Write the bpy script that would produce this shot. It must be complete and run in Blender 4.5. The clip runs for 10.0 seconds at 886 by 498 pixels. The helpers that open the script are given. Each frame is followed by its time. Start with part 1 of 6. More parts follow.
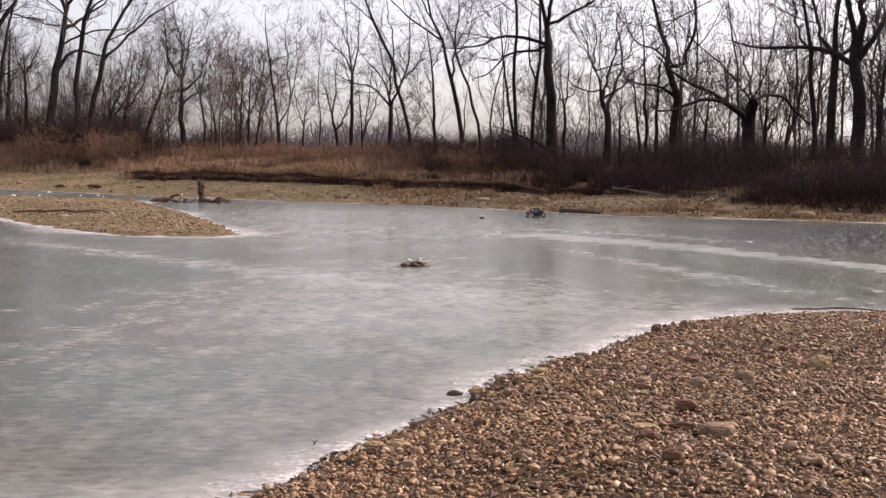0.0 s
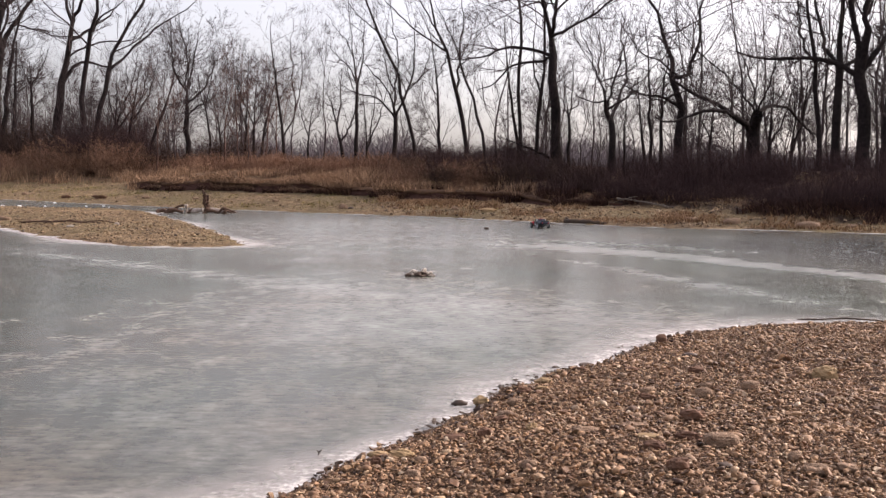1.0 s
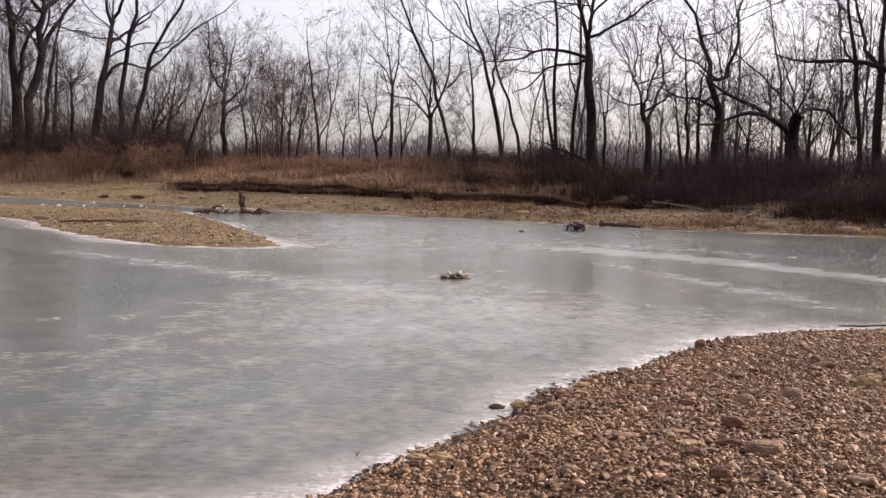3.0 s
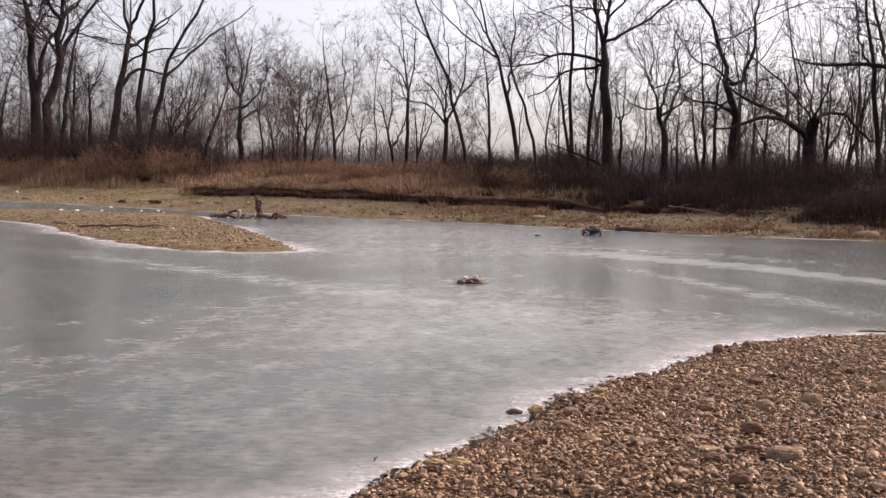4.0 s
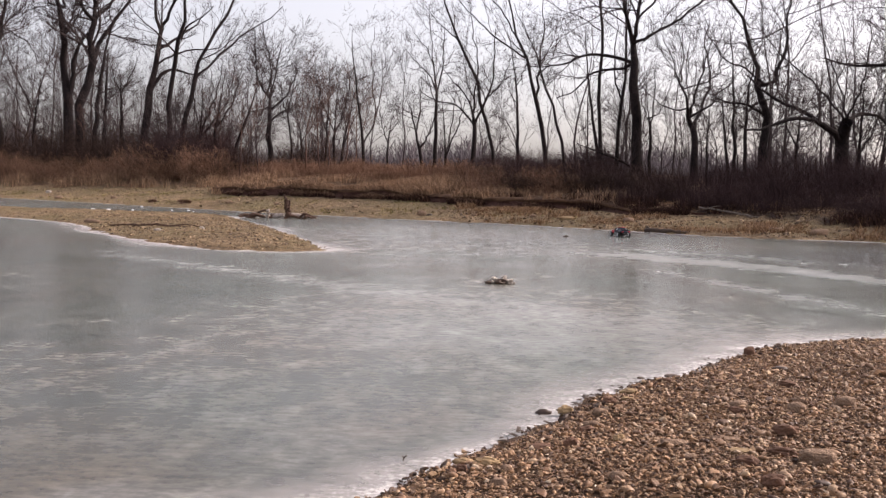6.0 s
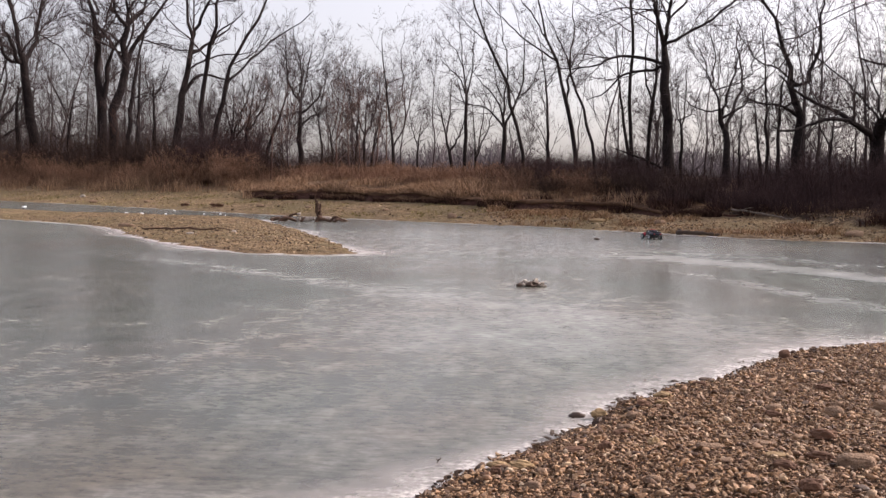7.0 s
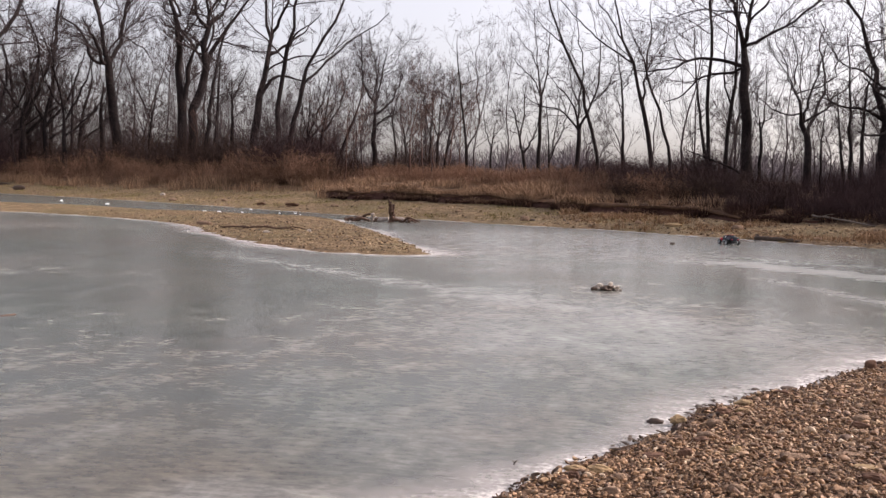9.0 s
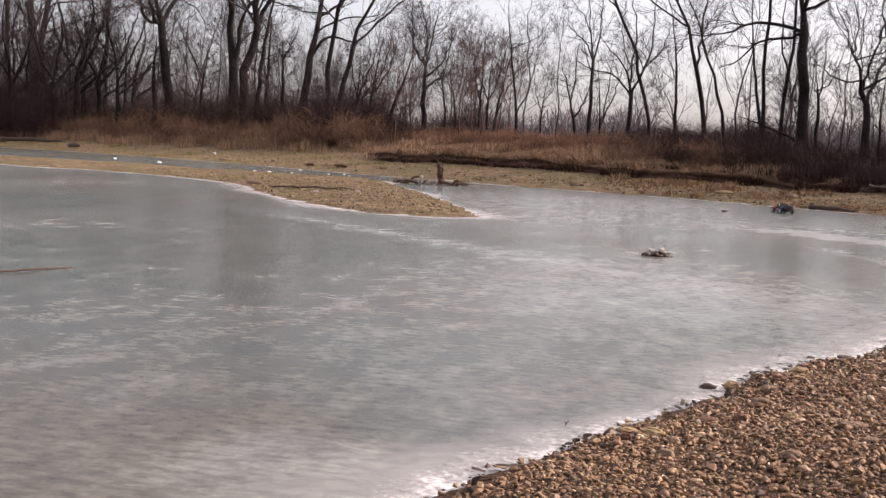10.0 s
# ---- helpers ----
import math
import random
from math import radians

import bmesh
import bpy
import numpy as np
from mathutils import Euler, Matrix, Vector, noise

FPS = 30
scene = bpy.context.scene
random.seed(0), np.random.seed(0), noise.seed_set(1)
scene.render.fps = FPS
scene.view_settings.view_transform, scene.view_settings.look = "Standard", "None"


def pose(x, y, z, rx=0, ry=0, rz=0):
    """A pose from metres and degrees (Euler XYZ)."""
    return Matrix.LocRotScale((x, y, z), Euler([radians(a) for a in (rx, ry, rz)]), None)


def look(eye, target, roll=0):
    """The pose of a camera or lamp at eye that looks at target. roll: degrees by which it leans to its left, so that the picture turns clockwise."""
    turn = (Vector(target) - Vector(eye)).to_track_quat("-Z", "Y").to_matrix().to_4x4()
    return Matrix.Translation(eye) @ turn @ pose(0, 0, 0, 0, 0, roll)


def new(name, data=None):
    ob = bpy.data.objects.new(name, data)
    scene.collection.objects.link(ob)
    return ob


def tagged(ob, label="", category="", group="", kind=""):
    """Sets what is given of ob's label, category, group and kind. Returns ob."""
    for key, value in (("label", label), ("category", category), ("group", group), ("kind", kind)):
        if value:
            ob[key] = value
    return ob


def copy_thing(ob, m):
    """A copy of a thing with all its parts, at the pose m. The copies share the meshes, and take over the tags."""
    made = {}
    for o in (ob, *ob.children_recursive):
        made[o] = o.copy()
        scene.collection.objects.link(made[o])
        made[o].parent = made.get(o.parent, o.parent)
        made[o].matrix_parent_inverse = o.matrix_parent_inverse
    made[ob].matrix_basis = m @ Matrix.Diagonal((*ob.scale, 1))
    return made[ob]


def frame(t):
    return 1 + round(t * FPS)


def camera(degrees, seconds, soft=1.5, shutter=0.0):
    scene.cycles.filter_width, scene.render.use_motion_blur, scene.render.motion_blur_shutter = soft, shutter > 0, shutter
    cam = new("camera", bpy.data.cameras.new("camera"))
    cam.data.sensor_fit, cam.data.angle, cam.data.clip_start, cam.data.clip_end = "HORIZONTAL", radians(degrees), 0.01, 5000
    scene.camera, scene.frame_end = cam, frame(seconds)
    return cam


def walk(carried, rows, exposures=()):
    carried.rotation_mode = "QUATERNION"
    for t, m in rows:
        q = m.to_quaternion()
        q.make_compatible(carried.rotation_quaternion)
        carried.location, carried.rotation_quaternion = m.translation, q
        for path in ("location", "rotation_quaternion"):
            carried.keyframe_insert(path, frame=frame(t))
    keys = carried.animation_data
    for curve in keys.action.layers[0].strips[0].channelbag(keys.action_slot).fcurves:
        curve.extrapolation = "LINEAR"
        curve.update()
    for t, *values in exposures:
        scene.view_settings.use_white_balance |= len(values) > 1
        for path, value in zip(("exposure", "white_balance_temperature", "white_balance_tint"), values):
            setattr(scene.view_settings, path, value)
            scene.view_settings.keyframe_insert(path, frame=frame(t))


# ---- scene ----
cam = camera(48, 10.0, soft=1.4)
walk(cam, [
    (0.0, pose(0.000, 0.000, 0.970, 85.519, -0.498, 0.039)),
    (0.5, pose(0.005, -0.006, 0.969, 85.946, -0.476, -0.025)),
    (1.0, pose(0.001, -0.007, 0.967, 86.135, -0.500, 0.305)),
    (1.5, pose(0.006, -0.008, 0.969, 86.125, -0.399, 0.531)),
    (2.0, pose(-0.008, 0.005, 0.970, 86.275, -0.404, 0.805)),
    (2.5, pose(-0.017, 0.008, 0.965, 86.136, -0.914, 1.841)),
    (2.7, pose(-0.019, 0.008, 0.966, 86.150, -0.900, 2.036)),
    (3.8, pose(-0.029, 0.006, 0.969, 86.470, -0.780, 2.937)),
    (4.0, pose(-0.030, 0.006, 0.969, 86.477, -0.776, 3.147)),
    (4.5, pose(-0.033, 0.010, 0.967, 86.382, -0.910, 3.800)),
    (5.0, pose(-0.033, 0.005, 0.965, 86.475, -0.917, 4.301)),
    (5.2, pose(-0.034, 0.005, 0.965, 86.540, -0.925, 4.376)),
    (6.3, pose(-0.040, 0.006, 0.963, 86.430, -0.995, 4.990)),
    (6.5, pose(-0.041, 0.006, 0.963, 86.367, -1.006, 5.211)),
    (7.0, pose(-0.051, -0.002, 0.965, 86.631, -0.727, 6.458)),
    (7.5, pose(-0.058, 0.005, 0.963, 87.018, -0.552, 8.572)),
    (8.0, pose(-0.059, 0.009, 0.964, 87.660, -0.544, 9.099)),
    (8.5, pose(-0.076, 0.003, 0.963, 87.279, -1.201, 10.266)),
    (9.0, pose(-0.082, 0.003, 0.958, 86.669, -1.393, 10.601)),
    (9.5, pose(-0.087, 0.007, 0.951, 86.375, -1.234, 11.168)),
    (10.0, pose(-0.113, 0.015, 0.935, 84.507, -2.266, 13.366)),
], exposures=[(0.0, 0.64, 6600, 20), (2.5, 0.61, 6600, 20), (5.0, 0.60, 6600, 20), (7.5, 0.55, 6600, 20), (9.0, 0.56, 6600, 20), (10.0, 0.62, 6600, 20)])

# ---- world, sun, exposure ----
SUN_AZ, SUN_EL = 70, 30          # degrees to the right of the first view, and above the horizon
world = bpy.data.worlds.new("hazy_winter_sky")
scene.world = world
world.use_nodes = True
wn = world.node_tree
sky = wn.nodes.new("ShaderNodeTexSky")
sky.sky_type = "NISHITA"
sky.sun_disc = False
sky.sun_elevation = radians(SUN_EL)
sky.sun_rotation = radians(SUN_AZ)
sky.air_density, sky.dust_density, sky.ozone_density = 1.0, 3.6, 1.0
hsv = wn.nodes.new("ShaderNodeHueSaturation")
hsv.inputs["Saturation"].default_value, hsv.inputs["Value"].default_value = 0.34, 1.2
wn.links.new(sky.outputs[0], hsv.inputs["Color"])
wn.links.new(hsv.outputs[0], wn.nodes["Background"].inputs[0])
wn.nodes["Background"].inputs[1].default_value = 0.15
sun = new("sun", bpy.data.lights.new("sun", "SUN"))
sun.data.energy, sun.data.angle, sun.data.color = 2.8, radians(1.2), (1.0, 0.9, 0.78)
sun.matrix_world = look((math.sin(radians(SUN_AZ)) * 50, math.cos(radians(SUN_AZ)) * 50, 50 * math.tan(radians(SUN_EL))), (0, 0, 0))


# ---- materials ----
def material(name, rough=0.8, spec=0.3):
    m = bpy.data.materials.new(name)
    m.use_nodes = True
    b = m.node_tree.nodes["Principled BSDF"]
    b.inputs["Roughness"].default_value = rough
    b.inputs["Specular IOR Level"].default_value = spec
    return m, m.node_tree, b


def put(tree, a, b):
    tree.links.new(a, b)


def noise_node(tree, scale, detail=4, rough=0.55, coords=None, stretch=None):
    n = tree.nodes.new("ShaderNodeTexNoise")
    n.inputs["Scale"].default_value, n.inputs["Detail"].default_value, n.inputs["Roughness"].default_value = scale, detail, rough
    if coords is None:
        coords = tree.nodes.new("ShaderNodeNewGeometry").outputs["Position"]
    if stretch:
        mp = tree.nodes.new("ShaderNodeMapping")
        mp.inputs["Scale"].default_value = stretch
        put(tree, coords, mp.inputs["Vector"])
        coords = mp.outputs[0]
    put(tree, coords, n.inputs["Vector"])
    return n.outputs["Fac"]


def ramp(tree, fac, stops):
    r = tree.nodes.new("ShaderNodeValToRGB")
    el = r.color_ramp.elements
    while len(el) < len(stops):
        el.new(0.5)
    for e, (p, c) in zip(el, stops):
        e.position, e.color = p, (*c, 1)
    put(tree, fac, r.inputs[0])
    return r.outputs[0]


def mix(tree, fac, a, b, kind="MIX"):
    n = tree.nodes.new("ShaderNodeMix")
    n.data_type, n.blend_type = "RGBA", kind
    for sock, v in ((n.inputs[0], fac), (n.inputs[6], a), (n.inputs[7], b)):
        if isinstance(v, (int, float)):
            sock.default_value = v
        elif isinstance(v, tuple):
            sock.default_value = (*v, 1)
        else:
            put(tree, v, sock)
    return n.outputs[2]


def maths(tree, op, a, b=0.0, clamp=False):
    n = tree.nodes.new("ShaderNodeMath")
    n.operation, n.use_clamp = op, clamp
    for sock, v in ((n.inputs[0], a), (n.inputs[1], b)):
        if isinstance(v, (int, float)):
            sock.default_value = v
        else:
            put(tree, v, sock)
    return n.outputs[0]


def bump(tree, bsdf, height, strength, dist):
    n = tree.nodes.new("ShaderNodeBump")
    n.inputs["Strength"].default_value, n.inputs["Distance"].default_value = strength, dist
    put(tree, height, n.inputs["Height"])
    put(tree, n.outputs[0], bsdf.inputs["Normal"])


def attribute(tree, name):
    n = tree.nodes.new("ShaderNodeAttribute")
    n.attribute_name = name
    return n.outputs["Fac"]


def varied(name, dark, light, scale, rough=0.85, spec=0.2, strength=0.4, dist=0.01, per_island=0.0):
    """A plain material: two colours mixed by grain at two scales, with fine relief."""
    m, t, b = material(name, rough, spec)
    f = maths(t, "ADD", maths(t, "MULTIPLY", noise_node(t, scale, 5), 0.6), maths(t, "MULTIPLY", noise_node(t, scale * 0.13, 3), 0.4))
    if per_island:
        g = t.nodes.new("ShaderNodeNewGeometry").outputs["Random Per Island"]
        f = maths(t, "ADD", maths(t, "MULTIPLY", f, 1 - per_island), maths(t, "MULTIPLY", g, per_island))
    put(t, ramp(t, f, [(0.3, dark), (0.7, light)]), b.inputs["Base Color"])
    bump(t, b, noise_node(t, scale * 2, 4), strength, dist)
    return m


PEBBLE_TONES = [(0.0, (0.065, 0.034, 0.022)), (0.2, (0.24, 0.137, 0.077)), (0.42, (0.345, 0.212, 0.12)), (0.6, (0.165, 0.088, 0.052)),
                (0.78, (0.37, 0.245, 0.149)), (0.9, (0.22, 0.143, 0.097)), (0.97, (0.48, 0.345, 0.22)), (1.0, (0.6, 0.49, 0.38))]


def pebble_material(name, single, tones=PEBBLE_TONES):
    m, t, b = material(name, 0.62, 0.35)
    if single:
        rnd = t.nodes.new("ShaderNodeObjectInfo").outputs["Random"]
    else:
        rnd = t.nodes.new("ShaderNodeNewGeometry").outputs["Random Per Island"]
    base = ramp(t, rnd, tones)
    grain = noise_node(t, 160, 5, 0.65)
    base = mix(t, 0.6, base, ramp(t, noise_node(t, 2.3, 4), [(0.35, (0.75, 0.70, 0.66)), (0.65, (1.15, 1.12, 1.08))]), "MULTIPLY")
    base = mix(t, 0.55, base, ramp(t, grain, [(0.3, (0.2, 0.175, 0.155)), (0.7, (1.55, 1.47, 1.28))]), "MULTIPLY")
    put(t, base, b.inputs["Base Color"])
    bump(t, b, grain, 0.4, 0.003)
    return m


M_PEBBLE = pebble_material("river_pebble", False)
M_STONE = pebble_material("river_stone", True)
M_WET_PEBBLE = pebble_material("wet_pebble", False, [(0.0, (0.035, 0.019, 0.013)), (0.5, (0.10, 0.057, 0.036)), (0.85, (0.17, 0.10, 0.06)), (1.0, (0.32, 0.215, 0.13))])
M_FAR_STONE = pebble_material("bar_stone", False, [(0.0, (0.05, 0.032, 0.02)), (0.3, (0.14, 0.09, 0.051)), (0.65, (0.27, 0.185, 0.107)), (1.0, (0.46, 0.345, 0.225))])
M_SOIL = varied("red_brown_soil", (0.036, 0.018, 0.0145), (0.11, 0.056, 0.043), 5, 0.95, 0.1, 0.9, 0.06)
M_TURF = varied("matted_brown_turf", (0.035, 0.018, 0.012), (0.14, 0.078, 0.043), 7, 0.9, 0.1, 0.9, 0.04)
M_BROWN_WOOD = varied("red_brown_driftwood", (0.04, 0.022, 0.016), (0.15, 0.088, 0.062), 16, 0.85, 0.2, 0.8, 0.02)
M_BLEACHED = varied("bleached_wood", (0.22, 0.17, 0.14), (0.55, 0.47, 0.41), 16, 0.85, 0.2, 0.8, 0.02)
M_BROWN_ROCK = varied("red_brown_sandstone", (0.07, 0.036, 0.024), (0.19, 0.105, 0.068), 28, 0.85, 0.2, 0.7, 0.006)
M_BARK = varied("grey_brown_bark", (0.012, 0.0094, 0.0098), (0.038, 0.029, 0.0285), 9, 0.95, 0.08, 1.0, 0.06)
M_TWIG = varied("twig_bark", (0.026, 0.0185, 0.0185), (0.068, 0.047, 0.045), 9, 0.85, 0.2, 0.3, 0.005)
M_RED_TWIG = varied("red_brown_twig", (0.055, 0.028, 0.022), (0.125, 0.068, 0.052), 9, 0.85, 0.2, 0.3, 0.005)
# twig and wood greyed and lightened to carry the distance haze
M_FAR_TWIG = varied("haze_tinted_twig", (0.036, 0.027, 0.029), (0.085, 0.064, 0.064), 5, 0.9, 0.1, 0.2, 0.01)
M_FAR_WOOD = varied("haze_tinted_far_wood", (0.085, 0.072, 0.078), (0.17, 0.145, 0.15), 0.5, 0.9, 0.1, 0.2, 0.01)
M_BRUSH = varied("brown_brush", (0.022, 0.014, 0.012), (0.075, 0.045, 0.034), 3, 0.9, 0.15, 0.2, 0.01, 0.5)
M_THICKET = varied("dark_thicket_stems", (0.025, 0.0142, 0.0148), (0.074, 0.042, 0.041), 3, 0.9, 0.15, 0.2, 0.01, 0.5)
M_RED_BRUSH = varied("russet_weeds", (0.065, 0.036, 0.026), (0.36, 0.206, 0.13), 1.6, 0.9, 0.15, 0.2, 0.01, 0.35)
M_GRASS = varied("dry_tan_grass", (0.16, 0.093, 0.055), (0.44, 0.282, 0.172), 1.5, 0.85, 0.2, 0.1, 0.01, 0.6)
M_RED_GRASS = varied("orange_brown_grass", (0.11, 0.058, 0.028), (0.32, 0.19, 0.095), 1.5, 0.85, 0.2, 0.1, 0.01, 0.6)
M_TUFT = varied("olive_short_grass", (0.12, 0.10, 0.035), (0.32, 0.25, 0.10), 1.5, 0.85, 0.2, 0.1, 0.01, 0.6)
# red-brown roots and weeds, with the bank's shade put into the colour
M_ROOT = varied("shade_darkened_roots", (0.022, 0.011, 0.009), (0.085, 0.044, 0.034), 3, 0.95, 0.1, 0.2, 0.01, 0.5)
M_DRIFT = varied("grey_driftwood", (0.08, 0.06, 0.048), (0.30, 0.245, 0.20), 18, 0.85, 0.2, 0.8, 0.02)
M_DARK_LOG = varied("wet_dark_wood", (0.03, 0.02, 0.015), (0.10, 0.065, 0.045), 15, 0.7, 0.3, 0.8, 0.02)
M_PALE_ROCK = varied("pale_limestone", (0.16, 0.135, 0.115), (0.60, 0.53, 0.46), 9, 0.8, 0.25, 0.7, 0.02)
M_TAN_ROCK = varied("tan_sandstone", (0.13, 0.08, 0.055), (0.36, 0.245, 0.165), 55, 0.9, 0.15, 1.0, 0.01)
M_YELLOW_ROCK = varied("ochre_sandstone", (0.19, 0.125, 0.066), (0.40, 0.28, 0.155), 30, 0.85, 0.2, 0.6, 0.006)
M_DARK_ROCK = varied("dark_wet_stone", (0.035, 0.02, 0.013), (0.11, 0.066, 0.043), 30, 0.55, 0.4, 0.6, 0.006)
M_FLOE = varied("broken_white_ice", (0.62, 0.64, 0.66), (0.9, 0.9, 0.9), 12, 0.35, 0.5, 0.5, 0.01)


def ground_material():
    m, t, b = material("gravel_and_turf", 0.9, 0.2)
    fine, mid, big = noise_node(t, 90, 5, 0.75), noise_node(t, 3.0, 5, 0.6), noise_node(t, 0.35, 4)
    gravel = ramp(t, fine, [(0.28, (0.034, 0.017, 0.010)), (0.5, (0.115, 0.064, 0.038)), (0.72, (0.23, 0.142, 0.084))])
    coarse = noise_node(t, 6, 7, 0.78)
    bar = ramp(t, maths(t, "ADD", maths(t, "MULTIPLY", coarse, 0.6), maths(t, "MULTIPLY", mid, 0.4)),
               [(0.36, (0.06, 0.036, 0.02)), (0.5, (0.22, 0.147, 0.080)), (0.64, (0.38, 0.272, 0.163))])
    bar = mix(t, 0.8, bar, ramp(t, noise_node(t, 22, 4, 0.75), [(0.34, (0.25, 0.22, 0.2)), (0.46, (0.95, 0.95, 0.95)), (0.66, (1.3, 1.28, 1.25))]), "MULTIPLY")
    bar = mix(t, maths(t, "MULTIPLY", ramp(t, big, [(0.4, (0, 0, 0)), (0.65, (1, 1, 1))]), 0.6), bar, (0.155, 0.126, 0.056))
    turf = ramp(t, mid, [(0.3, (0.055, 0.032, 0.02)), (0.55, (0.15, 0.085, 0.045)), (0.75, (0.24, 0.155, 0.08))])
    soil = ramp(t, mid, [(0.3, (0.02, 0.010, 0.008)), (0.7, (0.058, 0.029, 0.022))])
    c = mix(t, attribute(t, "far_bar"), gravel, bar)
    c = mix(t, attribute(t, "turf"), c, turf)
    c = mix(t, attribute(t, "soil"), c, soil)
    put(t, c, b.inputs["Base Color"])
    bump(t, b, maths(t, "ADD", fine, mid), 0.9, 0.05)
    return m


def ice_material():
    """Grey, half-clear river ice: cloudy patches, a fine frozen ripple, drifted white streaks and darker reaches."""
    m, t, b = material("river_ice", 0.2, 0.38)
    pos = t.nodes.new("ShaderNodeNewGeometry").outputs["Position"]
    xyz = t.nodes.new("ShaderNodeSeparateXYZ")
    put(t, pos, xyz.inputs[0])
    X, Y = xyz.outputs[0], xyz.outputs[1]
    big = noise_node(t, 0.34, 4, 0.5, pos, (1, 0.5, 1))
    mid = noise_node(t, 1.25, 4, 0.55, pos, (1, 0.55, 1))
    blotch = noise_node(t, 4.2, 4, 0.6, pos, (1, 0.7, 1))
    ripple = noise_node(t, 23.0, 3, 0.55, pos, (0.5, 1.0, 1))
    fine = noise_node(t, 60.0, 3, 0.6, pos, (0.8, 0.9, 1))

    def reach(x0, y0, rx, ry, rag=1.0):
        """A soft-edged, ragged oval stretch of the ice: 1 in its middle, 0 outside."""
        dx, dy = maths(t, "DIVIDE", maths(t, "SUBTRACT", X, x0), rx), maths(t, "DIVIDE", maths(t, "SUBTRACT", Y, y0), ry)
        rr = maths(t, "ADD", maths(t, "MULTIPLY", dx, dx), maths(t, "MULTIPLY", dy, dy))
        rr = maths(t, "ADD", rr, maths(t, "MULTIPLY", maths(t, "SUBTRACT", mid, 0.5), rag))
        rr = maths(t, "ADD", rr, maths(t, "MULTIPLY", maths(t, "SUBTRACT", big, 0.5), rag))
        return maths(t, "MULTIPLY", maths(t, "SUBTRACT", 1.35, rr), 0.8, True)

    f = maths(t, "ADD", maths(t, "MULTIPLY", big, 0.40), maths(t, "ADD", maths(t, "MULTIPLY", mid, 0.26), maths(t, "MULTIPLY", blotch, 0.34)))
    col = ramp(t, f, [(0.38, (0.080, 0.084, 0.073)), (0.46, (0.103, 0.106, 0.093)), (0.54, (0.132, 0.132, 0.117)), (0.63, (0.190, 0.186, 0.168))])
    tint = noise_node(t, 0.45, 3, 0.5, pos, (1, 0.6, 1))
    col = mix(t, 1.0, col, ramp(t, tint, [(0.38, (1.08, 0.985, 0.93)), (0.62, (0.93, 1.01, 0.955))]), "MULTIPLY")
    # two long white drifts that bend across the open reach
    wander = maths(t, "MULTIPLY", maths(t, "SUBTRACT", noise_node(t, 0.9, 5, 0.65, pos), 0.5), 1.4)
    ragged = ramp(t, noise_node(t, 2.2, 5, 0.6, pos, (0.6, 1.0, 1)), [(0.25, (0, 0, 0)), (0.7, (1, 1, 1))])
    streak = None
    for c0, c1, c2, w, x0, x1, k0 in ((15.7, 0.1, 0.235, 1.1, 0.3, 8.0, 1.0), (16.4, 2.75, 0.0, 0.9, 1.0, 3.6, 0.6), (17.4, 0.3, 0.10, 0.9, 0.5, 5.0, 0.35)):
        sag = maths(t, "ADD", maths(t, "MULTIPLY", X, c1), maths(t, "MULTIPLY", maths(t, "MULTIPLY", X, X), c2))
        k = maths(t, "ABSOLUTE", maths(t, "ADD", maths(t, "SUBTRACT", maths(t, "ADD", Y, sag), c0), wander))
        k = maths(t, "SUBTRACT", 1.0, maths(t, "DIVIDE", k, w), True)
        k = maths(t, "MULTIPLY", k, maths(t, "MULTIPLY", maths(t, "SUBTRACT", X, x0), 0.7, True))
        k = maths(t, "MULTIPLY", k, maths(t, "MULTIPLY", maths(t, "SUBTRACT", x1, X), 0.7, True))
        k = maths(t, "MULTIPLY", k, maths(t, "MULTIPLY", ragged, k0))
        streak = k if streak is None else maths(t, "MAXIMUM", streak, k)
    col = mix(t, maths(t, "MULTIPLY", streak, 0.6), col, (0.6, 0.6, 0.59))
    # a feathery line of frost from below the spit to the mid reach
    k = maths(t, "ADD", maths(t, "ADD", Y, maths(t, "MULTIPLY", X, 0.92)), maths(t, "MULTIPLY", wander, 0.7))
    k = maths(t, "SUBTRACT", 1.0, maths(t, "DIVIDE", maths(t, "ABSOLUTE", maths(t, "SUBTRACT", k, 7.9)), 0.75), True)
    k = maths(t, "MULTIPLY", maths(t, "MULTIPLY", k, maths(t, "MULTIPLY", maths(t, "SUBTRACT", Y, 6.5), 0.4, True)), maths(t, "MULTIPLY", maths(t, "SUBTRACT", 14.5, Y), 0.5, True))
    frost = maths(t, "MULTIPLY", k, ragged)
    # darker, greener ovals from below the spit to the near left
    patchy = ramp(t, blotch, [(0.36, (1.15, 1.15, 1.15)), (0.62, (0.5, 0.5, 0.5))])
    for x0, y0, rx, ry, k0 in ((-7.0, 11.5, 4.6, 4.8, 0.62), (-5.2, 6.4, 2.8, 3.0, 0.5), (-3.5, 4.3, 2.5, 2.1, 0.8), (-2.7, 2.8, 2.2, 1.5, 1.0)):
        col = mix(t, maths(t, "MULTIPLY", maths(t, "MULTIPLY", reach(x0, y0, rx, ry), patchy), k0), col, (0.062, 0.071, 0.062))
    # darker, brownish ovals close to the bar
    for x0, y0, rx, ry, k0 in ((-2.6, 3.2, 1.7, 0.9, 0.55), (-1.9, 2.2, 1.6, 1.0, 0.75)):
        col = mix(t, maths(t, "MULTIPLY", reach(x0, y0, rx, ry, 1.4), k0), col, (0.098, 0.076, 0.052))
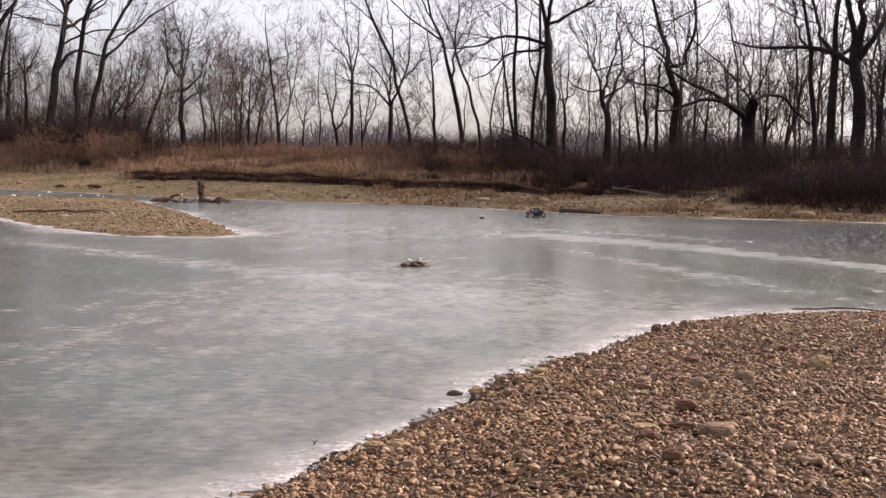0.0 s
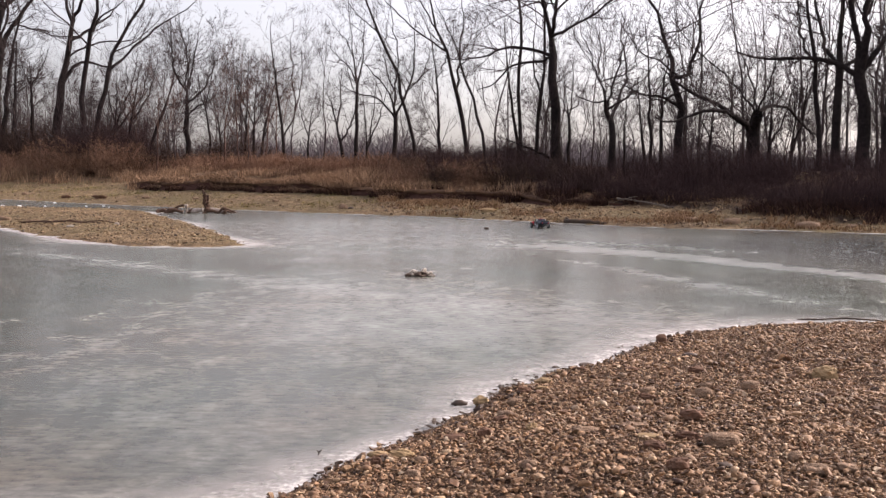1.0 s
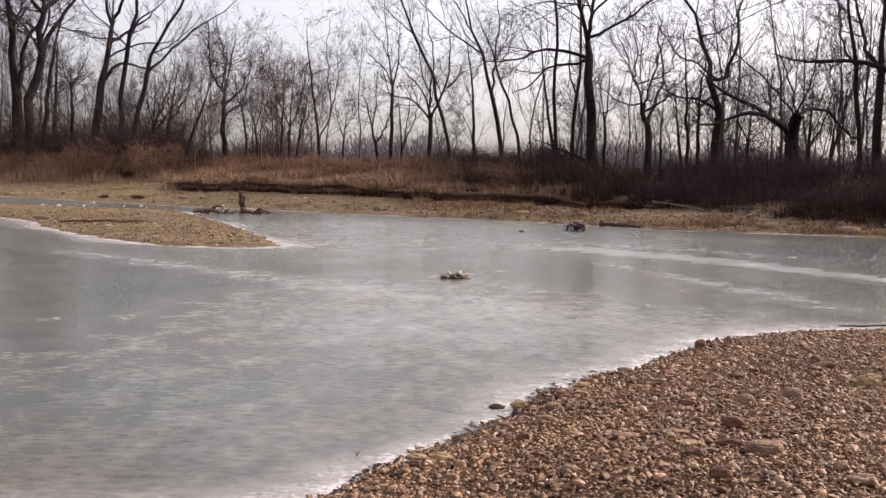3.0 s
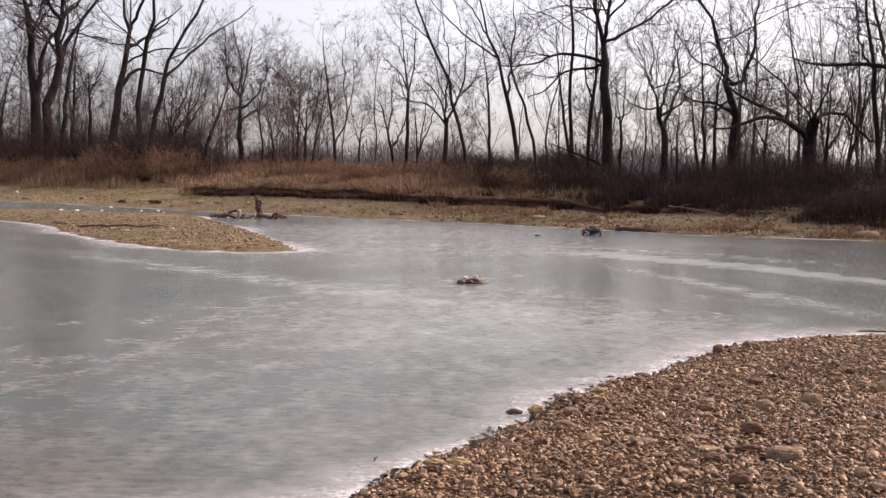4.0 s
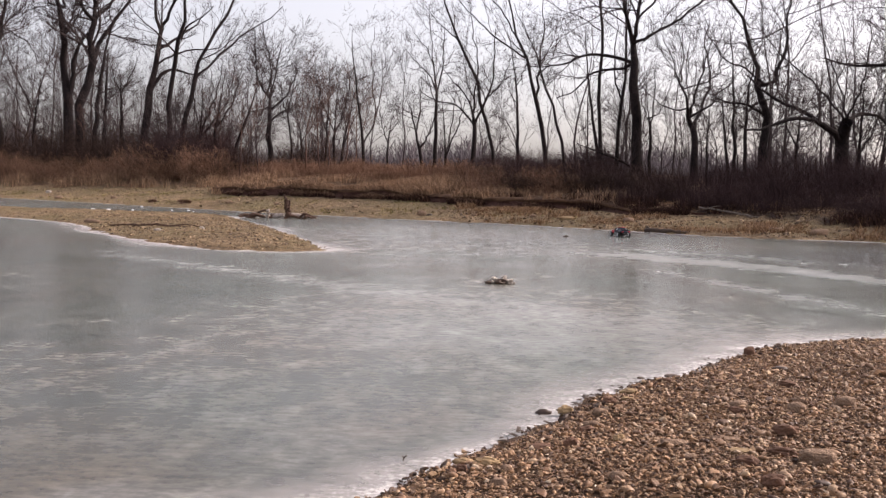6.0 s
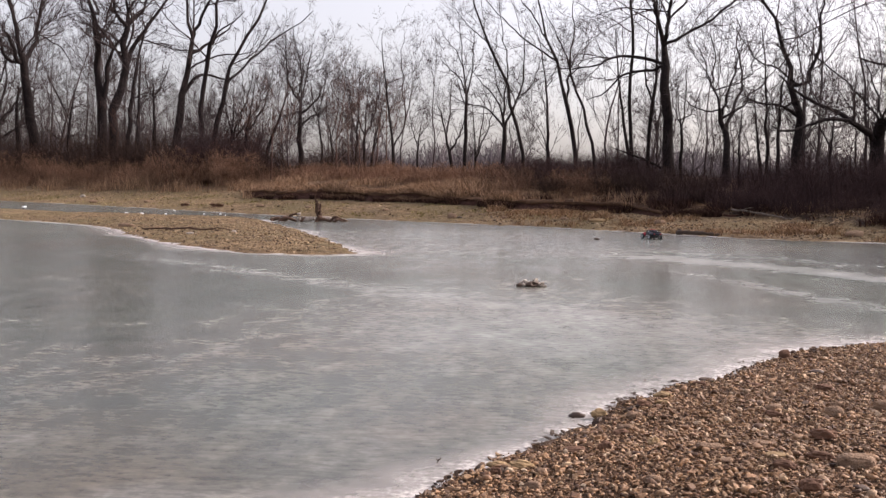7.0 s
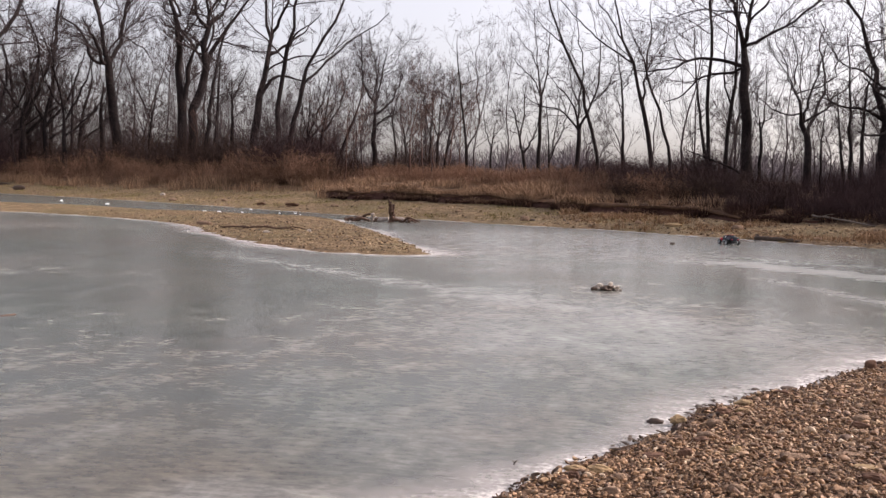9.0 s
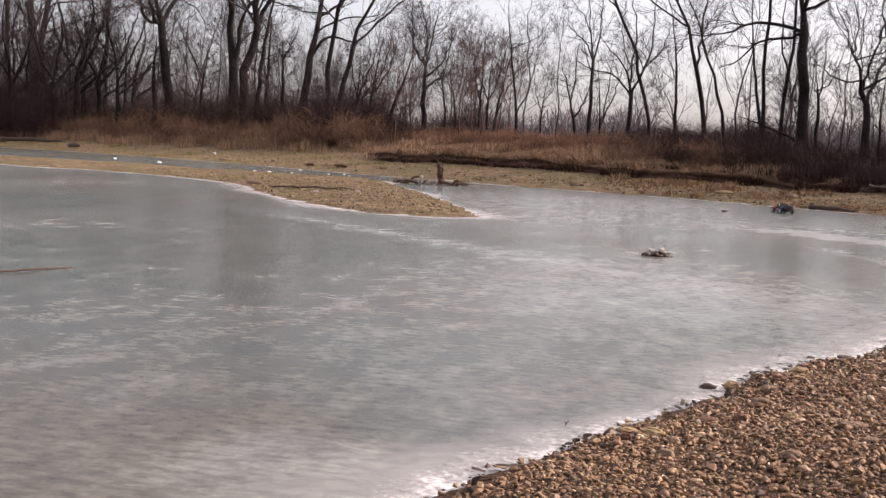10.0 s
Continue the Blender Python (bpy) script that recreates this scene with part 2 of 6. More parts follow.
    # darker, rippled ice along the far right of the reach
    dark = maths(t, "MULTIPLY", reach(7.3, 14.8, 4.6, 5.2), maths(t, "SUBTRACT", 1.0, streak))
    col = mix(t, maths(t, "MULTIPLY", dark, 0.9), col, (0.03, 0.031, 0.029))
    # sparkle of the ripples, painted in as pale dots
    sparkle = ramp(t, noise_node(t, 17, 3, 0.65, pos, (0.9, 0.4, 1)), [(0.52, (0, 0, 0)), (0.66, (1, 1, 1))])
    col = mix(t, maths(t, "MULTIPLY", maths(t, "MULTIPLY", sparkle, dark), 0.6), col, (0.5, 0.5, 0.49))
    # whiter ovals: mid reach, along the near bar, and out towards the far shore
    for x0, y0, rx, ry, k0 in ((-0.6, 8.2, 1.6, 2.6, 0.2), (0.6, 7.0, 1.5, 1.6, 0.18), (-1.0, 2.6, 0.7, 0.45, 0.25), (-1.5, 20.0, 5.5, 7.5, 0.35)):
        col = mix(t, maths(t, "MULTIPLY", reach(x0, y0, rx, ry, 2.4), k0), col, (0.42, 0.42, 0.40))
    col = mix(t, maths(t, "MULTIPLY", frost, 0.5), col, (0.5, 0.5, 0.48))
    # frost feathers and flakes
    feather = ramp(t, noise_node(t, 2.6, 5, 0.65, pos, (1, 0.7, 1)), [(0.52, (0, 0, 0)), (0.72, (1, 1, 1))])
    col = mix(t, maths(t, "MULTIPLY", feather, 0.12), col, (0.46, 0.465, 0.45))
    flake = ramp(t, noise_node(t, 1.9, 6, 0.7, pos, (0.8, 1.0, 1)), [(0.68, (0, 0, 0)), (0.80, (1, 1, 1))])
    col = mix(t, maths(t, "MULTIPLY", flake, 0.22), col, (0.6, 0.6, 0.58))
    scuff = ramp(t, noise_node(t, 3.1, 5, 0.7, pos, (1, 0.4, 1)), [(0.54, (0, 0, 0)), (0.72, (1, 1, 1))])
    col = mix(t, maths(t, "MULTIPLY", scuff, 0.15), col, (0.40, 0.42, 0.395))
    # the frozen ripple and the grain
    col = mix(t, 0.8, col, ramp(t, blotch, [(0.34, (0.86, 0.855, 0.855)), (0.66, (1.15, 1.15, 1.145))]), "MULTIPLY")
    col = mix(t, 0.8, col, ramp(t, ripple, [(0.34, (0.62, 0.61, 0.61)), (0.64, (1.32, 1.33, 1.33))]), "MULTIPLY")
    col = mix(t, 0.6, col, ramp(t, fine, [(0.3, (0.8, 0.8, 0.8)), (0.7, (1.2, 1.2, 1.2))]), "MULTIPLY")
    put(t, col, b.inputs["Base Color"])
    rough = maths(t, "ADD", 0.07, maths(t, "MULTIPLY", f, 0.24))
    rough = maths(t, "ADD", maths(t, "ADD", rough, maths(t, "MULTIPLY", blotch, 0.06)), maths(t, "MULTIPLY", streak, 0.3))
    put(t, rough, b.inputs["Roughness"])
    b.inputs["IOR"].default_value = 1.31
    bump(t, b, maths(t, "ADD", maths(t, "MULTIPLY", ripple, 1.0), maths(t, "MULTIPLY", blotch, 0.12)), 0.5, 0.0028)
    return m


def rim_material():
    """White, broken shore ice that thins out over the clear ice."""
    m, t, b = material("white_shore_ice", 0.5, 0.4)
    pos = t.nodes.new("ShaderNodeNewGeometry").outputs["Position"]
    n1, n2 = noise_node(t, 5, 6, 0.7, pos), noise_node(t, 38, 4, 0.6, pos)
    put(t, ramp(t, n2, [(0.3, (0.40, 0.365, 0.345)), (0.6, (0.66, 0.62, 0.595))]), b.inputs["Base Color"])
    edge = attribute(t, "edge")
    cover = maths(t, "ADD", maths(t, "MULTIPLY", edge, 1.1), maths(t, "SUBTRACT", maths(t, "ADD", maths(t, "MULTIPLY", n1, 1.8), maths(t, "MULTIPLY", n2, 0.9)), 2.05))
    haze = maths(t, "MULTIPLY", edge, maths(t, "MULTIPLY", n1, 1.1))
    put(t, maths(t, "MAXIMUM", maths(t, "MULTIPLY", cover, 1.8, True), haze), b.inputs["Alpha"])
    bump(t, b, n2, 0.5, 0.01)
    return m


M_GROUND, M_ICE, M_RIM = ground_material(), ice_material(), rim_material()


# ---- building helpers ----
def mesh_of(name, verts, faces, mat, smooth=True):
    me = bpy.data.meshes.new(name)
    verts = np.asarray(verts, dtype=np.float32)
    faces = np.asarray(faces, dtype=np.int32)
    k = faces.shape[1]
    me.vertices.add(len(verts))
    me.vertices.foreach_set("co", verts.ravel())
    me.loops.add(faces.size)
    me.loops.foreach_set("vertex_index", faces.ravel())
    me.polygons.add(len(faces))
    me.polygons.foreach_set("loop_start", np.arange(0, faces.size, k, dtype=np.int32))
    me.polygons.foreach_set("use_smooth", np.full(len(faces), smooth, dtype=bool))
    me.materials.append(mat)
    me.update(calc_edges=True)
    return me


def part_np(name, verts, faces, mat, parent=None, label="", smooth=True):
    ob = new(name, mesh_of(name, verts, faces, mat, smooth))
    ob.parent = parent
    if label:
        tagged(ob, label)
    return ob


def part(name, bm, mat, parent=None, label="", smooth=True):
    me = bpy.data.meshes.new(name)
    bm.to_mesh(me)
    bm.free()
    for p in me.polygons:
        p.use_smooth = smooth
    me.materials.append(mat)
    ob = new(name, me)
    ob.parent = parent
    if label:
        tagged(ob, label)
    return ob


def base_at(name, m):
    ob = new(name)
    ob.empty_display_size = 0.1
    ob.matrix_world = m
    return ob


def value_noise(x, y, seed=0):
    """Smooth noise from -1 to 1 on a lattice of 1."""
    xi, yi = np.floor(x), np.floor(y)
    fx, fy = x - xi, y - yi
    fx, fy = fx * fx * (3 - 2 * fx), fy * fy * (3 - 2 * fy)

    def corner(a, b):
        h = np.sin(a * 127.1 + b * 311.7 + seed * 74.7) * 43758.5453
        return (h - np.floor(h)) * 2 - 1
    top = corner(xi, yi) * (1 - fx) + corner(xi + 1, yi) * fx
    low = corner(xi, yi + 1) * (1 - fx) + corner(xi + 1, yi + 1) * fx
    return top * (1 - fy) + low * fy


def rounded(points, steps=6):
    """A Catmull-Rom curve through the points, without the closing stretch."""
    p = np.array(points, float)
    q = np.vstack([2 * p[0] - p[1], p, 2 * p[-1] - p[-2]])
    out = []
    for i in range(1, len(q) - 2):
        for s in np.arange(steps) / steps:
            a, b, c, d = q[i - 1], q[i], q[i + 1], q[i + 2]
            out.append(0.5 * (2 * b + (c - a) * s + (2 * a - 5 * b + 4 * c - d) * s * s + (3 * b - a - 3 * c + d) * s ** 3))
    return np.vstack([out, p[-1:]])


def inside_distance(px, py, poly):
    """Distance to the polygon's edge, positive inside."""
    px, py = np.asarray(px, float), np.asarray(py, float)
    best = np.full(px.shape, 1e9)
    odd = np.zeros(px.shape, bool)
    for (x0, y0), (x1, y1) in zip(poly, np.roll(poly, -1, axis=0)):
        dx, dy = x1 - x0, y1 - y0
        t = np.clip(((px - x0) * dx + (py - y0) * dy) / max(dx * dx + dy * dy, 1e-12), 0, 1)
        best = np.minimum(best, (px - x0 - t * dx) ** 2 + (py - y0 - t * dy) ** 2)
        if abs(dy) > 1e-12:
            odd ^= ((y0 > py) != (y1 > py)) & (px < (py - y0) / dy * dx + x0)
    return np.where(odd, 1, -1) * np.sqrt(best)


def smooth01(v):
    v = np.clip(v, 0, 1)
    return v * v * (3 - 2 * v)


# ---- the lie of the land (ice level is z = 0) ----
NEAR_SHORE = rounded([(-6, -7), (-2.3, -1), (-1.4, 0.8), (-0.95, 1.8), (-0.70, 2.52), (-0.58, 2.84), (-0.46, 3.06), (-0.41, 3.27), (-0.29, 3.40), (-0.26, 3.54), (-0.17, 3.61), (-0.07, 3.78), (-0.02, 3.95),
                      (0.10, 4.05), (0.15, 4.22), (0.20, 4.40), (0.26, 4.58), (0.36, 4.68), (0.43, 4.85), (0.59, 5.08), (0.75, 5.18), (0.89, 5.40), (1.12, 5.80), (1.35, 6.12), (1.51, 6.33), (1.75, 6.45),
                      (2.06, 6.66), (2.37, 6.77), (2.75, 6.85), (3.3, 6.75), (4.6, 6.25), (7.5, 5.1), (14, 3.2), (45, -3)])
SPIT = rounded([(-90, 62), (-45, 43), (-21.9, 28.7), (-18, 27.6), (-13.9, 25.3), (-10.3, 22), (-8.3, 18.7), (-6.75, 16.5), (-4.9, 14.6), (-3.7, 14.2), (-2.95, 14.75),
                (-3.3, 15.6), (-4.05, 17.5), (-5.5, 21.3), (-7.8, 26.5), (-8.9, 29.2), (-11.3, 31.3), (-15, 32.6), (-23, 37.4), (-30, 39.5), (-50, 53), (-92, 70)])
FAR_SHORE = rounded([(120, 10), (60, 9), (30, 12), (18, 15.2), (12, 18), (8.85, 19.9), (6.8, 21.1), (5.1, 21.7), (3.6, 22.8), (1.65, 25.1), (-0.3, 27.2), (-3.6, 29.6),
                     (-6.6, 32), (-11.8, 36.4), (-17.7, 42.4), (-29, 53), (-41, 62.5), (-54, 70.8), (-95, 96), (-200, 150)])
NEAR_LAND = np.vstack([NEAR_SHORE, [(60, -60), (-20, -60)]])
FAR_LAND = np.vstack([FAR_SHORE, [(-900, 500), (-900, 1500), (1500, 1500), (1500, 10)]])
BANK_FOOT = rounded([(120, 12), (40, 14.5), (18, 17.5), (12, 20), (9.6, 21.9), (7.8, 24.2), (6.3, 26.5), (4.6, 28.6), (2.3, 31.6), (-0.6, 33.9), (-5, 38.0), (-9, 41.9), (-13.6, 45.6),
                     (-15.2, 48.5), (-17.5, 54), (-25.5, 59), (-39.5, 69.5), (-65, 88), (-115, 122), (-205, 175)])
BANK = np.vstack([BANK_FOOT, [(-900, 520), (-900, 1500), (1500, 1500), (1500, 12)]])


def ground_height(x, y):
    x, y = np.asarray(x, float), np.asarray(y, float)
    ragged = 0.075 * value_noise(x * 4.3, y * 4.3, 1) + 0.03 * value_noise(x * 11, y * 11, 2)
    s = inside_distance(x, y, NEAR_LAND) + 0.45 * ragged
    near = np.where(s > 0, 0.012 + 0.12 * (1 - np.exp(-np.maximum(s, 0) / 0.9)), np.maximum(s * 0.35, -0.3)) + 0.02 * value_noise(x * 1.3, y * 1.3, 3) * smooth01(s) + 0.013 * value_noise(x * 3.4, y * 2.6, 7) * smooth01(s * 2.5)
    s = inside_distance(x, y, SPIT) + 2.5 * ragged
    spit = np.where(s > 0, 0.02 + 0.13 * (1 - np.exp(-np.maximum(s, 0) / 1.6)), np.maximum(s * 0.25, -0.3)) + 0.03 * value_noise(x * 0.8, y * 0.8, 4) * smooth01(s)
    s = inside_distance(x, y, FAR_LAND) + 4 * ragged
    b = inside_distance(x, y, BANK) + 0.5 * value_noise(x * 0.5, y * 0.5, 8)
    far = np.where(s > 0, 0.02 + np.minimum(np.interp(x, [-12, 5], [0.088, 0.062]) * np.maximum(s, 0), np.interp(x, [-60, -20, 0], [1.6, 1.25, 0.85])) + 0.05 * value_noise(x * 0.6, y * 0.6, 5) * smooth01(s / 2), np.maximum(s * 0.25, -0.3))
    cut = np.interp(x, [-9, -3, 1.5, 5], [0.25, 0.21, 0.18, 0.10]) * smooth01((x + 17) / 3.5)
    bank = cut * smooth01(b / 0.4) + np.clip(0.075 * b, 0, 0.55) + 0.08 * value_noise(x * 0.4, y * 0.4, 6) * smooth01(b)
    far = far + np.where(b > 0, bank, 0)
    return np.maximum(np.maximum(near, spit), far)


def axis(*stretches):
    out = [np.arange(a, b, s) for a, b, s in stretches]
    return np.concatenate(out + [[stretches[-1][1]]])


def build_ground():
    xs = axis((-1500, -300, 200), (-300, -100, 20), (-100, -40, 2.5), (-40, -16, 0.6), (-16, -2, 0.35), (-2, 4.5, 0.12), (4.5, 16, 0.4), (16, 60, 2.5), (60, 300, 20), (300, 1500, 200))
    ys = axis((-300, -60, 30), (-60, -8, 6), (-8, 1, 0.8), (1, 8, 0.12), (8, 60, 0.35), (60, 120, 1.5), (120, 300, 15), (300, 1500, 150))
    gx, gy = np.meshgrid(xs, ys)
    gx, gy = gx.ravel(), gy.ravel()
    z = ground_height(gx, gy)
    nx, ny = len(xs), len(ys)
    i = (np.arange(ny - 1)[:, None] * nx + np.arange(nx - 1)[None, :]).ravel()
    me = mesh_of("ground", np.c_[gx, gy, z], np.c_[i, i + 1, i + nx + 1, i + nx], M_GROUND)
    b = inside_distance(gx, gy, BANK) + 0.5 * value_noise(gx * 0.5, gy * 0.5, 8)
    for name, v in (("far_bar", smooth01((gy - 9) / 2)), ("turf", smooth01((b - 0.3) / 0.6)),
                    ("soil", np.maximum(smooth01((b + 0.1) / 0.1) * smooth01((0.6 - b) / 0.2) * smooth01((gx + 18) / 3), smooth01((b - 7) / 4)))):
        me.attributes.new(name, "FLOAT", "POINT").data.foreach_set("value", v.astype(np.float32))
    return tagged(new("ground", me), "tan river gravel bars rising to a brown turf bank", "ground", kind="structure")


def build_ice():
    xs, ys = axis((-260, -60, 20), (-60, 60, 2), (60, 130, 10)), axis((-40, 120, 2), (120, 200, 20))
    gx, gy = np.meshgrid(xs, ys)
    nx, ny = len(xs), len(ys)
    i = (np.arange(ny - 1)[:, None] * nx + np.arange(nx - 1)[None, :]).ravel()
    ob = part_np("ice", np.c_[gx.ravel(), gy.ravel(), np.zeros(nx * ny)], np.c_[i, i + 1, i + nx + 1, i + nx], M_ICE)
    return tagged(ob, "grey frozen river with frosted patches and white streaks", "ice", kind="structure")


def shore_rim(line, out, width, step, seed, parent):
    """A thin sheet of white ice along a shoreline; out is +1 when the ice lies on the curve's left."""
    d = np.r_[0, np.cumsum(np.hypot(*np.diff(line, axis=0).T))]
    s = np.arange(0, d[-1], step)
    p = np.c_[np.interp(s, d, line[:, 0]), np.interp(s, d, line[:, 1])]
    t = np.gradient(p, axis=0)
    n = np.c_[-t[:, 1], t[:, 0]] / np.maximum(np.hypot(t[:, 0], t[:, 1]), 1e-9)[:, None] * out
    w = width * (0.75 + 0.45 * value_noise(s / width / 2.2, s * 0, seed))
    cols, edge = [], []
    for f, e in ((-0.7, 1.0), (0.0, 1.0), (0.25, 0.8), (0.5, 0.5), (0.75, 0.25), (1.0, 0.0)):
        q = p + n * (w * f)[:, None]
        cols.append(np.c_[q, np.full(len(s), 0.004)])
        edge.append(np.full(len(s), e))
    k, m = len(cols), len(s)
    v = np.stack(cols, 1).reshape(-1, 3)
    i = (np.arange(m - 1)[:, None] * k + np.arange(k - 1)[None, :]).ravel()
    ob = part_np("shore_ice", v, np.c_[i, i + 1, i + k + 1, i + k], M_RIM, parent, "white broken shore ice")
    ob.data.attributes.new("edge", "FLOAT", "POINT").data.foreach_set("value", np.stack(edge, 1).ravel().astype(np.float32))
    return ob


def cut_bank(parent):
    """The raw, undercut soil face of the bank, with a ragged turf lip hanging over it."""
    line = BANK_FOOT[(BANK_FOOT[:, 0] > -16.6) & (BANK_FOOT[:, 0] < 5)]
    d = np.r_[0, np.cumsum(np.hypot(*np.diff(line, axis=0).T))]
    s = np.arange(0, d[-1], 0.12)
    p = np.c_[np.interp(s, d, line[:, 0]), np.interp(s, d, line[:, 1])]
    t = np.gradient(p, axis=0)
    n = np.c_[t[:, 1], -t[:, 0]] / np.maximum(np.hypot(t[:, 0], t[:, 1]), 1e-9)[:, None]
    p = p - n * (0.5 * value_noise(p[:, 0] * 0.5, p[:, 1] * 0.5, 8))[:, None]
    low = ground_height(*(p - n * 0.25).T)
    top = ground_height(*(p + n * 0.75).T) + 0.04 - 0.1 * smooth01((p[:, 0] + 1) / 5)
    rows = []
    for k, (out, up) in enumerate(((-0.22, -0.15), (-0.1, 0.1), (0.0, 0.35), (0.05, 0.55), (0.0, 0.68), (-0.03, 0.78), (0.15, 0.95), (0.45, 1.02), (0.9, 0.85))):
        o = out + 0.07 * value_noise(s * 0.7, s * 0 + k * 0.4, 51) + 0.06 * value_noise(s * 4.1, s * 0 + k, 52)
        u = up + (0.07 if 0 < k < 8 else 0.0) * value_noise(s * 1.9, s * 0 + k * 0.5, 53) + (0.06 if 0 < k < 8 else 0.0) * value_noise(s * 5.3, s * 0 + k, 54)
        rows.append(np.c_[p + n * o[:, None], low + (top - low) * u])
    k, m = len(rows), len(s)
    v = np.stack(rows, 1)
    for name, a, b, mat, label in (("soil_face", 0, 5, M_SOIL, "raw dark red-brown soil face"), ("turf_lip", 4, 9, M_TURF, "ragged brown turf lip")):
        w = b - a
        i = (np.arange(m - 1)[:, None] * w + np.arange(w - 1)[None, :]).ravel()
        part_np(name, v[:, a:b].reshape(-1, 3), np.c_[i, i + 1, i + w + 1, i + w], mat, parent, label)


ground = build_ground()
cut_bank(ground)
ice = build_ice()
keep = (NEAR_SHORE[:, 0] > -3) & (NEAR_SHORE[:, 0] < 16)
shore_rim(NEAR_SHORE[keep], 1, 0.55, 0.03, 1, ice)
keep = (SPIT[:, 0] > -50)
shore_rim(SPIT[keep], -1, 0.7, 0.1, 2, ice)
keep = (FAR_SHORE[:, 0] > -70) & (FAR_SHORE[:, 0] < 40)
shore_rim(FAR_SHORE[keep], 1, 0.5, 0.15, 3, ice)


# ---- trees ----
def tubes(paths, radii, sides):
    """Tubes round many polylines of one length. paths: (n, k, 3), radii: (n, k)."""
    n, k, _ = paths.shape
    t = np.gradient(paths, axis=1)
    t /= np.maximum(np.linalg.norm(t, axis=2, keepdims=True), 1e-9)
    ref = np.where(np.abs(t[:, :1, 2:]) > 0.8, np.array([[[1.0, 0, 0]]]), np.array([[[0, 0, 1.0]]]))
    u = np.cross(t, np.broadcast_to(ref, t.shape))
    u /= np.maximum(np.linalg.norm(u, axis=2, keepdims=True), 1e-9)
    w = np.cross(t, u)
    a = np.arange(sides) * 2 * math.pi / sides
    ring = u[:, :, None, :] * np.cos(a)[None, None, :, None] + w[:, :, None, :] * np.sin(a)[None, None, :, None]
    v = (paths[:, :, None, :] + ring * radii[:, :, None, None]).reshape(-1, 3)
    base = (np.arange(n)[:, None, None] * k + np.arange(k - 1)[None, :, None]) * sides
    j = np.arange(sides)[None, None, :]
    j2 = (j + 1) % sides
    f = np.stack([base + j, base + j2, base + sides + j2, base + sides + j], -1).reshape(-1, 4)
    return v, f


def ribbons(paths, radii, rng):
    """Flat slivers along many thin twigs, each turned its own way."""
    n, k, _ = paths.shape
    t = paths[:, -1] - paths[:, 0]
    u = np.cross(t, rng.normal(size=(n, 3)))
    u /= np.maximum(np.linalg.norm(u, axis=1, keepdims=True), 1e-9)
    o = u[:, None, :] * radii[:, :, None]
    v = np.stack([paths - o, paths + o], 2).reshape(-1, 3)
    b = (np.arange(n)[:, None] * k + np.arange(k - 1)[None, :]).ravel() * 2
    return v, np.c_[b, b + 1, b + 3, b + 2]


def sprout(rng, paths, radii, count, length, spread, lift, thin, points, jitter, start=0.2, cull=0.0):
    """Side shoots on many parent branches. Returns their paths and radii."""
    n, k, _ = paths.shape
    idx = np.repeat(np.arange(n), count)
    m = len(idx)
    f = (start + (1 - start) * rng.random(m)) * (k - 1)
    i = np.minimum(f.astype(int), k - 2)
    r = (f - i)[:, None]
    p0 = paths[idx, i] * (1 - r) + paths[idx, i + 1] * r
    along = paths[idx, i + 1] - paths[idx, i]
    along /= np.maximum(np.linalg.norm(along, axis=1, keepdims=True), 1e-9)
    side = rng.normal(size=(m, 3))
    side -= (side * along).sum(1, keepdims=True) * along
    side /= np.maximum(np.linalg.norm(side, axis=1, keepdims=True), 1e-9)
    ang = spread * (0.7 + 0.6 * rng.random(m))[:, None]
    d = along * np.cos(ang) + side * np.sin(ang)
    size = np.linalg.norm(np.diff(paths, axis=1), axis=2).sum(1)[idx]
    ln = size * length * (0.5 + 0.8 * rng.random(m)) * (1.15 - 0.5 * f / (k - 1))
    if cull:
        ok = rng.random(m) < np.clip(ln / cull, 0.1, 1)
        idx, i, r, p0, d, ln, m = idx[ok], i[ok], r[ok], p0[ok], d[ok], ln[ok], int(ok.sum())
    r0 = np.minimum((radii[idx, i] * (1 - r[:, 0]) + radii[idx, i + 1] * r[:, 0]) * thin, ln * 0.03 + 0.003)
    out = [p0]
    for _ in range(points - 1):
        d = d + rng.normal(size=(m, 3)) * jitter
        d[:, 2] += lift
        d /= np.linalg.norm(d, axis=1, keepdims=True)
        out.append(out[-1] + d * (ln / (points - 1))[:, None])
    taper = np.linspace(1, 0.35, points)[None, :]
    return np.stack(out, 1), r0[:, None] * taper


def stem(rng, pts, r0, r1, n=10, wobble=0.004):
    """A stem through a few points, resampled, with small kinks and a flared foot."""
    c = rounded(pts, 5)
    d = np.r_[0, np.cumsum(np.linalg.norm(np.diff(c, axis=0), axis=1))]
    s = np.linspace(0, d[-1], n)
    p = np.stack([np.interp(s, d, c[:, i]) for i in range(3)], 1)
    p[1:-1] += rng.normal(size=(n - 2, 3)) * d[-1] * wobble * np.array([1, 1, 0.3])
    return p, np.linspace(r0, r1, n)


TREE_COUNT = [0]


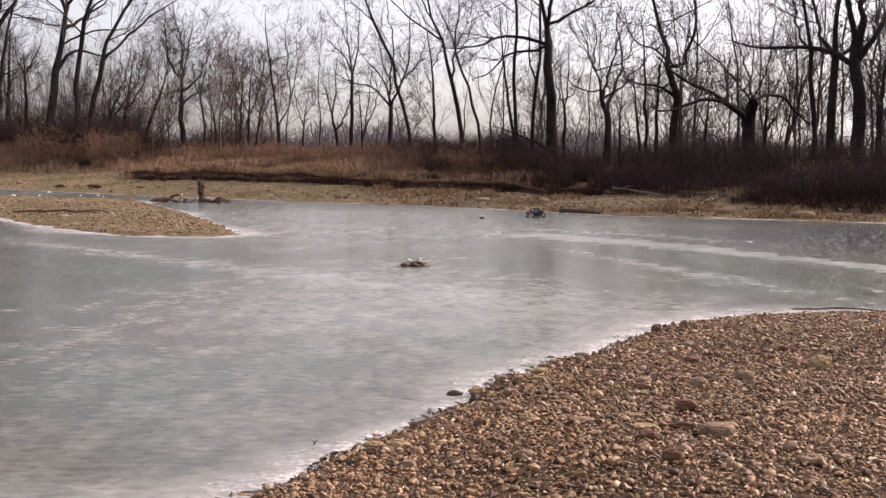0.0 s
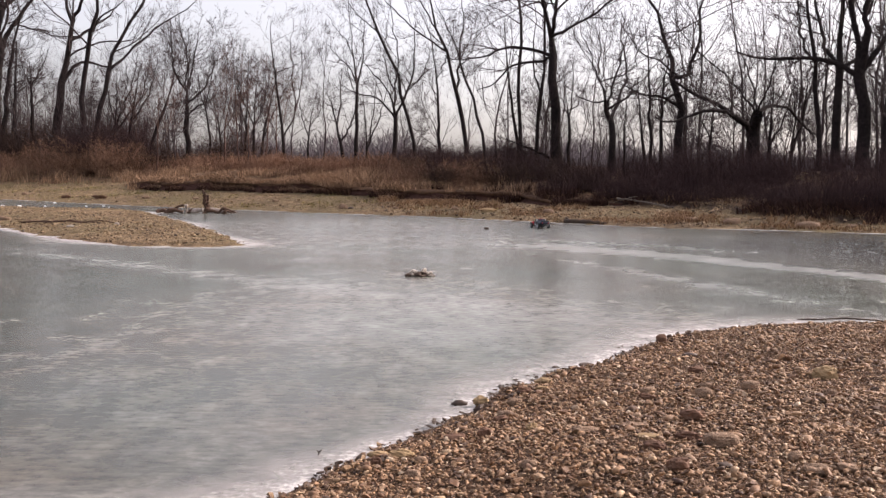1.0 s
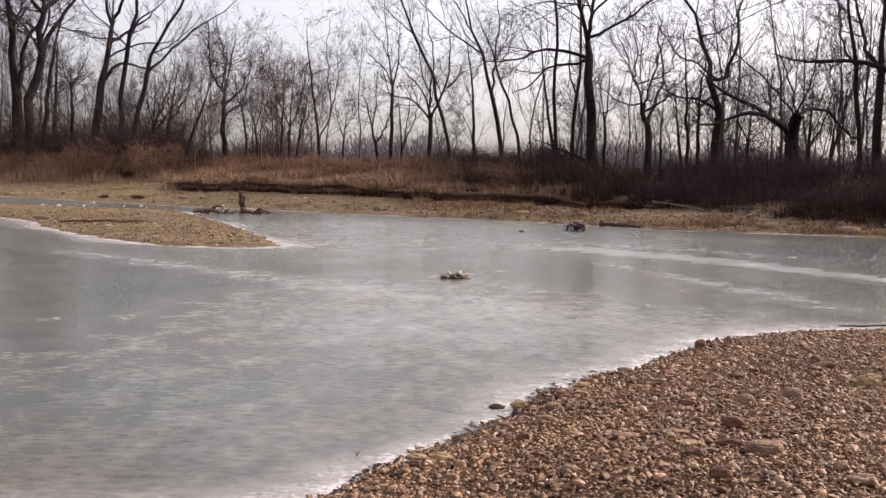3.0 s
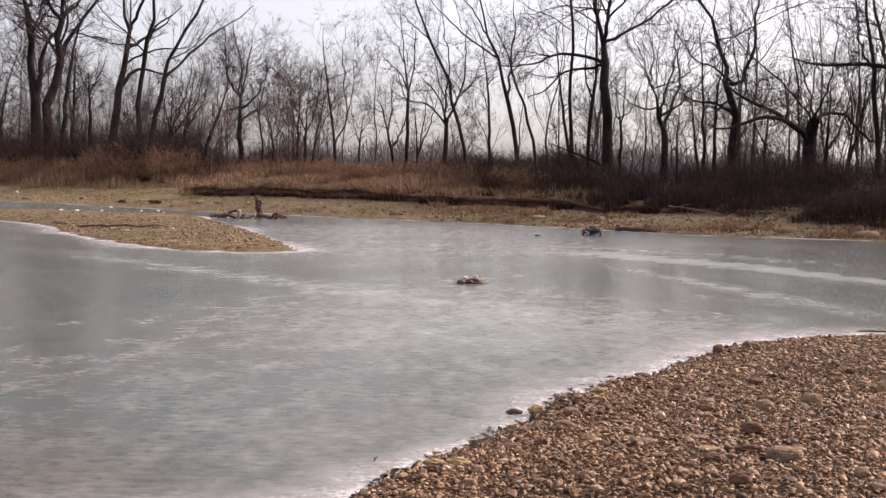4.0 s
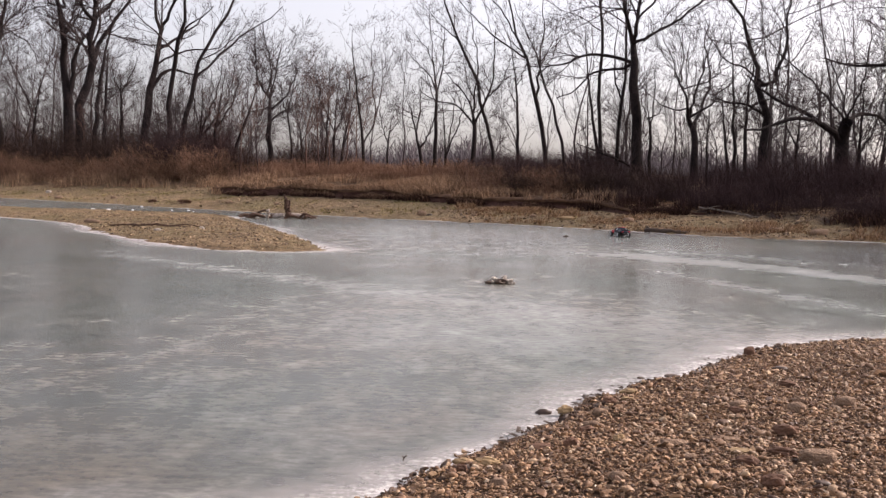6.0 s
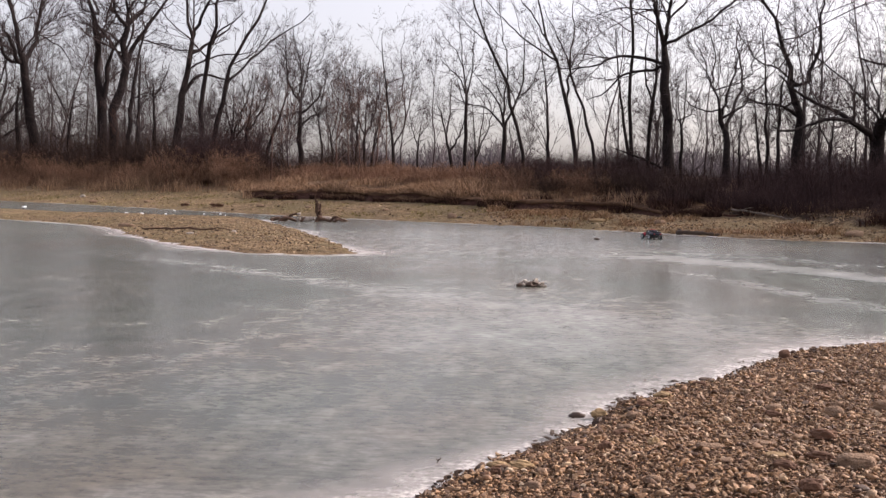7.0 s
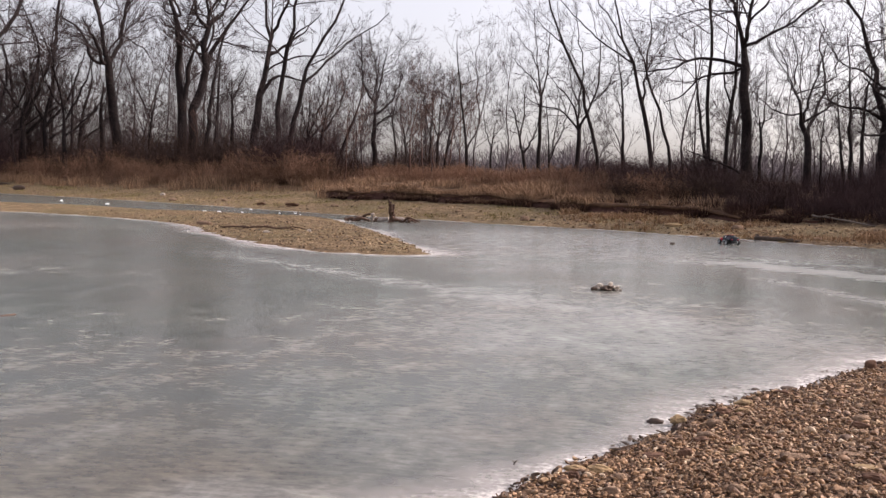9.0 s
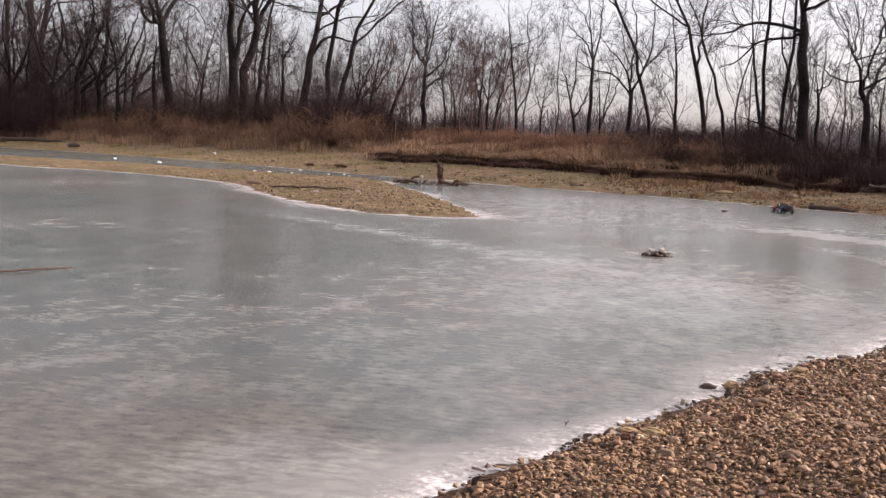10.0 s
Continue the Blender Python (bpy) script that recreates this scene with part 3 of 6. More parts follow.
def finish_tree(x, y, stems, shoots, twigs, mat_twig, label, group):
    root = base_at("tree", pose(x, y, float(ground_height(x, y)) - 0.05))
    off = np.array(root.matrix_world.translation)
    sp, sr = stems
    for i in range(len(sp)):
        v, f = tubes(sp[i:i + 1] - off, sr[i:i + 1], 8)
        part_np("limb" if i else "trunk", v, f, M_BARK, root)
    vs, fs, n = [], [], 0
    for p, r in shoots + twigs:
        v, f = tubes(p - off, r, 4 if p.shape[1] > 6 else 3) if p.shape[1] > 3 else ribbons(p - off, r, np.random.default_rng(len(p)))
        vs.append(v)
        fs.append(f + n)
        n += len(v)
    tagged(part_np("crown", np.vstack(vs), np.vstack(fs), mat_twig, root), kind="stuff")
    return tagged(root, label, "tree", group)


def bare_tree(x, y, r, trunk, limbs, den, spread, mat_twig=None, label="leafless dark-barked tree on the brush-covered river bank"):
    """A leafless tree. trunk and limbs: (across, height) in metres across the line of sight from the river; den: how full the crown is."""
    TREE_COUNT[0] += 1
    rng = np.random.default_rng(100 + TREE_COUNT[0])
    g = float(ground_height(x, y))
    a = math.atan2(x, y)
    right, away = np.array([math.cos(a), -math.sin(a), 0]), np.array([math.sin(a), math.cos(a), 0])

    def place(p, depth):
        return np.array([x, y, 0]) + right * p[0] + away * depth + np.array([0, 0, p[1]])
    pts = [place((trunk[0][0], g - 0.1), 0)] + [place(p, 0.15 * i * rng.normal()) for i, p in enumerate(trunk)]
    last = pts[-1] - pts[-2]
    top_len = (3.0 + 2.5 * rng.random()) * spread
    tall = trunk[-1][1] > 1.0 + 0.185 * math.hypot(x, y)
    if tall:
        pts.append(pts[-1] + last / np.linalg.norm(last) * top_len * 0.6 + np.array([0, 0, top_len * 0.4]))
    thick = 0.32 if tall else 0.16
    if any(abs(lb[0][1] - trunk[-1][1]) < 0.6 for lb in limbs):
        thick = 0.7
    stems = [stem(rng, pts, r * 1.05, r * thick, 14, 0.0035)]
    stems[0][1][0] *= 1.35
    for lb in limbs:
        depth = rng.normal() * 0.9
        q = [place(p, depth * i * 0.5) for i, p in enumerate(lb)]
        # the limb starts on the nearest stem, with that stem's thickness there
        near = [np.abs(st[0][:, 2] - q[0][2]) + 0.5 * np.linalg.norm(st[0] - q[0], axis=1) for st in stems]
        own = int(np.argmin([d.min() for d in near]))
        i = int(np.argmin(near[own]))
        q[0] = stems[own][0][i]
        # level limbs are slimmer than those that rise
        rise = q[2] - q[0] if len(q) > 2 else q[1] - q[0]
        rise = max(0.0, float(rise[2] / np.linalg.norm(rise)))
        rr = stems[own][1][i] * (0.45 if thick > 0.5 else 0.38 + 0.3 * rise if own == 0 else 0.45 + 0.3 * rise)
        if own == 0 and thick < 0.5:
            stems[0][1][i + 1:] *= 0.82
        end = q[-1] - q[-2]
        q.append(q[-1] + end / np.linalg.norm(end) * 0.8 * spread + np.array([0, 0, 0.3]))
        stems.append(stem(rng, q, rr, rr * 0.25, 14, 0.009))
    sp, sr = np.stack([s[0] for s in stems]), np.stack([s[1] for s in stems])
    c = max(0.2, den)
    # boughs off the stems, then branchlets, then twigs
    b1 = sprout(rng, sp[:1], sr[:1], max(3, int(11 * c)), 0.30, 0.85, 0.03, 0.40, 8, 0.15, 0.38)
    if len(sp) > 1:
        b1b = sprout(rng, sp[1:], sr[1:], max(3, int(8 * c)), 0.36, 0.8, 0.03, 0.45, 8, 0.15, 0.22)
        b1 = (np.vstack([b1[0], b1b[0]]), np.vstack([b1[1], b1b[1]]))
    b2 = sprout(rng, b1[0], b1[1], max(3, int(7 * c ** 0.5)), 0.48, 0.75, 0.05, 0.55, 6, 0.17)
    t0 = sprout(rng, sp, sr, max(3, int(6 * c)), 0.10, 0.9, 0.08, 0.2, 3, 0.15, 0.35)
    t1 = sprout(rng, b1[0], b1[1], 6, 0.42, 0.65, 0.06, 0.5, 3, 0.16, 0.2, 0.5)
    t2 = sprout(rng, b2[0], b2[1], 5, 0.65, 0.65, 0.05, 0.55, 3, 0.16, 0.2, 0.55)
    t3 = sprout(rng, t2[0], t2[1], 3, 0.7, 0.55, 0.04, 0.6, 2, 0.1, 0.2, 0.5)
    # the far trees are old and large, with stouter twigs
    stout = float(np.clip(math.hypot(x, y) / 52, 1.0, 1.8))
    for s in (t0, t1, t2, t3):
        np.clip(s[1] * stout, 0.0042 * stout, 0.012 * stout, out=s[1])
    return finish_tree(x, y, (sp, sr), [b1, b2], [t0, t1, t2, t3], mat_twig or M_TWIG, label, "trees on the far bank")


bare_tree(-27.5, 70.2, 0.33, [(-0.05, 4.11), (0.07, 5.57), (0.39, 7.65), (0.72, 9.53), (0.96, 11.40), (0.96, 12.23), (0.80, 13.67), (0.67, 15.31), (0.59, 16.75)], [[(1.00, 11.90), (1.49, 12.87), (2.10, 13.94), (2.43, 15.19), (3.05, 16.47)], [(0.88, 10.86), (2.03, 11.36), (2.85, 12.10), (3.76, 12.89)], [(0.56, 8.36), (1.21, 8.92), (2.03, 9.24), (3.27, 8.99)], [(0.88, 11.11), (-0.01, 10.95), (-1.03, 11.32), (-1.83, 11.58)], [(2.15, 14.14), (3.26, 14.53), (4.92, 14.78), (6.17, 14.96)]], 0.8, 1.0)
bare_tree(-25.2, 68.3, 0.21, [(0.00, 3.63), (0.23, 7.67), (0.49, 9.55), (1.06, 12.34), (1.93, 17.29)], [[(0.64, 11.19), (1.54, 12.07), (2.45, 12.62)]], 0.7, 1.0)
bare_tree(-23.9, 67.4, 0.21, [(0.00, 3.72), (0.93, 8.23), (1.47, 9.96), (2.86, 12.31), (3.77, 14.25)], [[(1.05, 8.32), (2.82, 10.17), (4.80, 11.82), (6.31, 12.81)]], 0.6, 1.0)
bare_tree(-22.1, 65.9, 0.16, [(0.00, 3.42), (0.22, 6.08), (0.18, 7.91)], [[(0.26, 4.05), (0.93, 6.48), (1.42, 8.33)], [(0.54, 4.05), (1.82, 6.50), (2.39, 8.92)], [(0.19, 4.61), (-0.30, 6.43), (-0.42, 7.52)]], 1.0, 0.8)
bare_tree(-20.8, 65.2, 0.16, [(0.00, 3.28), (0.17, 5.29), (0.67, 8.22)], [[(0.16, 4.57), (1.16, 6.41), (1.61, 8.26)], [(0.30, 4.94), (-0.06, 6.74), (-0.20, 8.36)]], 1.0, 0.8)
bare_tree(-18.9, 63.8, 0.15, [(0.00, 3.43), (0.72, 5.41), (1.19, 7.04), (1.46, 9.18)], [[(0.79, 5.59), (1.94, 5.99), (2.48, 6.36)], [(1.08, 6.68), (1.62, 7.58), (1.98, 8.85)]], 1.0, 0.8)
bare_tree(-16.3, 62.5, 0.19, [(-0.05, 3.06), (-0.07, 5.01), (-0.04, 6.48), (0.31, 7.96), (0.56, 9.26), (0.70, 10.23)], [[(-0.04, 6.16), (-0.59, 7.13), (-0.88, 8.25), (-0.96, 9.55)], [(-0.04, 6.65), (0.06, 7.95), (-0.17, 9.24), (-0.39, 10.05)], [(0.00, 5.83), (0.87, 6.50), (1.30, 7.32)], [(-0.07, 5.01), (0.58, 5.52), (1.16, 5.75)], [(0.35, 8.02), (1.03, 8.78), (1.39, 9.60)], [(-0.30, 7.29), (0.21, 7.79), (0.86, 7.96)]], 1.5, 1.0)
bare_tree(-12.1, 59.4, 0.09, [(0.00, 2.37), (0.13, 5.46), (0.22, 8.53)], [[(0.06, 4.04), (-0.39, 6.02), (-0.60, 7.44)]], 1.4, 0.8)
bare_tree(-11.4, 58.5, 0.10, [(0.00, 2.36), (0.02, 4.84), (0.30, 7.92)], [[(0.05, 3.99), (0.68, 5.96), (1.00, 7.66)], [(0.01, 4.27), (-0.62, 5.67), (-0.87, 6.77)]], 1.5, 0.8)
bare_tree(-10.9, 58.0, 0.10, [(0.00, 2.29), (0.34, 4.53), (0.93, 7.05)], [[(0.15, 3.55), (0.93, 5.38), (1.57, 6.50)]], 1.4, 0.8)
bare_tree(-8.3, 50.6, 0.09, [(-0.06, 2.39), (-0.19, 4.21), (-0.35, 5.50), (-0.57, 6.80), (-0.72, 8.10), (-0.68, 9.26)], [[(-0.00, 2.91), (0.39, 3.82), (0.53, 4.34), (0.49, 5.51), (0.48, 6.81), (0.29, 7.58), (0.40, 8.74)], [(0.48, 6.60), (0.94, 7.07), (1.33, 7.80)], [(0.44, 7.33), (0.11, 8.10), (-0.21, 8.74)], [(0.44, 7.58), (0.72, 8.37), (0.83, 9.01)]], 0.8, 1.0)
bare_tree(-6.9, 49.5, 0.06, [(-0.06, 2.05), (-0.04, 3.05), (0.06, 4.02), (0.30, 5.11)], [[(-0.04, 3.00), (-0.31, 3.90), (-0.43, 4.62)], [(0.01, 3.53), (0.48, 4.26), (0.70, 4.87)]], 1.2, 1.0)
bare_tree(-5.0, 47.8, 0.09, [(-0.06, 1.92), (-0.18, 2.86), (-0.41, 3.81), (-0.60, 4.62), (-0.83, 5.16)], [[(-0.38, 3.73), (-0.17, 4.62), (-0.15, 5.30)], [(-0.15, 2.81), (0.22, 3.41), (0.41, 3.90)], [(-0.55, 4.35), (-0.88, 4.70), (-1.20, 4.81)]], 1.2, 1.0)
bare_tree(-4.3, 47.0, 0.10, [(-0.06, 2.04), (-0.01, 4.43), (-0.08, 6.02), (-0.23, 7.34), (-0.38, 8.53), (-0.44, 9.58)], [[(-0.08, 5.75), (-0.46, 6.42), (-0.83, 6.68)], [(-0.17, 6.81), (-0.52, 7.47), (-0.90, 7.82)], [(-0.02, 5.49), (0.21, 6.55), (0.27, 7.47)], [(-0.29, 7.87), (-0.61, 8.53), (-0.70, 9.19)]], 1.0, 1.0)
bare_tree(-3.8, 46.7, 0.07, [(0.0, 2.07), (-0.11, 3.9), (-0.27, 5.45)], [[(0.05, 2.33), (0.25, 3.9), (0.38, 5.21)], [(0.07, 2.33), (0.57, 3.91), (0.83, 4.95)]], 0.8, 0.7)
bare_tree(-2.4, 45.8, 0.12, [(-0.06, 2.28), (-0.02, 3.44), (-0.11, 4.34), (-0.35, 5.03), (-0.82, 5.62), (-1.35, 6.27), (-1.71, 6.70)], [[(-0.05, 3.77), (0.22, 4.65), (0.59, 5.24), (0.76, 6.13), (0.82, 7.15)], [(-0.11, 4.39), (-0.02, 5.36), (0.04, 6.26), (-0.05, 7.16), (-0.21, 8.05)], [(-0.11, 3.95), (-0.68, 4.59), (-1.25, 4.85), (-1.72, 4.90)], [(0.57, 5.16), (1.05, 5.62), (1.34, 6.26)], [(-0.38, 5.06), (-0.50, 6.13), (-0.59, 7.16), (-0.47, 8.05)]], 1.2, 1.0)
bare_tree(-1.4, 45.1, 0.08, [(-0.06, 2.47), (-0.43, 3.78), (-0.77, 4.91), (-1.12, 6.18), (-1.48, 7.06), (-1.95, 7.95), (-2.34, 8.83), (-2.53, 9.84), (-2.62, 10.65)], [[(-1.90, 7.87), (-2.33, 8.08), (-2.77, 8.46)]], 0.7, 1.0)
bare_tree(-0.4, 44.3, 0.08, [(0.0, 2.39), (-0.2, 5.9), (-0.61, 7.95)], [[(-0.17, 5.26), (0.24, 6.25), (0.48, 7.23)]], 0.9, 0.8)
bare_tree(0.9, 43.3, 0.10, [(-0.06, 2.46), (-0.37, 4.15), (-0.63, 5.11), (-0.95, 6.31), (-1.38, 7.52), (-1.70, 8.49), (-1.94, 9.45), (-2.04, 10.29)], [[(-1.13, 6.75), (-1.97, 7.17), (-2.70, 7.78), (-3.44, 8.40), (-3.93, 8.97)], [(-1.50, 7.88), (-1.99, 8.44), (-2.43, 8.98), (-2.73, 9.59)], [(-0.60, 4.99), (-0.47, 6.07), (-0.38, 7.26), (-0.37, 8.46)]], 0.8, 1.0)
bare_tree(1.6, 42.6, 0.07, [(-0.06, 2.44), (-0.66, 4.69), (-1.02, 5.63), (-1.32, 6.70), (-1.64, 7.41), (-2.05, 8.08), (-2.29, 8.73)], [[(-1.02, 5.61), (-0.69, 6.45), (-0.47, 7.15)]], 0.7, 1.0)
bare_tree(2.9, 41.2, 0.08, [(0.0, 1.99), (-0.28, 3.84), (-0.51, 5.74), (-0.68, 7.5)], [], 0.7, 0.8)
bare_tree(3.0, 41.1, 0.08, [(0.0, 2.18), (-0.17, 4.59), (-0.14, 6.03), (-0.16, 8.38), (-0.18, 11.3)], [], 0.7, 0.8)
bare_tree(3.6, 40.5, 0.08, [(0.0, 1.78), (0.05, 4.54), (0.26, 5.78), (0.16, 7.83), (0.04, 10.71)], [[(0.04, 4.14), (-0.19, 5.6), (-0.16, 7.39)]], 0.7, 0.8)
bare_tree(4.4, 39.7, 0.20, [(-0.06, 1.92), (-0.14, 3.66), (-0.26, 4.74), (-0.32, 5.61), (-0.32, 6.30), (-0.44, 7.24), (-0.69, 8.00), (-0.89, 8.66), (-1.09, 9.42)], [[(-0.34, 6.44), (-0.31, 7.23), (-0.26, 7.88), (-0.13, 8.63), (-0.06, 9.37)], [(-0.30, 6.43), (0.15, 6.90), (0.50, 7.10), (1.12, 7.40), (1.68, 7.81), (2.18, 8.21), (2.71, 8.76)], [(-0.29, 7.34), (-0.03, 7.87), (0.38, 8.18), (0.74, 8.70), (0.96, 9.11)], [(-0.35, 6.00), (-0.99, 6.28), (-1.63, 6.47), (-2.17, 6.57), (-2.71, 6.55), (-3.14, 6.40), (-3.80, 6.40), (-4.58, 6.37)], [(-0.34, 5.50), (-0.87, 5.73), (-1.62, 5.64), (-2.04, 5.39), (-2.68, 4.78)], [(-0.66, 7.96), (-1.24, 8.02), (-1.88, 8.00), (-2.52, 7.81), (-2.99, 7.52)], [(-0.80, 8.48), (-1.36, 8.90), (-1.90, 9.14), (-2.54, 9.12)], [(1.08, 7.38), (1.59, 7.49), (1.99, 7.52)]], 1.1, 1.0)
bare_tree(4.1, 39.9, 0.07, [(0.0, 1.93), (-1.09, 2.41), (-2.09, 2.79)], [], 0.3, 0.5)
bare_tree(6.3, 37.9, 0.14, [(-0.06, 1.89), (-0.08, 3.02), (-0.13, 3.37), (-0.36, 3.85), (-0.47, 4.46), (-0.50, 4.98), (-0.44, 5.80), (-0.44, 6.82), (-0.38, 7.64)], [[(-0.09, 3.29), (0.08, 3.74), (0.20, 4.25), (0.27, 4.76), (0.37, 5.26), (0.32, 5.98), (0.22, 6.69), (0.17, 7.41)], [(-0.38, 3.91), (-0.82, 4.06), (-1.42, 4.34), (-1.93, 4.77)], [(-0.47, 4.57), (-0.74, 5.09), (-0.95, 5.82), (-1.31, 6.65)], [(0.27, 4.65), (0.57, 5.16), (0.75, 5.76), (1.00, 6.26)], [(-0.48, 4.77), (-0.67, 5.39), (-0.66, 6.22), (-0.82, 7.08)], [(0.13, 3.84), (0.45, 4.24), (0.64, 4.65), (1.11, 5.04)], [(0.09, 3.74), (-0.14, 4.46), (0.00, 5.17), (0.15, 5.58)], [(-0.50, 4.98), (-1.05, 5.61), (-1.42, 6.14)]], 1.0, 1.0)
bare_tree(6.6, 37.4, 0.05, [(0.0, 1.41), (-0.04, 3.07), (0.09, 4.65)], [], 1.2, 0.7)
bare_tree(7.2, 36.8, 0.07, [(0.0, 1.92), (-0.16, 3.37), (-0.31, 4.81)], [], 1.2, 0.7)
bare_tree(7.4, 36.5, 0.07, [(0.0, 1.73), (-0.12, 4.17), (-0.2, 5.51), (-0.33, 6.8)], [], 1.2, 0.8)
bare_tree(7.7, 36.2, 0.08, [(0.0, 1.73), (-0.02, 3.34), (0.05, 4.63), (0.3, 6.35)], [], 1.2, 0.8)
bare_tree(8.3, 35.7, 0.15, [(-0.06, 1.85), (-0.11, 3.38), (-0.17, 4.34), (-0.30, 5.01), (-0.47, 5.69), (-0.67, 6.27), (-0.86, 6.76), (-1.11, 7.35), (-1.39, 7.84), (-1.62, 8.44)], [[(-0.16, 4.43), (0.12, 4.81), (0.36, 5.46), (0.57, 6.40), (0.61, 7.34), (0.56, 8.19)], [(-0.24, 4.72), (-0.60, 5.12), (-0.97, 5.36), (-1.33, 5.43), (-1.67, 5.78)], [(-0.17, 4.03), (-0.76, 4.07), (-1.27, 4.10)], [(-0.66, 6.04), (-0.95, 6.21), (-1.26, 6.14)], [(-0.39, 5.30), (-0.27, 6.06), (-0.34, 6.83), (-0.31, 7.77)], [(-0.24, 4.88), (0.20, 5.09), (0.74, 4.60), (1.08, 4.49)], [(-0.15, 4.24), (0.31, 4.25), (0.98, 4.01)]], 1.0, 1.0)
bare_tree(10.2, 33.5, 0.27, [(0.0, 1.19), (-0.01, 2.68), (0.1, 3.28)], [[(0.03, 3.18), (0.27, 3.54), (0.67, 3.73), (1.25, 3.52), (1.92, 2.9)], [(-0.05, 2.9), (-0.31, 3.0), (-1.17, 3.63), (-2.39, 4.27)], [(-0.04, 3.18), (-0.67, 4.32), (-1.63, 5.22), (-2.34, 6.0)], [(0.08, 3.28), (-0.2, 4.68), (-0.65, 5.88)], [(-0.05, 2.72), (-0.51, 3.09), (-1.34, 3.29), (-2.36, 2.86)], [(0.38, 3.59), (0.98, 4.1), (1.12, 5.2)], [(0.2, 3.41), (0.53, 4.48), (0.66, 5.76)]], 0.9, 1.0)
bare_tree(11.8, 31.9, 0.08, [(0.0, 1.67), (-0.15, 4.01), (-0.44, 6.48), (-0.67, 8.77)], [[(-0.15, 4.52), (-0.56, 5.42), (-0.73, 6.49), (-0.87, 7.56)]], 1.2, 0.9)
bare_tree(12.2, 31.5, 0.15, [(0.0, 1.4), (0.02, 3.97), (0.05, 6.39), (0.05, 8.63)], [[(0.04, 4.48), (-0.41, 5.37), (-0.7, 6.43), (-0.93, 7.49)], [(0.02, 4.22), (0.58, 5.15), (0.78, 6.18), (0.94, 7.2)]], 1.2, 1.0)
bare_tree(12.8, 30.9, 0.22, [(0.0, 1.2), (-0.12, 4.31), (-0.5, 6.31), (-0.86, 8.55)], [[(-0.12, 4.25), (-0.04, 5.27), (-0.05, 6.63), (-0.06, 7.64)], [(-0.12, 4.25), (0.33, 5.25), (0.59, 5.75)], [(-0.25, 4.42), (-0.89, 4.74), (-1.81, 4.97), (-3.06, 4.98)]], 1.2, 1.1)
bare_tree(13.2, 30.4, 0.13, [(0.0, 1.39), (0.03, 3.18), (0.15, 4.69)], [], 1.2, 1)
bare_tree(13.8, 30.0, 0.19, [(0.0, 1.31), (-0.02, 3.66), (-0.18, 5.83)], [[(-0.04, 3.49), (-0.44, 4.51), (-0.63, 5.52)]], 1.2, 1)
bare_tree(-46.2, 84.3, 0.49, [(-0.05, 4.71), (-0.28, 6.49), (-0.56, 9.03), (-0.74, 11.31), (-1.11, 12.81), (-1.57, 15.31), (-2.13, 17.28), (-2.69, 19.24)], [[(-0.74, 11.31), (-0.15, 13.11), (0.24, 14.15), (0.63, 16.46), (0.89, 18.51), (0.85, 20.28)], [(-1.76, 16.20), (-2.03, 18.04), (-1.98, 19.30)], [(-0.97, 11.80), (-2.07, 11.90), (-2.40, 12.49), (-2.86, 13.97), (-3.79, 15.16), (-4.95, 15.84)], [(0.33, 14.16), (1.45, 13.81), (2.42, 13.26), (3.40, 11.51)], [(0.73, 16.87), (1.46, 18.04), (2.44, 19.03), (3.43, 19.57)], [(-0.74, 11.05), (-1.31, 11.79), (-1.78, 13.28), (-2.62, 14.49)]], 1.0, 1.0)
bare_tree(-48.6, 85.8, 0.34, [(0.00, 5.15), (-0.10, 7.77), (0.14, 10.30)], [], 0.4, 0.5)
bare_tree(-36.6, 77.2, 0.44, [(-0.05, 4.41), (0.04, 6.26), (-0.13, 8.56), (-0.26, 10.40), (-0.39, 12.23), (-0.47, 13.83), (-0.82, 15.19), (-1.12, 16.54), (-1.43, 18.57)], [[(-0.56, 14.29), (-0.20, 14.99), (-0.55, 16.12), (-0.90, 17.46)], [(-0.82, 14.87), (-1.35, 15.02), (-1.57, 15.92), (-1.69, 17.27)], [(-1.13, 14.94), (-1.79, 14.81), (-2.66, 14.72), (-3.32, 14.36), (-3.97, 13.87)], [(-0.09, 8.10), (0.45, 9.51), (0.54, 10.90), (0.95, 12.07), (1.53, 12.70)], [(-0.38, 13.38), (0.24, 12.72), (0.68, 12.19)]], 0.9, 1.0)
bare_tree(-34.9, 75.7, 0.41, [(-0.05, 4.34), (-0.00, 6.16), (0.13, 7.74), (0.57, 8.89), (0.84, 10.25), (0.88, 12.06), (1.06, 13.42), (1.15, 14.78), (0.93, 16.12), (0.80, 18.13)], [[(0.97, 13.65), (0.36, 14.29), (0.06, 14.94), (0.28, 16.08), (0.50, 17.21)], [(1.19, 14.87), (1.77, 15.72), (2.21, 16.65), (2.39, 18.01)], [(0.88, 11.07), (1.45, 11.86), (1.98, 12.48), (2.47, 13.27), (3.09, 14.44), (3.99, 15.49), (4.79, 16.58)], [(1.06, 13.51), (1.68, 14.36), (2.34, 15.07), (2.65, 16.67), (2.65, 17.80)]], 1.0, 1.0)
bare_tree(-33.1, 74.3, 0.24, [(0.00, 4.21), (0.28, 7.38), (1.06, 12.24), (2.09, 14.81)], [[(1.15, 12.29), (2.68, 12.15), (4.46, 11.56)], [(1.58, 13.64), (2.67, 13.92), (4.22, 13.56)]], 0.7, 0.9)
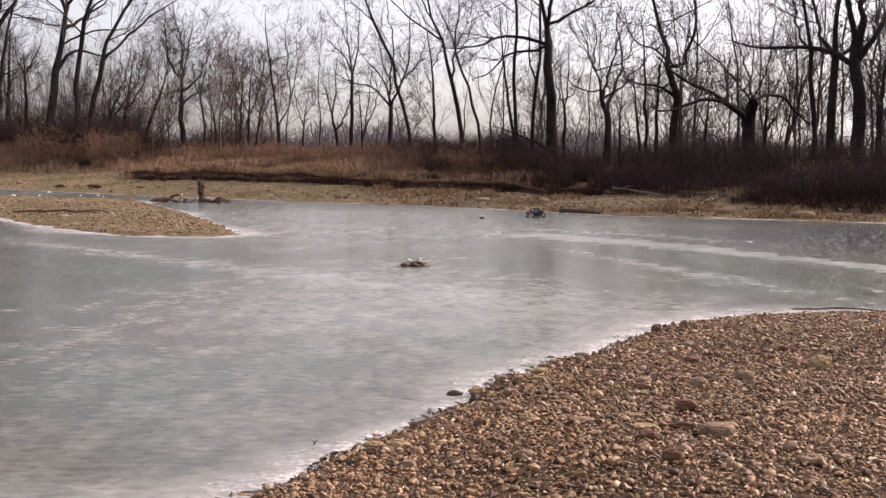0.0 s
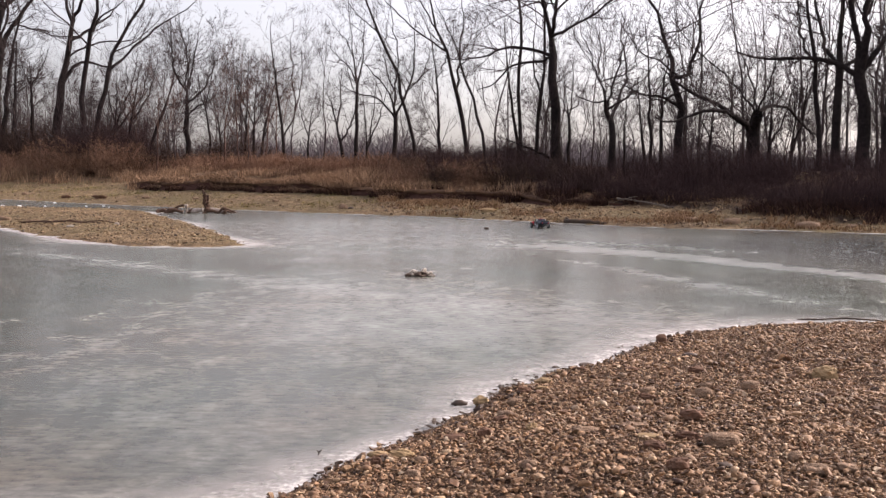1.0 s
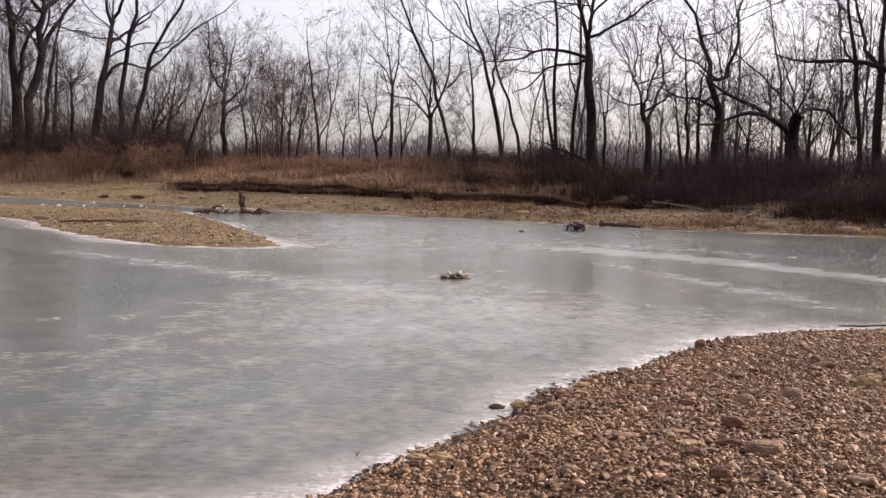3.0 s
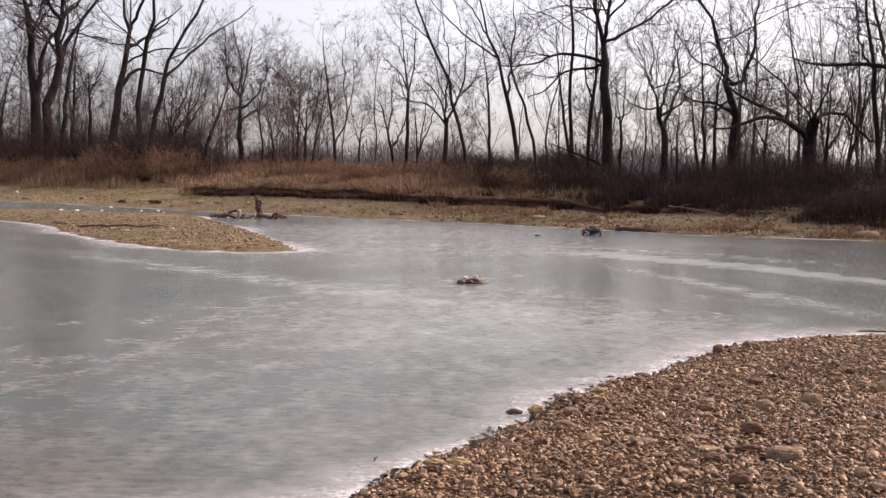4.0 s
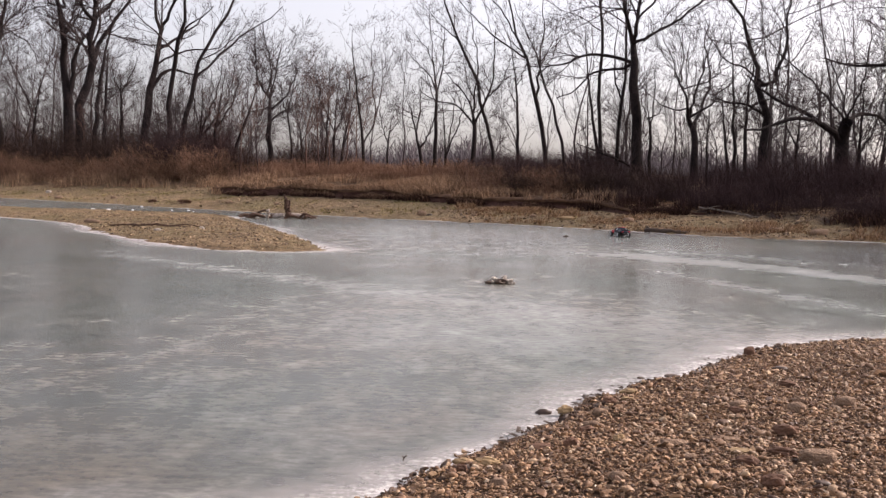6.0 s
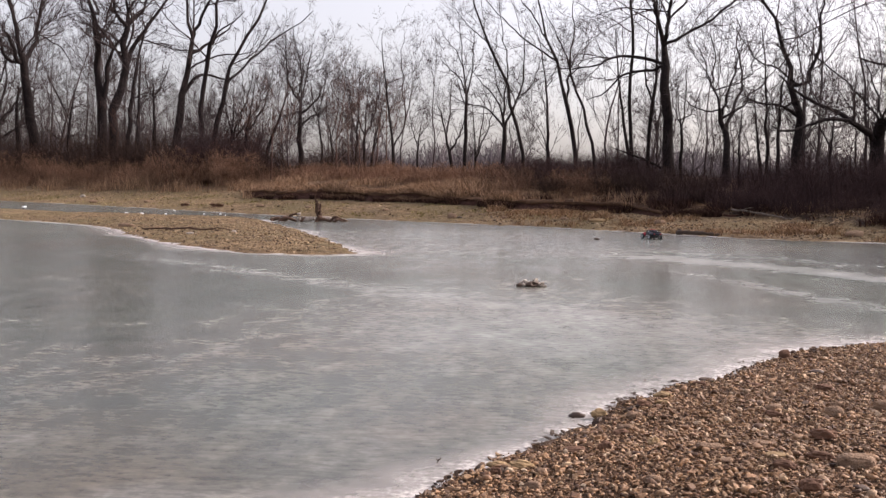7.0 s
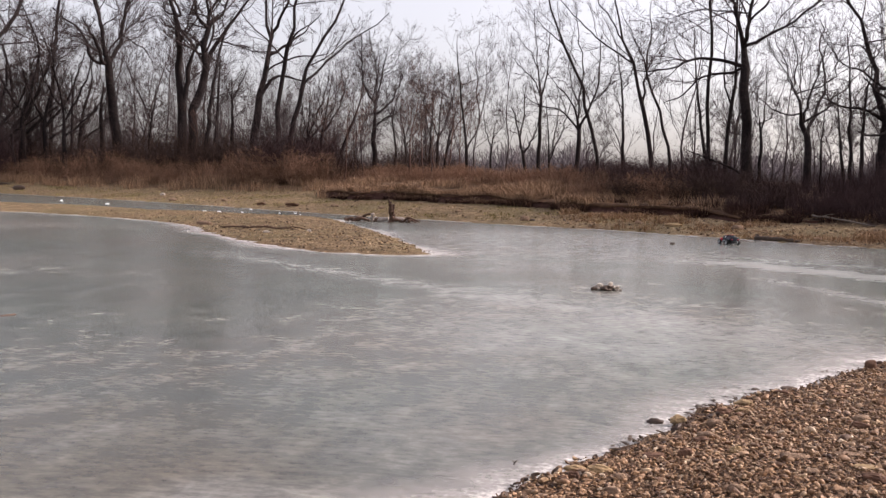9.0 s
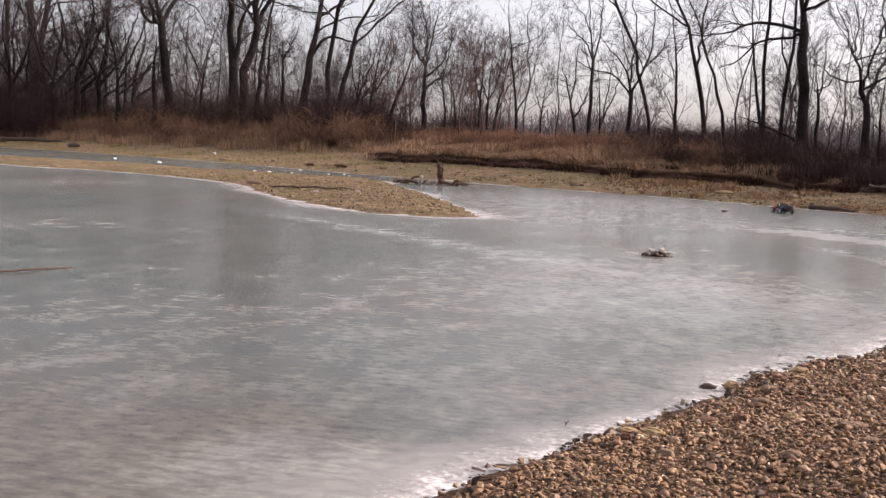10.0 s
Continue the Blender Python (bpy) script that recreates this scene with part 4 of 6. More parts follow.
bare_tree(-31.9, 73.4, 0.22, [(0.00, 3.96), (0.05, 7.30), (0.24, 11.01)], [], 1.2, 0.8)
bare_tree(-30.0, 72.0, 0.21, [(0.00, 3.92), (-0.03, 7.61), (-0.14, 9.30)], [[(-0.03, 7.39), (-0.54, 8.86), (-0.76, 9.71)], [(-0.03, 7.39), (0.71, 8.92), (1.04, 9.78)]], 1.2, 0.8)
bare_tree(-58.0, 92.5, 0.22, [(0.00, 6.15), (0.28, 13.68), (0.65, 19.09), (1.07, 26.43)], [], 0.8, 0.8)
bare_tree(-62.5, 95.6, 0.28, [(0.00, 6.54), (-0.22, 9.66), (-0.63, 12.40)], [], 0.1, 0.3)
bare_tree(-74.5, 104.0, 0.39, [(0.00, 6.83), (1.55, 16.64), (3.24, 18.92), (4.69, 21.86), (6.08, 25.26)], [], 0.8, 0.9)
bare_tree(-59.3, 93.4, 0.30, [(0.00, 6.02), (-0.79, 9.44), (-1.49, 13.40)], [], 0.9, 0.8)
bare_tree(-41.0, 80.2, 0.18, [(0.00, 4.20), (0.22, 6.88), (0.67, 9.32)], [[(0.22, 6.64), (-0.63, 8.30), (-1.20, 9.24)]], 1.2, 0.8)
bare_tree(-53.9, 89.5, 0.21, [(0.00, 5.56), (0.05, 8.60), (-0.11, 11.87)], [], 1.2, 0.8)
bare_tree(4.8, 39.4, 0.07, [(-0.06, 1.91), (-0.07, 3.21), (-0.12, 3.75), (-0.21, 4.39), (-0.27, 5.04)], [[(-0.10, 3.68), (0.23, 3.96), (0.43, 4.38)], [(-0.09, 3.38), (0.02, 4.17), (0.05, 4.82)], [(-0.11, 3.53), (-0.31, 4.18), (-0.45, 4.72)]], 0.8, 1.0)
bare_tree(-14.6, 61.4, 0.08, [(-0.06, 2.95), (-0.14, 4.24), (-0.32, 5.45), (0.02, 6.98), (0.19, 8.20), (0.11, 9.11)], [[(-0.29, 5.39), (-0.65, 6.36), (-0.87, 7.28)], [(-0.01, 6.67), (0.62, 7.90), (1.04, 8.76)]], 1.3, 1.0)
bare_tree(-13.7, 60.4, 0.08, [(-0.06, 2.78), (-0.14, 4.01), (-0.35, 5.06), (-0.43, 6.25), (-0.23, 7.45)], [[(-0.06, 3.72), (0.56, 4.77), (0.90, 5.82), (1.06, 7.17)], [(-0.14, 4.16), (0.20, 5.51), (0.26, 6.56)]], 1.3, 1.0)
bare_tree(11.5, 36.0, 0.09, [(0.0, 1.64), (0.07, 3.15), (0.13, 4.76)], [[(0.01, 2.55), (0.52, 3.35), (0.73, 4.14)]], 1.0, 0.6)
bare_tree(12.4, 36.4, 0.07, [(0.0, 1.65), (0.14, 3.18), (0.06, 4.4)], [[(0.05, 2.37), (0.43, 3.18), (0.49, 4.19)]], 1.0, 0.6)
bare_tree(10.1, 38.7, 0.07, [(0.0, 1.78), (0.06, 3.3), (0.23, 4.8)], [[(0.01, 2.65), (-0.37, 3.52), (-0.5, 4.38)]], 1.0, 0.6)
bare_tree(-74.5, 104.0, 0.57, [(0.00, 4.11), (-0.13, 11.01), (-0.45, 17.48), (-0.76, 25.79)], [], 0.8, 1)
bare_tree(-81.3, 109.0, 0.38, [(0.00, 4.16), (-0.64, 11.39), (-0.31, 18.27), (0.05, 27.10)], [], 0.8, 1)


def young_tree(seed, height, lean, mat):
    """A slender background tree, built once at the origin as one trunk and one crown."""
    rng = np.random.default_rng(seed)
    root = base_at("young_tree", pose(0, 0, 0))
    tip = np.array([lean * height, rng.normal() * 0.1 * height, height])
    p, r = stem(rng, [np.zeros(3) - [0, 0, 0.2], tip * 0.35 + rng.normal(size=3) * 0.15, tip * 0.7 + rng.normal(size=3) * 0.2, tip], 0.0062 * height + 0.012, 0.008, 10, 0.006)
    sp, sr = p[None], r[None]
    if seed % 2:
        q, r2 = stem(rng, [p[3], p[3] + [0.12 * height, 0.05, 0.2 * height], p[3] + [0.2 * height, 0, 0.55 * height]], r[3] * 0.7, 0.008, 10)
        sp, sr = np.stack([p, q]), np.stack([r, r2])
    b1 = sprout(rng, sp, sr, 14, 0.36, 0.65, 0.03, 0.5, 6, 0.12, 0.1)
    t1 = sprout(rng, b1[0], b1[1], 8, 0.55, 0.55, 0.06, 0.55, 4, 0.12)
    t2 = sprout(rng, t1[0], t1[1], 3, 0.85, 0.45, 0.08, 0.6, 2, 0.05)
    for s in (b1, t1, t2):
        np.clip(s[1], 0.0048, 0.016, out=s[1])
    for name, sets, sides in (("trunk", [(sp, sr)], 6), ("crown", [b1, t1, t2], 3)):
        vs, fs, n = [], [], 0
        for a, b in sets:
            v, f = tubes(a, b, sides) if name == "trunk" else ribbons(a, b, rng)
            vs.append(v)
            fs.append(f + n)
            n += len(v)
        tagged(part_np(name, np.vstack(vs), np.vstack(fs), mat, root), kind="stuff" if name == "crown" else "")
    return tagged(root, "slender leafless tree with fine grey twigs", "tree", "young trees behind the bank")


def unseen_shade_trees():
    """Unseen trees added along the bank past the open view, to shade the thicket."""
    r = np.random.default_rng(77)
    for i in range(10):
        x = 17 + 22 * (i + r.random()) / 10
        y = 20.5 + 0.12 * (x - 12) + r.uniform(1.5, 13)
        h = r.uniform(9, 13)
        g = float(ground_height(x, y))
        bare_tree(x, y, r.uniform(0.14, 0.3), [(0, g + 0.3), (r.normal() * 0.3, g + h * 0.35), (r.normal() * 0.6, g + h * 0.7), (r.normal(), g + h)],
                  [[(0, g + h * 0.35), (1.2, g + h * 0.5), (2.4, g + h * 0.75)], [(0, g + h * 0.4), (-1.3, g + h * 0.55), (-2.2, g + h * 0.85)]], 0.9, 1.0)


unseen_shade_trees()


def woods_to_the_left():
    """Close-set old trees where the channel bends out of sight."""
    r = np.random.default_rng(78)
    for i in range(20):
        az = -43 + 12.5 * (i + r.random()) / 20
        d = float(np.interp(az, [-43, -37, -30], [128, 116, 94])) + r.uniform(-4, 14)
        x, y = d * math.sin(radians(az)), d * math.cos(radians(az))
        h = r.uniform(13, 19)
        g = float(ground_height(x, y))
        bare_tree(x, y, r.uniform(0.2, 0.42), [(0, g + 0.3), (r.normal() * 0.4, g + h * 0.35), (r.normal() * 0.8, g + h * 0.7), (r.normal() * 1.2, g + h)],
                  [[(0, g + h * 0.3), (1.6, g + h * 0.5), (2.9, g + h * 0.75)], [(0, g + h * 0.35), (-1.6, g + h * 0.5), (-2.8, g + h * 0.8)], [(0, g + h * 0.25), (2.2, g + h * 0.35), (4.2, g + h * 0.45)]], 0.9, 1.0)


woods_to_the_left()


def scatter_copies(makers, spots, rng, scale=(0.8, 1.25)):
    used = [False] * len(makers)
    for x, y in spots:
        i = int(rng.integers(len(makers)))
        s = float(rng.uniform(*scale))
        z = float(ground_height(x, y)) - 0.03
        m = pose(x, y, z, 0, 0, float(rng.uniform(0, 360)))
        if used[i]:
            ob = copy_thing(makers[i], m)
        else:
            ob = makers[i]
            ob.matrix_world = m
            used[i] = True
        ob.scale = (s, s, s)
    for u, mk in zip(used, makers):
        if not u:
            for o in (*mk.children_recursive, mk):
                bpy.data.objects.remove(o)


def bank_line(az):
    """Distance of the tree line from the origin in the direction az (degrees right of north)."""
    return float(np.interp(az, [-40, -37, -30, -25, -21, -15, -10, -5, 0, 6, 12, 17, 24, 40], [127, 120, 92, 79, 67, 56, 52, 47, 44, 40, 37, 35, 33, 31]))


def spot(az, beyond):
    d = bank_line(az) + beyond
    return d * math.sin(radians(az)), d * math.cos(radians(az))


rng = np.random.default_rng(5)
# background trees, with haze in their twig colour
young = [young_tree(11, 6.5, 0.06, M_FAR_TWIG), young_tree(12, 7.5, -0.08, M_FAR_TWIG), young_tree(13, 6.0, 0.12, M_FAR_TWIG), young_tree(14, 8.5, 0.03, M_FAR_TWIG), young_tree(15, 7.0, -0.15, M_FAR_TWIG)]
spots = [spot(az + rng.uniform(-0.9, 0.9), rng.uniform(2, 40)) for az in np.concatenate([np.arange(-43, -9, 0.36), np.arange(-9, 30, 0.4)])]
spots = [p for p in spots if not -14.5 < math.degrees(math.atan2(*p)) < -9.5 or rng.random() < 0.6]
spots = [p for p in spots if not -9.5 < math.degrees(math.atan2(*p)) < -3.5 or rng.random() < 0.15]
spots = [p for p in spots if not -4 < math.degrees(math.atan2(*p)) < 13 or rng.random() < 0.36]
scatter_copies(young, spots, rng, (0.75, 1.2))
spots = [spot(az, rng.uniform(-4, 16)) for az in np.arange(-46, -32.5, 0.28)]
young = [young_tree(21, 8.0, 0.06, M_TWIG), young_tree(22, 9.5, -0.08, M_TWIG), young_tree(23, 7.0, 0.12, M_TWIG)]
scatter_copies(young, spots, rng, (0.9, 1.4))
spots = [spot(az, rng.uniform(4, 22)) for az in np.arange(-34, -17, 0.5)]
young = [young_tree(24, 6.5, 0.06, M_TWIG), young_tree(25, 7.5, -0.08, M_TWIG)]
scatter_copies(young, spots, rng, (0.7, 1.0))
spots = [spot(az, rng.uniform(3, 20)) for az in np.arange(-44, -24, 0.55)]
young = [young_tree(26, 7.0, 0.06, M_TWIG), young_tree(27, 7.5, -0.08, M_TWIG), young_tree(28, 7.2, 0.02, M_TWIG)]
scatter_copies(young, spots, rng, (1.5, 2.1))
young = [young_tree(33, 4.5, 0.1, M_TWIG), young_tree(34, 5.0, -0.12, M_TWIG), young_tree(36, 4.0, 0.04, M_TWIG)]
scatter_copies(young, [spot(az + rng.uniform(-0.4, 0.4), rng.uniform(-1, 10)) for az in np.arange(3.5, 27, 0.75)], rng, (0.45, 0.85))
# a red-twigged clump near the gap in the trees, and saplings at the thicket
red = [young_tree(31, 5.5, 0.05, M_RED_TWIG), young_tree(32, 6.0, -0.07, M_RED_TWIG)]
scatter_copies(red, [spot(az, rng.uniform(-1, 3)) for az in (-12.6, -11.8, -11.2, -10.4, -9.9, -24.5, -17.2, -16.4)], rng, (0.7, 1.0))


# ---- brush and grass ----
def shrub(seed, height, width, stems, mat, name="shrub"):
    """A leafless bush: many thin stems from one foot, with side twigs, as one mesh."""
    rng = np.random.default_rng(seed)
    a = rng.random(stems) * 2 * math.pi
    foot = np.c_[np.cos(a), np.sin(a), np.zeros(stems)] * (rng.random(stems)[:, None] ** 0.5) * width * 0.4
    d = np.c_[np.cos(a), np.sin(a), np.full(stems, 1.6)] * np.c_[rng.random(stems), rng.random(stems), np.ones(stems)]
    d /= np.linalg.norm(d, axis=1, keepdims=True)
    ln = height * (0.55 + 0.6 * rng.random(stems))
    pts = [foot]
    for _ in range(4):
        d = d + rng.normal(size=(stems, 3)) * 0.2
        d /= np.linalg.norm(d, axis=1, keepdims=True)
        pts.append(pts[-1] + d * (ln / 4)[:, None])
    p = np.stack(pts, 1)
    r = (0.006 + 0.006 * rng.random(stems))[:, None] * np.linspace(1, 0.5, 5)[None]
    s1 = sprout(rng, p, r, 6, 0.4, 0.8, 0.03, 0.8, 3, 0.2)
    s2 = sprout(rng, s1[0], s1[1], 3, 0.6, 0.7, 0.03, 0.8, 2, 0.2)
    s3 = sprout(rng, s2[0], s2[1], 2, 0.8, 0.6, 0.02, 0.8, 2, 0.2)
    vs, fs, n = [], [], 0
    for q, k in ((p, r), s1, s2, s3):
        v, f = ribbons(q, np.maximum(k, 0.0034), rng)
        vs.append(v)
        fs.append(f + n)
        n += len(v)
    ob = part_np(name, np.vstack(vs), np.vstack(fs), mat)
    return ob


def inland(az, b):
    """A spot b metres inside the bank's edge, in the direction az."""
    d = np.arange(18, 220, 0.5)
    x, y = d * math.sin(radians(az)), d * math.cos(radians(az))
    i = int(np.argmax(inside_distance(x, y, BANK) > b))
    return float(x[i]), float(y[i])


rng = np.random.default_rng(8)
dark = [tagged(shrub(40 + i, 1.5 + 0.15 * i, 1.9, 34, M_THICKET), "tangled dark brown leafless shrub on the bank", "shrub", "bank thicket") for i in range(4)]
spots = [inland(az + rng.uniform(-0.4, 0.4), b + rng.uniform(-0.6, 0.9)) for b, s in ((0.5, 0.9), (1.7, 0.9), (3.2, 0.9), (5.6, 1.0)) for az in np.arange({0.5: 8.0, 1.7: 6.0, 3.2: 2.0}.get(b, -5), 28, s)]
scatter_copies(dark, spots, rng, (0.2, 0.45))
dark = [tagged(shrub(50 + i, 1.5 + 0.2 * i, 1.8, 30, M_BRUSH), "brown leafless shrub among dry weeds", "shrub", "bank thicket") for i in range(3)]
spots = [inland(az + rng.uniform(-0.4, 0.4), b + rng.uniform(-0.8, 0.8)) for b, s in ((6.5, 1.0), (9.5, 1.4)) for az in np.arange(-40, -10, s)]
spots += [inland(az, 3.5) for az in (-19.8, -19.2, -18.6, -18.0, -17.3, -16.5, -39.5, -39, -38.3, -38, -37.5, -37, -36.6, -36.2, -41, -40.5)]
scatter_copies(dark, spots, rng, (0.7, 1.2))
mixed = [tagged(shrub(90 + i, 1.1 + 0.2 * i, 1.7, 34, M_BRUSH), "brown leafless shrub at the bank's edge", "shrub", "bank thicket") for i in range(2)]
scatter_copies([tagged(shrub(98, 2.2, 2.4, 60, M_THICKET), "tangled dark brown leafless shrub on the bank", "shrub", "bank thicket")], [inland(az, rng.uniform(2, 7)) for az in np.arange(14, 29, 1.6)], rng, (0.3, 0.6))
scatter_copies(mixed, [inland(az, rng.uniform(1.2, 4.5)) for az in np.arange(-2.0, 9, 0.5)], rng, (0.35, 0.75))
clump = [tagged(shrub(95 + i, 3.6 + 0.5 * i, 2.8, 110, M_THICKET), "tall tangled dark shrub among the weeds", "shrub", "bank thicket") for i in range(2)]
scatter_copies(clump, [inland(az, rng.uniform(4, 9)) for az in np.arange(-20.1, -16.9, 0.36)], rng, (0.55, 1.0))
haze = [tagged(shrub(86 + i, 1.7 + 0.3 * i, 2.0, 44, M_THICKET), "fine-twigged dark shrub below the trees", "shrub", "bank thicket") for i in range(3)]
scatter_copies(haze, [inland(az, rng.uniform(6, 12)) for az in np.arange(-2.5, 5, 0.3)], rng, (0.3, 0.6))
tall = [tagged(shrub(80 + i, 4.2 + 0.6 * i, 4.0, 90, M_THICKET), "tall dark thicket of leafless stems", "shrub", "dark thicket") for i in range(2)]
scatter_copies(tall, [spot(az + rng.uniform(-0.2, 0.2), rng.uniform(-9, 2)) for az in np.arange(-44, -34.6, 0.28)], rng, (0.8, 1.4))
low = [tagged(shrub(84, 2.6, 3.4, 70, M_BRUSH), "dark thicket of leafless stems under the trees", "shrub", "dark thicket")]
scatter_copies(low, [spot(az, rng.uniform(1, 8)) for az in np.arange(-35, -20, 0.55)], rng, (0.7, 1.3))
russet = [tagged(shrub(60 + i, 1.25 + 0.1 * i, 1.7, 46, M_RED_BRUSH, "weed_clump"), "russet dry weed clump on the bank", "weeds", "russet weeds") for i in range(3)]
spots = [inland(az + rng.uniform(-0.4, 0.4), b + rng.uniform(-0.5, 0.7)) for b, s in ((2.2, 0.9), (3.8, 0.9), (5.4, 1.0)) for az in np.arange(-40, -2, s)]
scatter_copies(russet, [p for p in spots if math.atan2(*p) < radians(-17)], rng, (0.6, 1.5))
russet = [tagged(shrub(65 + i, 1.3 + 0.1 * i, 1.9, 44, M_RED_BRUSH, "weed_clump"), "russet dry weed clump below the trees", "weeds", "russet weeds") for i in range(2)]
scatter_copies(russet, [inland(az + rng.uniform(-0.3, 0.3), rng.uniform(4.2, 7.5)) for az in np.arange(-17, -9.5, 0.33)], rng, (0.3, 0.64))
russet = [tagged(shrub(67 + i, 1.3 + 0.1 * i, 1.9, 44, M_RED_BRUSH, "weed_clump"), "low russet weed clump below the gap in the trees", "weeds", "russet weeds") for i in range(2)]
scatter_copies(russet, [inland(az + rng.uniform(-0.3, 0.3), rng.uniform(3.6, 7.0)) for az in np.arange(-9.5, -1.5, 0.33)], rng, (0.2, 0.42))
russet = [tagged(shrub(70 + i, 0.75 + 0.1 * i, 1.5, 40, M_RED_BRUSH, "weed_clump"), "low russet weed clump on the bank", "weeds", "russet weeds") for i in range(3)]
spots += [inland(az, rng.uniform(0.6, 3.2)) for az in np.arange(-3, 2.5, 0.42)]
spots = [p for p in spots if math.atan2(*p) >= radians(-17) and (p[0] > -2 or inside_distance(*p, BANK) > 2.7)]
scatter_copies(russet, spots, rng, (0.4, 0.9))


def blades(name, x, y, height, width, mat, rng, label, category, lean=0.35, inland=(0.0, 0.0)):
    """Many bent grass blades as one mesh."""
    n = len(x)
    z = ground_height(x + inland[0], y + inland[1]) - 0.02
    a = rng.random(n) * 2 * math.pi
    f = np.c_[np.cos(a), np.sin(a), np.zeros(n)]
    h = height * (0.35 + 0.75 * rng.random(n)) * (1 + 0.55 * value_noise(x * 0.3, y * 0.3, 31) + 0.45 * value_noise(x * 0.9, y * 0.9, 32))
    bend = rng.normal(size=(n, 2)) * lean
    root = np.c_[x, y, z]
    mid = root + np.c_[bend * (h * 0.35)[:, None], h * 0.6]
    tip = root + np.c_[bend * h[:, None], h]
    w = (width * (0.6 + 0.8 * rng.random(n)))[:, None]
    v = np.stack([root - f * w, root + f * w, mid + f * w * 0.7, mid - f * w * 0.7, tip], 1).reshape(-1, 3)
    i = np.arange(n)[:, None] * 5
    tri = np.concatenate([i + [0, 1, 2], i + [0, 2, 3], i + [3, 2, 4]]).reshape(-1, 3)
    return tagged(part_np(name, v, tri, mat, None, "", False), label, category, kind="stuff")


def in_band(rng, n, az0, az1, b0, b1, line, clump=0.0, wavy=0.0):
    """n random spots between b0 and b1 metres inland of a shore or bank line, thicker in clumps."""
    d = np.r_[0, np.cumsum(np.hypot(*np.diff(line, axis=0).T))]
    xs, ys, got = [], [], 0
    while got < n:
        s = rng.uniform(0, d[-1], n * 4)
        i = np.clip(np.searchsorted(d, s) - 1, 0, len(line) - 2)
        t = line[i + 1] - line[i]
        p = line[i] + t * ((s - d[i]) / (d[i + 1] - d[i]))[:, None]
        nrm = np.c_[t[:, 1], -t[:, 0]] / np.hypot(t[:, 0], t[:, 1])[:, None]
        p = p - nrm * (wavy * value_noise(p[:, 0] * 0.5, p[:, 1] * 0.5, 8))[:, None]
        p = p + nrm * rng.uniform(b0, b1, n * 4)[:, None]
        x, y = p[:, 0], p[:, 1]
        az = np.degrees(np.arctan2(x, y))
        ok = (az > az0) & (az < az1) & (y > 5)
        if clump:
            ok &= value_noise(x * 0.9, y * 0.9, 21) + 0.6 * value_noise(x * 2.7, y * 2.7, 22) > clump * rng.random(len(x)) * 2 - 0.2
        xs.append(x[ok])
        ys.append(y[ok])
        got += int(ok.sum())
    return np.concatenate(xs)[:n], np.concatenate(ys)[:n]


rng = np.random.default_rng(9)
x, y = in_band(rng, 22000, -17.8, 5, 0.1, 4.0, BANK_FOOT, 0.4)
blades("bank_grass", x, y, 0.38, 0.012, M_GRASS, rng, "tall dry tan grass along the bank's edge", "grass")
x, y = in_band(rng, 16000, -17.4, 2, -0.12, 0.8, BANK_FOOT, 0.15, 0.5)
blades("bank_grass", x, y, 0.26, 0.010, M_GRASS, rng, "matted dry grass hanging over the cut bank", "grass", 0.8, (0.4, 0.65))
# dark blades that deepen the shade on the soil face
x, y = in_band(rng, 15000, -17.2, 9, -0.32, 0.02, BANK_FOOT, 0.1, 0.5)
blades("bank_roots", x, y, 0.2, 0.010, M_ROOT, rng, "matted roots and dead stems darkened for the shade under the cut bank", "weeds", 0.7)
x, y = in_band(rng, 6000, -17.2, 1, -0.3, 0.0, BANK_FOOT, 0.4, 0.5)
blades("bank_grass", x, y, 0.26, 0.009, M_RED_BRUSH, rng, "russet dead grass against the cut bank", "grass", 0.6)
x, y = in_band(rng, 11000, -40, -17.3, -0.6, 3.0, BANK_FOOT, 0.5)
blades("bank_grass", x, y, 0.7, 0.014, M_GRASS, rng, "tall dry tan grass below the weeds", "grass")
x, y = in_band(rng, 8000, -40, -17, 1.5, 6.5, BANK_FOOT, 0.4)
blades("weed_stems", x, y, 0.9, 0.008, M_RED_BRUSH, rng, "dense russet stems of last year's weeds", "weeds", 0.4)
x, y = in_band(rng, 4000, -9.5, 3, 2.8, 7, BANK_FOOT, 0.4)
blades("weed_stems", x, y, 0.4, 0.008, M_RED_BRUSH, rng, "low russet stems of last year's weeds", "weeds", 0.4)
x, y = in_band(rng, 5000, -17, -9.5, 2.6, 7, BANK_FOOT, 0.4)
blades("weed_stems", x, y, 0.62, 0.008, M_RED_BRUSH, rng, "dense russet stems of last year's weeds", "weeds", 0.4)
x, y = in_band(rng, 9000, 3, 26, 0.3, 6, BANK_FOOT, 0.3)
blades("thicket_stems", x, y, 0.6, 0.006, M_THICKET, rng, "dark dead stems below the thicket", "weeds", 0.3)
x, y = in_band(rng, 9000, -4, 28, 1.5, 9, BANK_FOOT, 0.5)
blades("thicket_stems", x, y, 0.85, 0.0035, M_THICKET, rng, "tall thin leafless whips in the thicket", "weeds", 0.5)
x, y = in_band(rng, 20000, -38, 3, 0.3, 13, FAR_SHORE, 0.9)
blades("short_grass", x, y, 0.07, 0.02, M_TUFT, rng, "short olive grass on the gravel flat", "grass", 0.6)
x, y = in_band(rng, 13000, -4, 24, 0.15, 6.5, FAR_SHORE, 0.6)
blades("short_grass", x, y, 0.12, 0.009, M_RED_GRASS, rng, "orange-brown dry grass at the water's edge", "grass", 0.7)
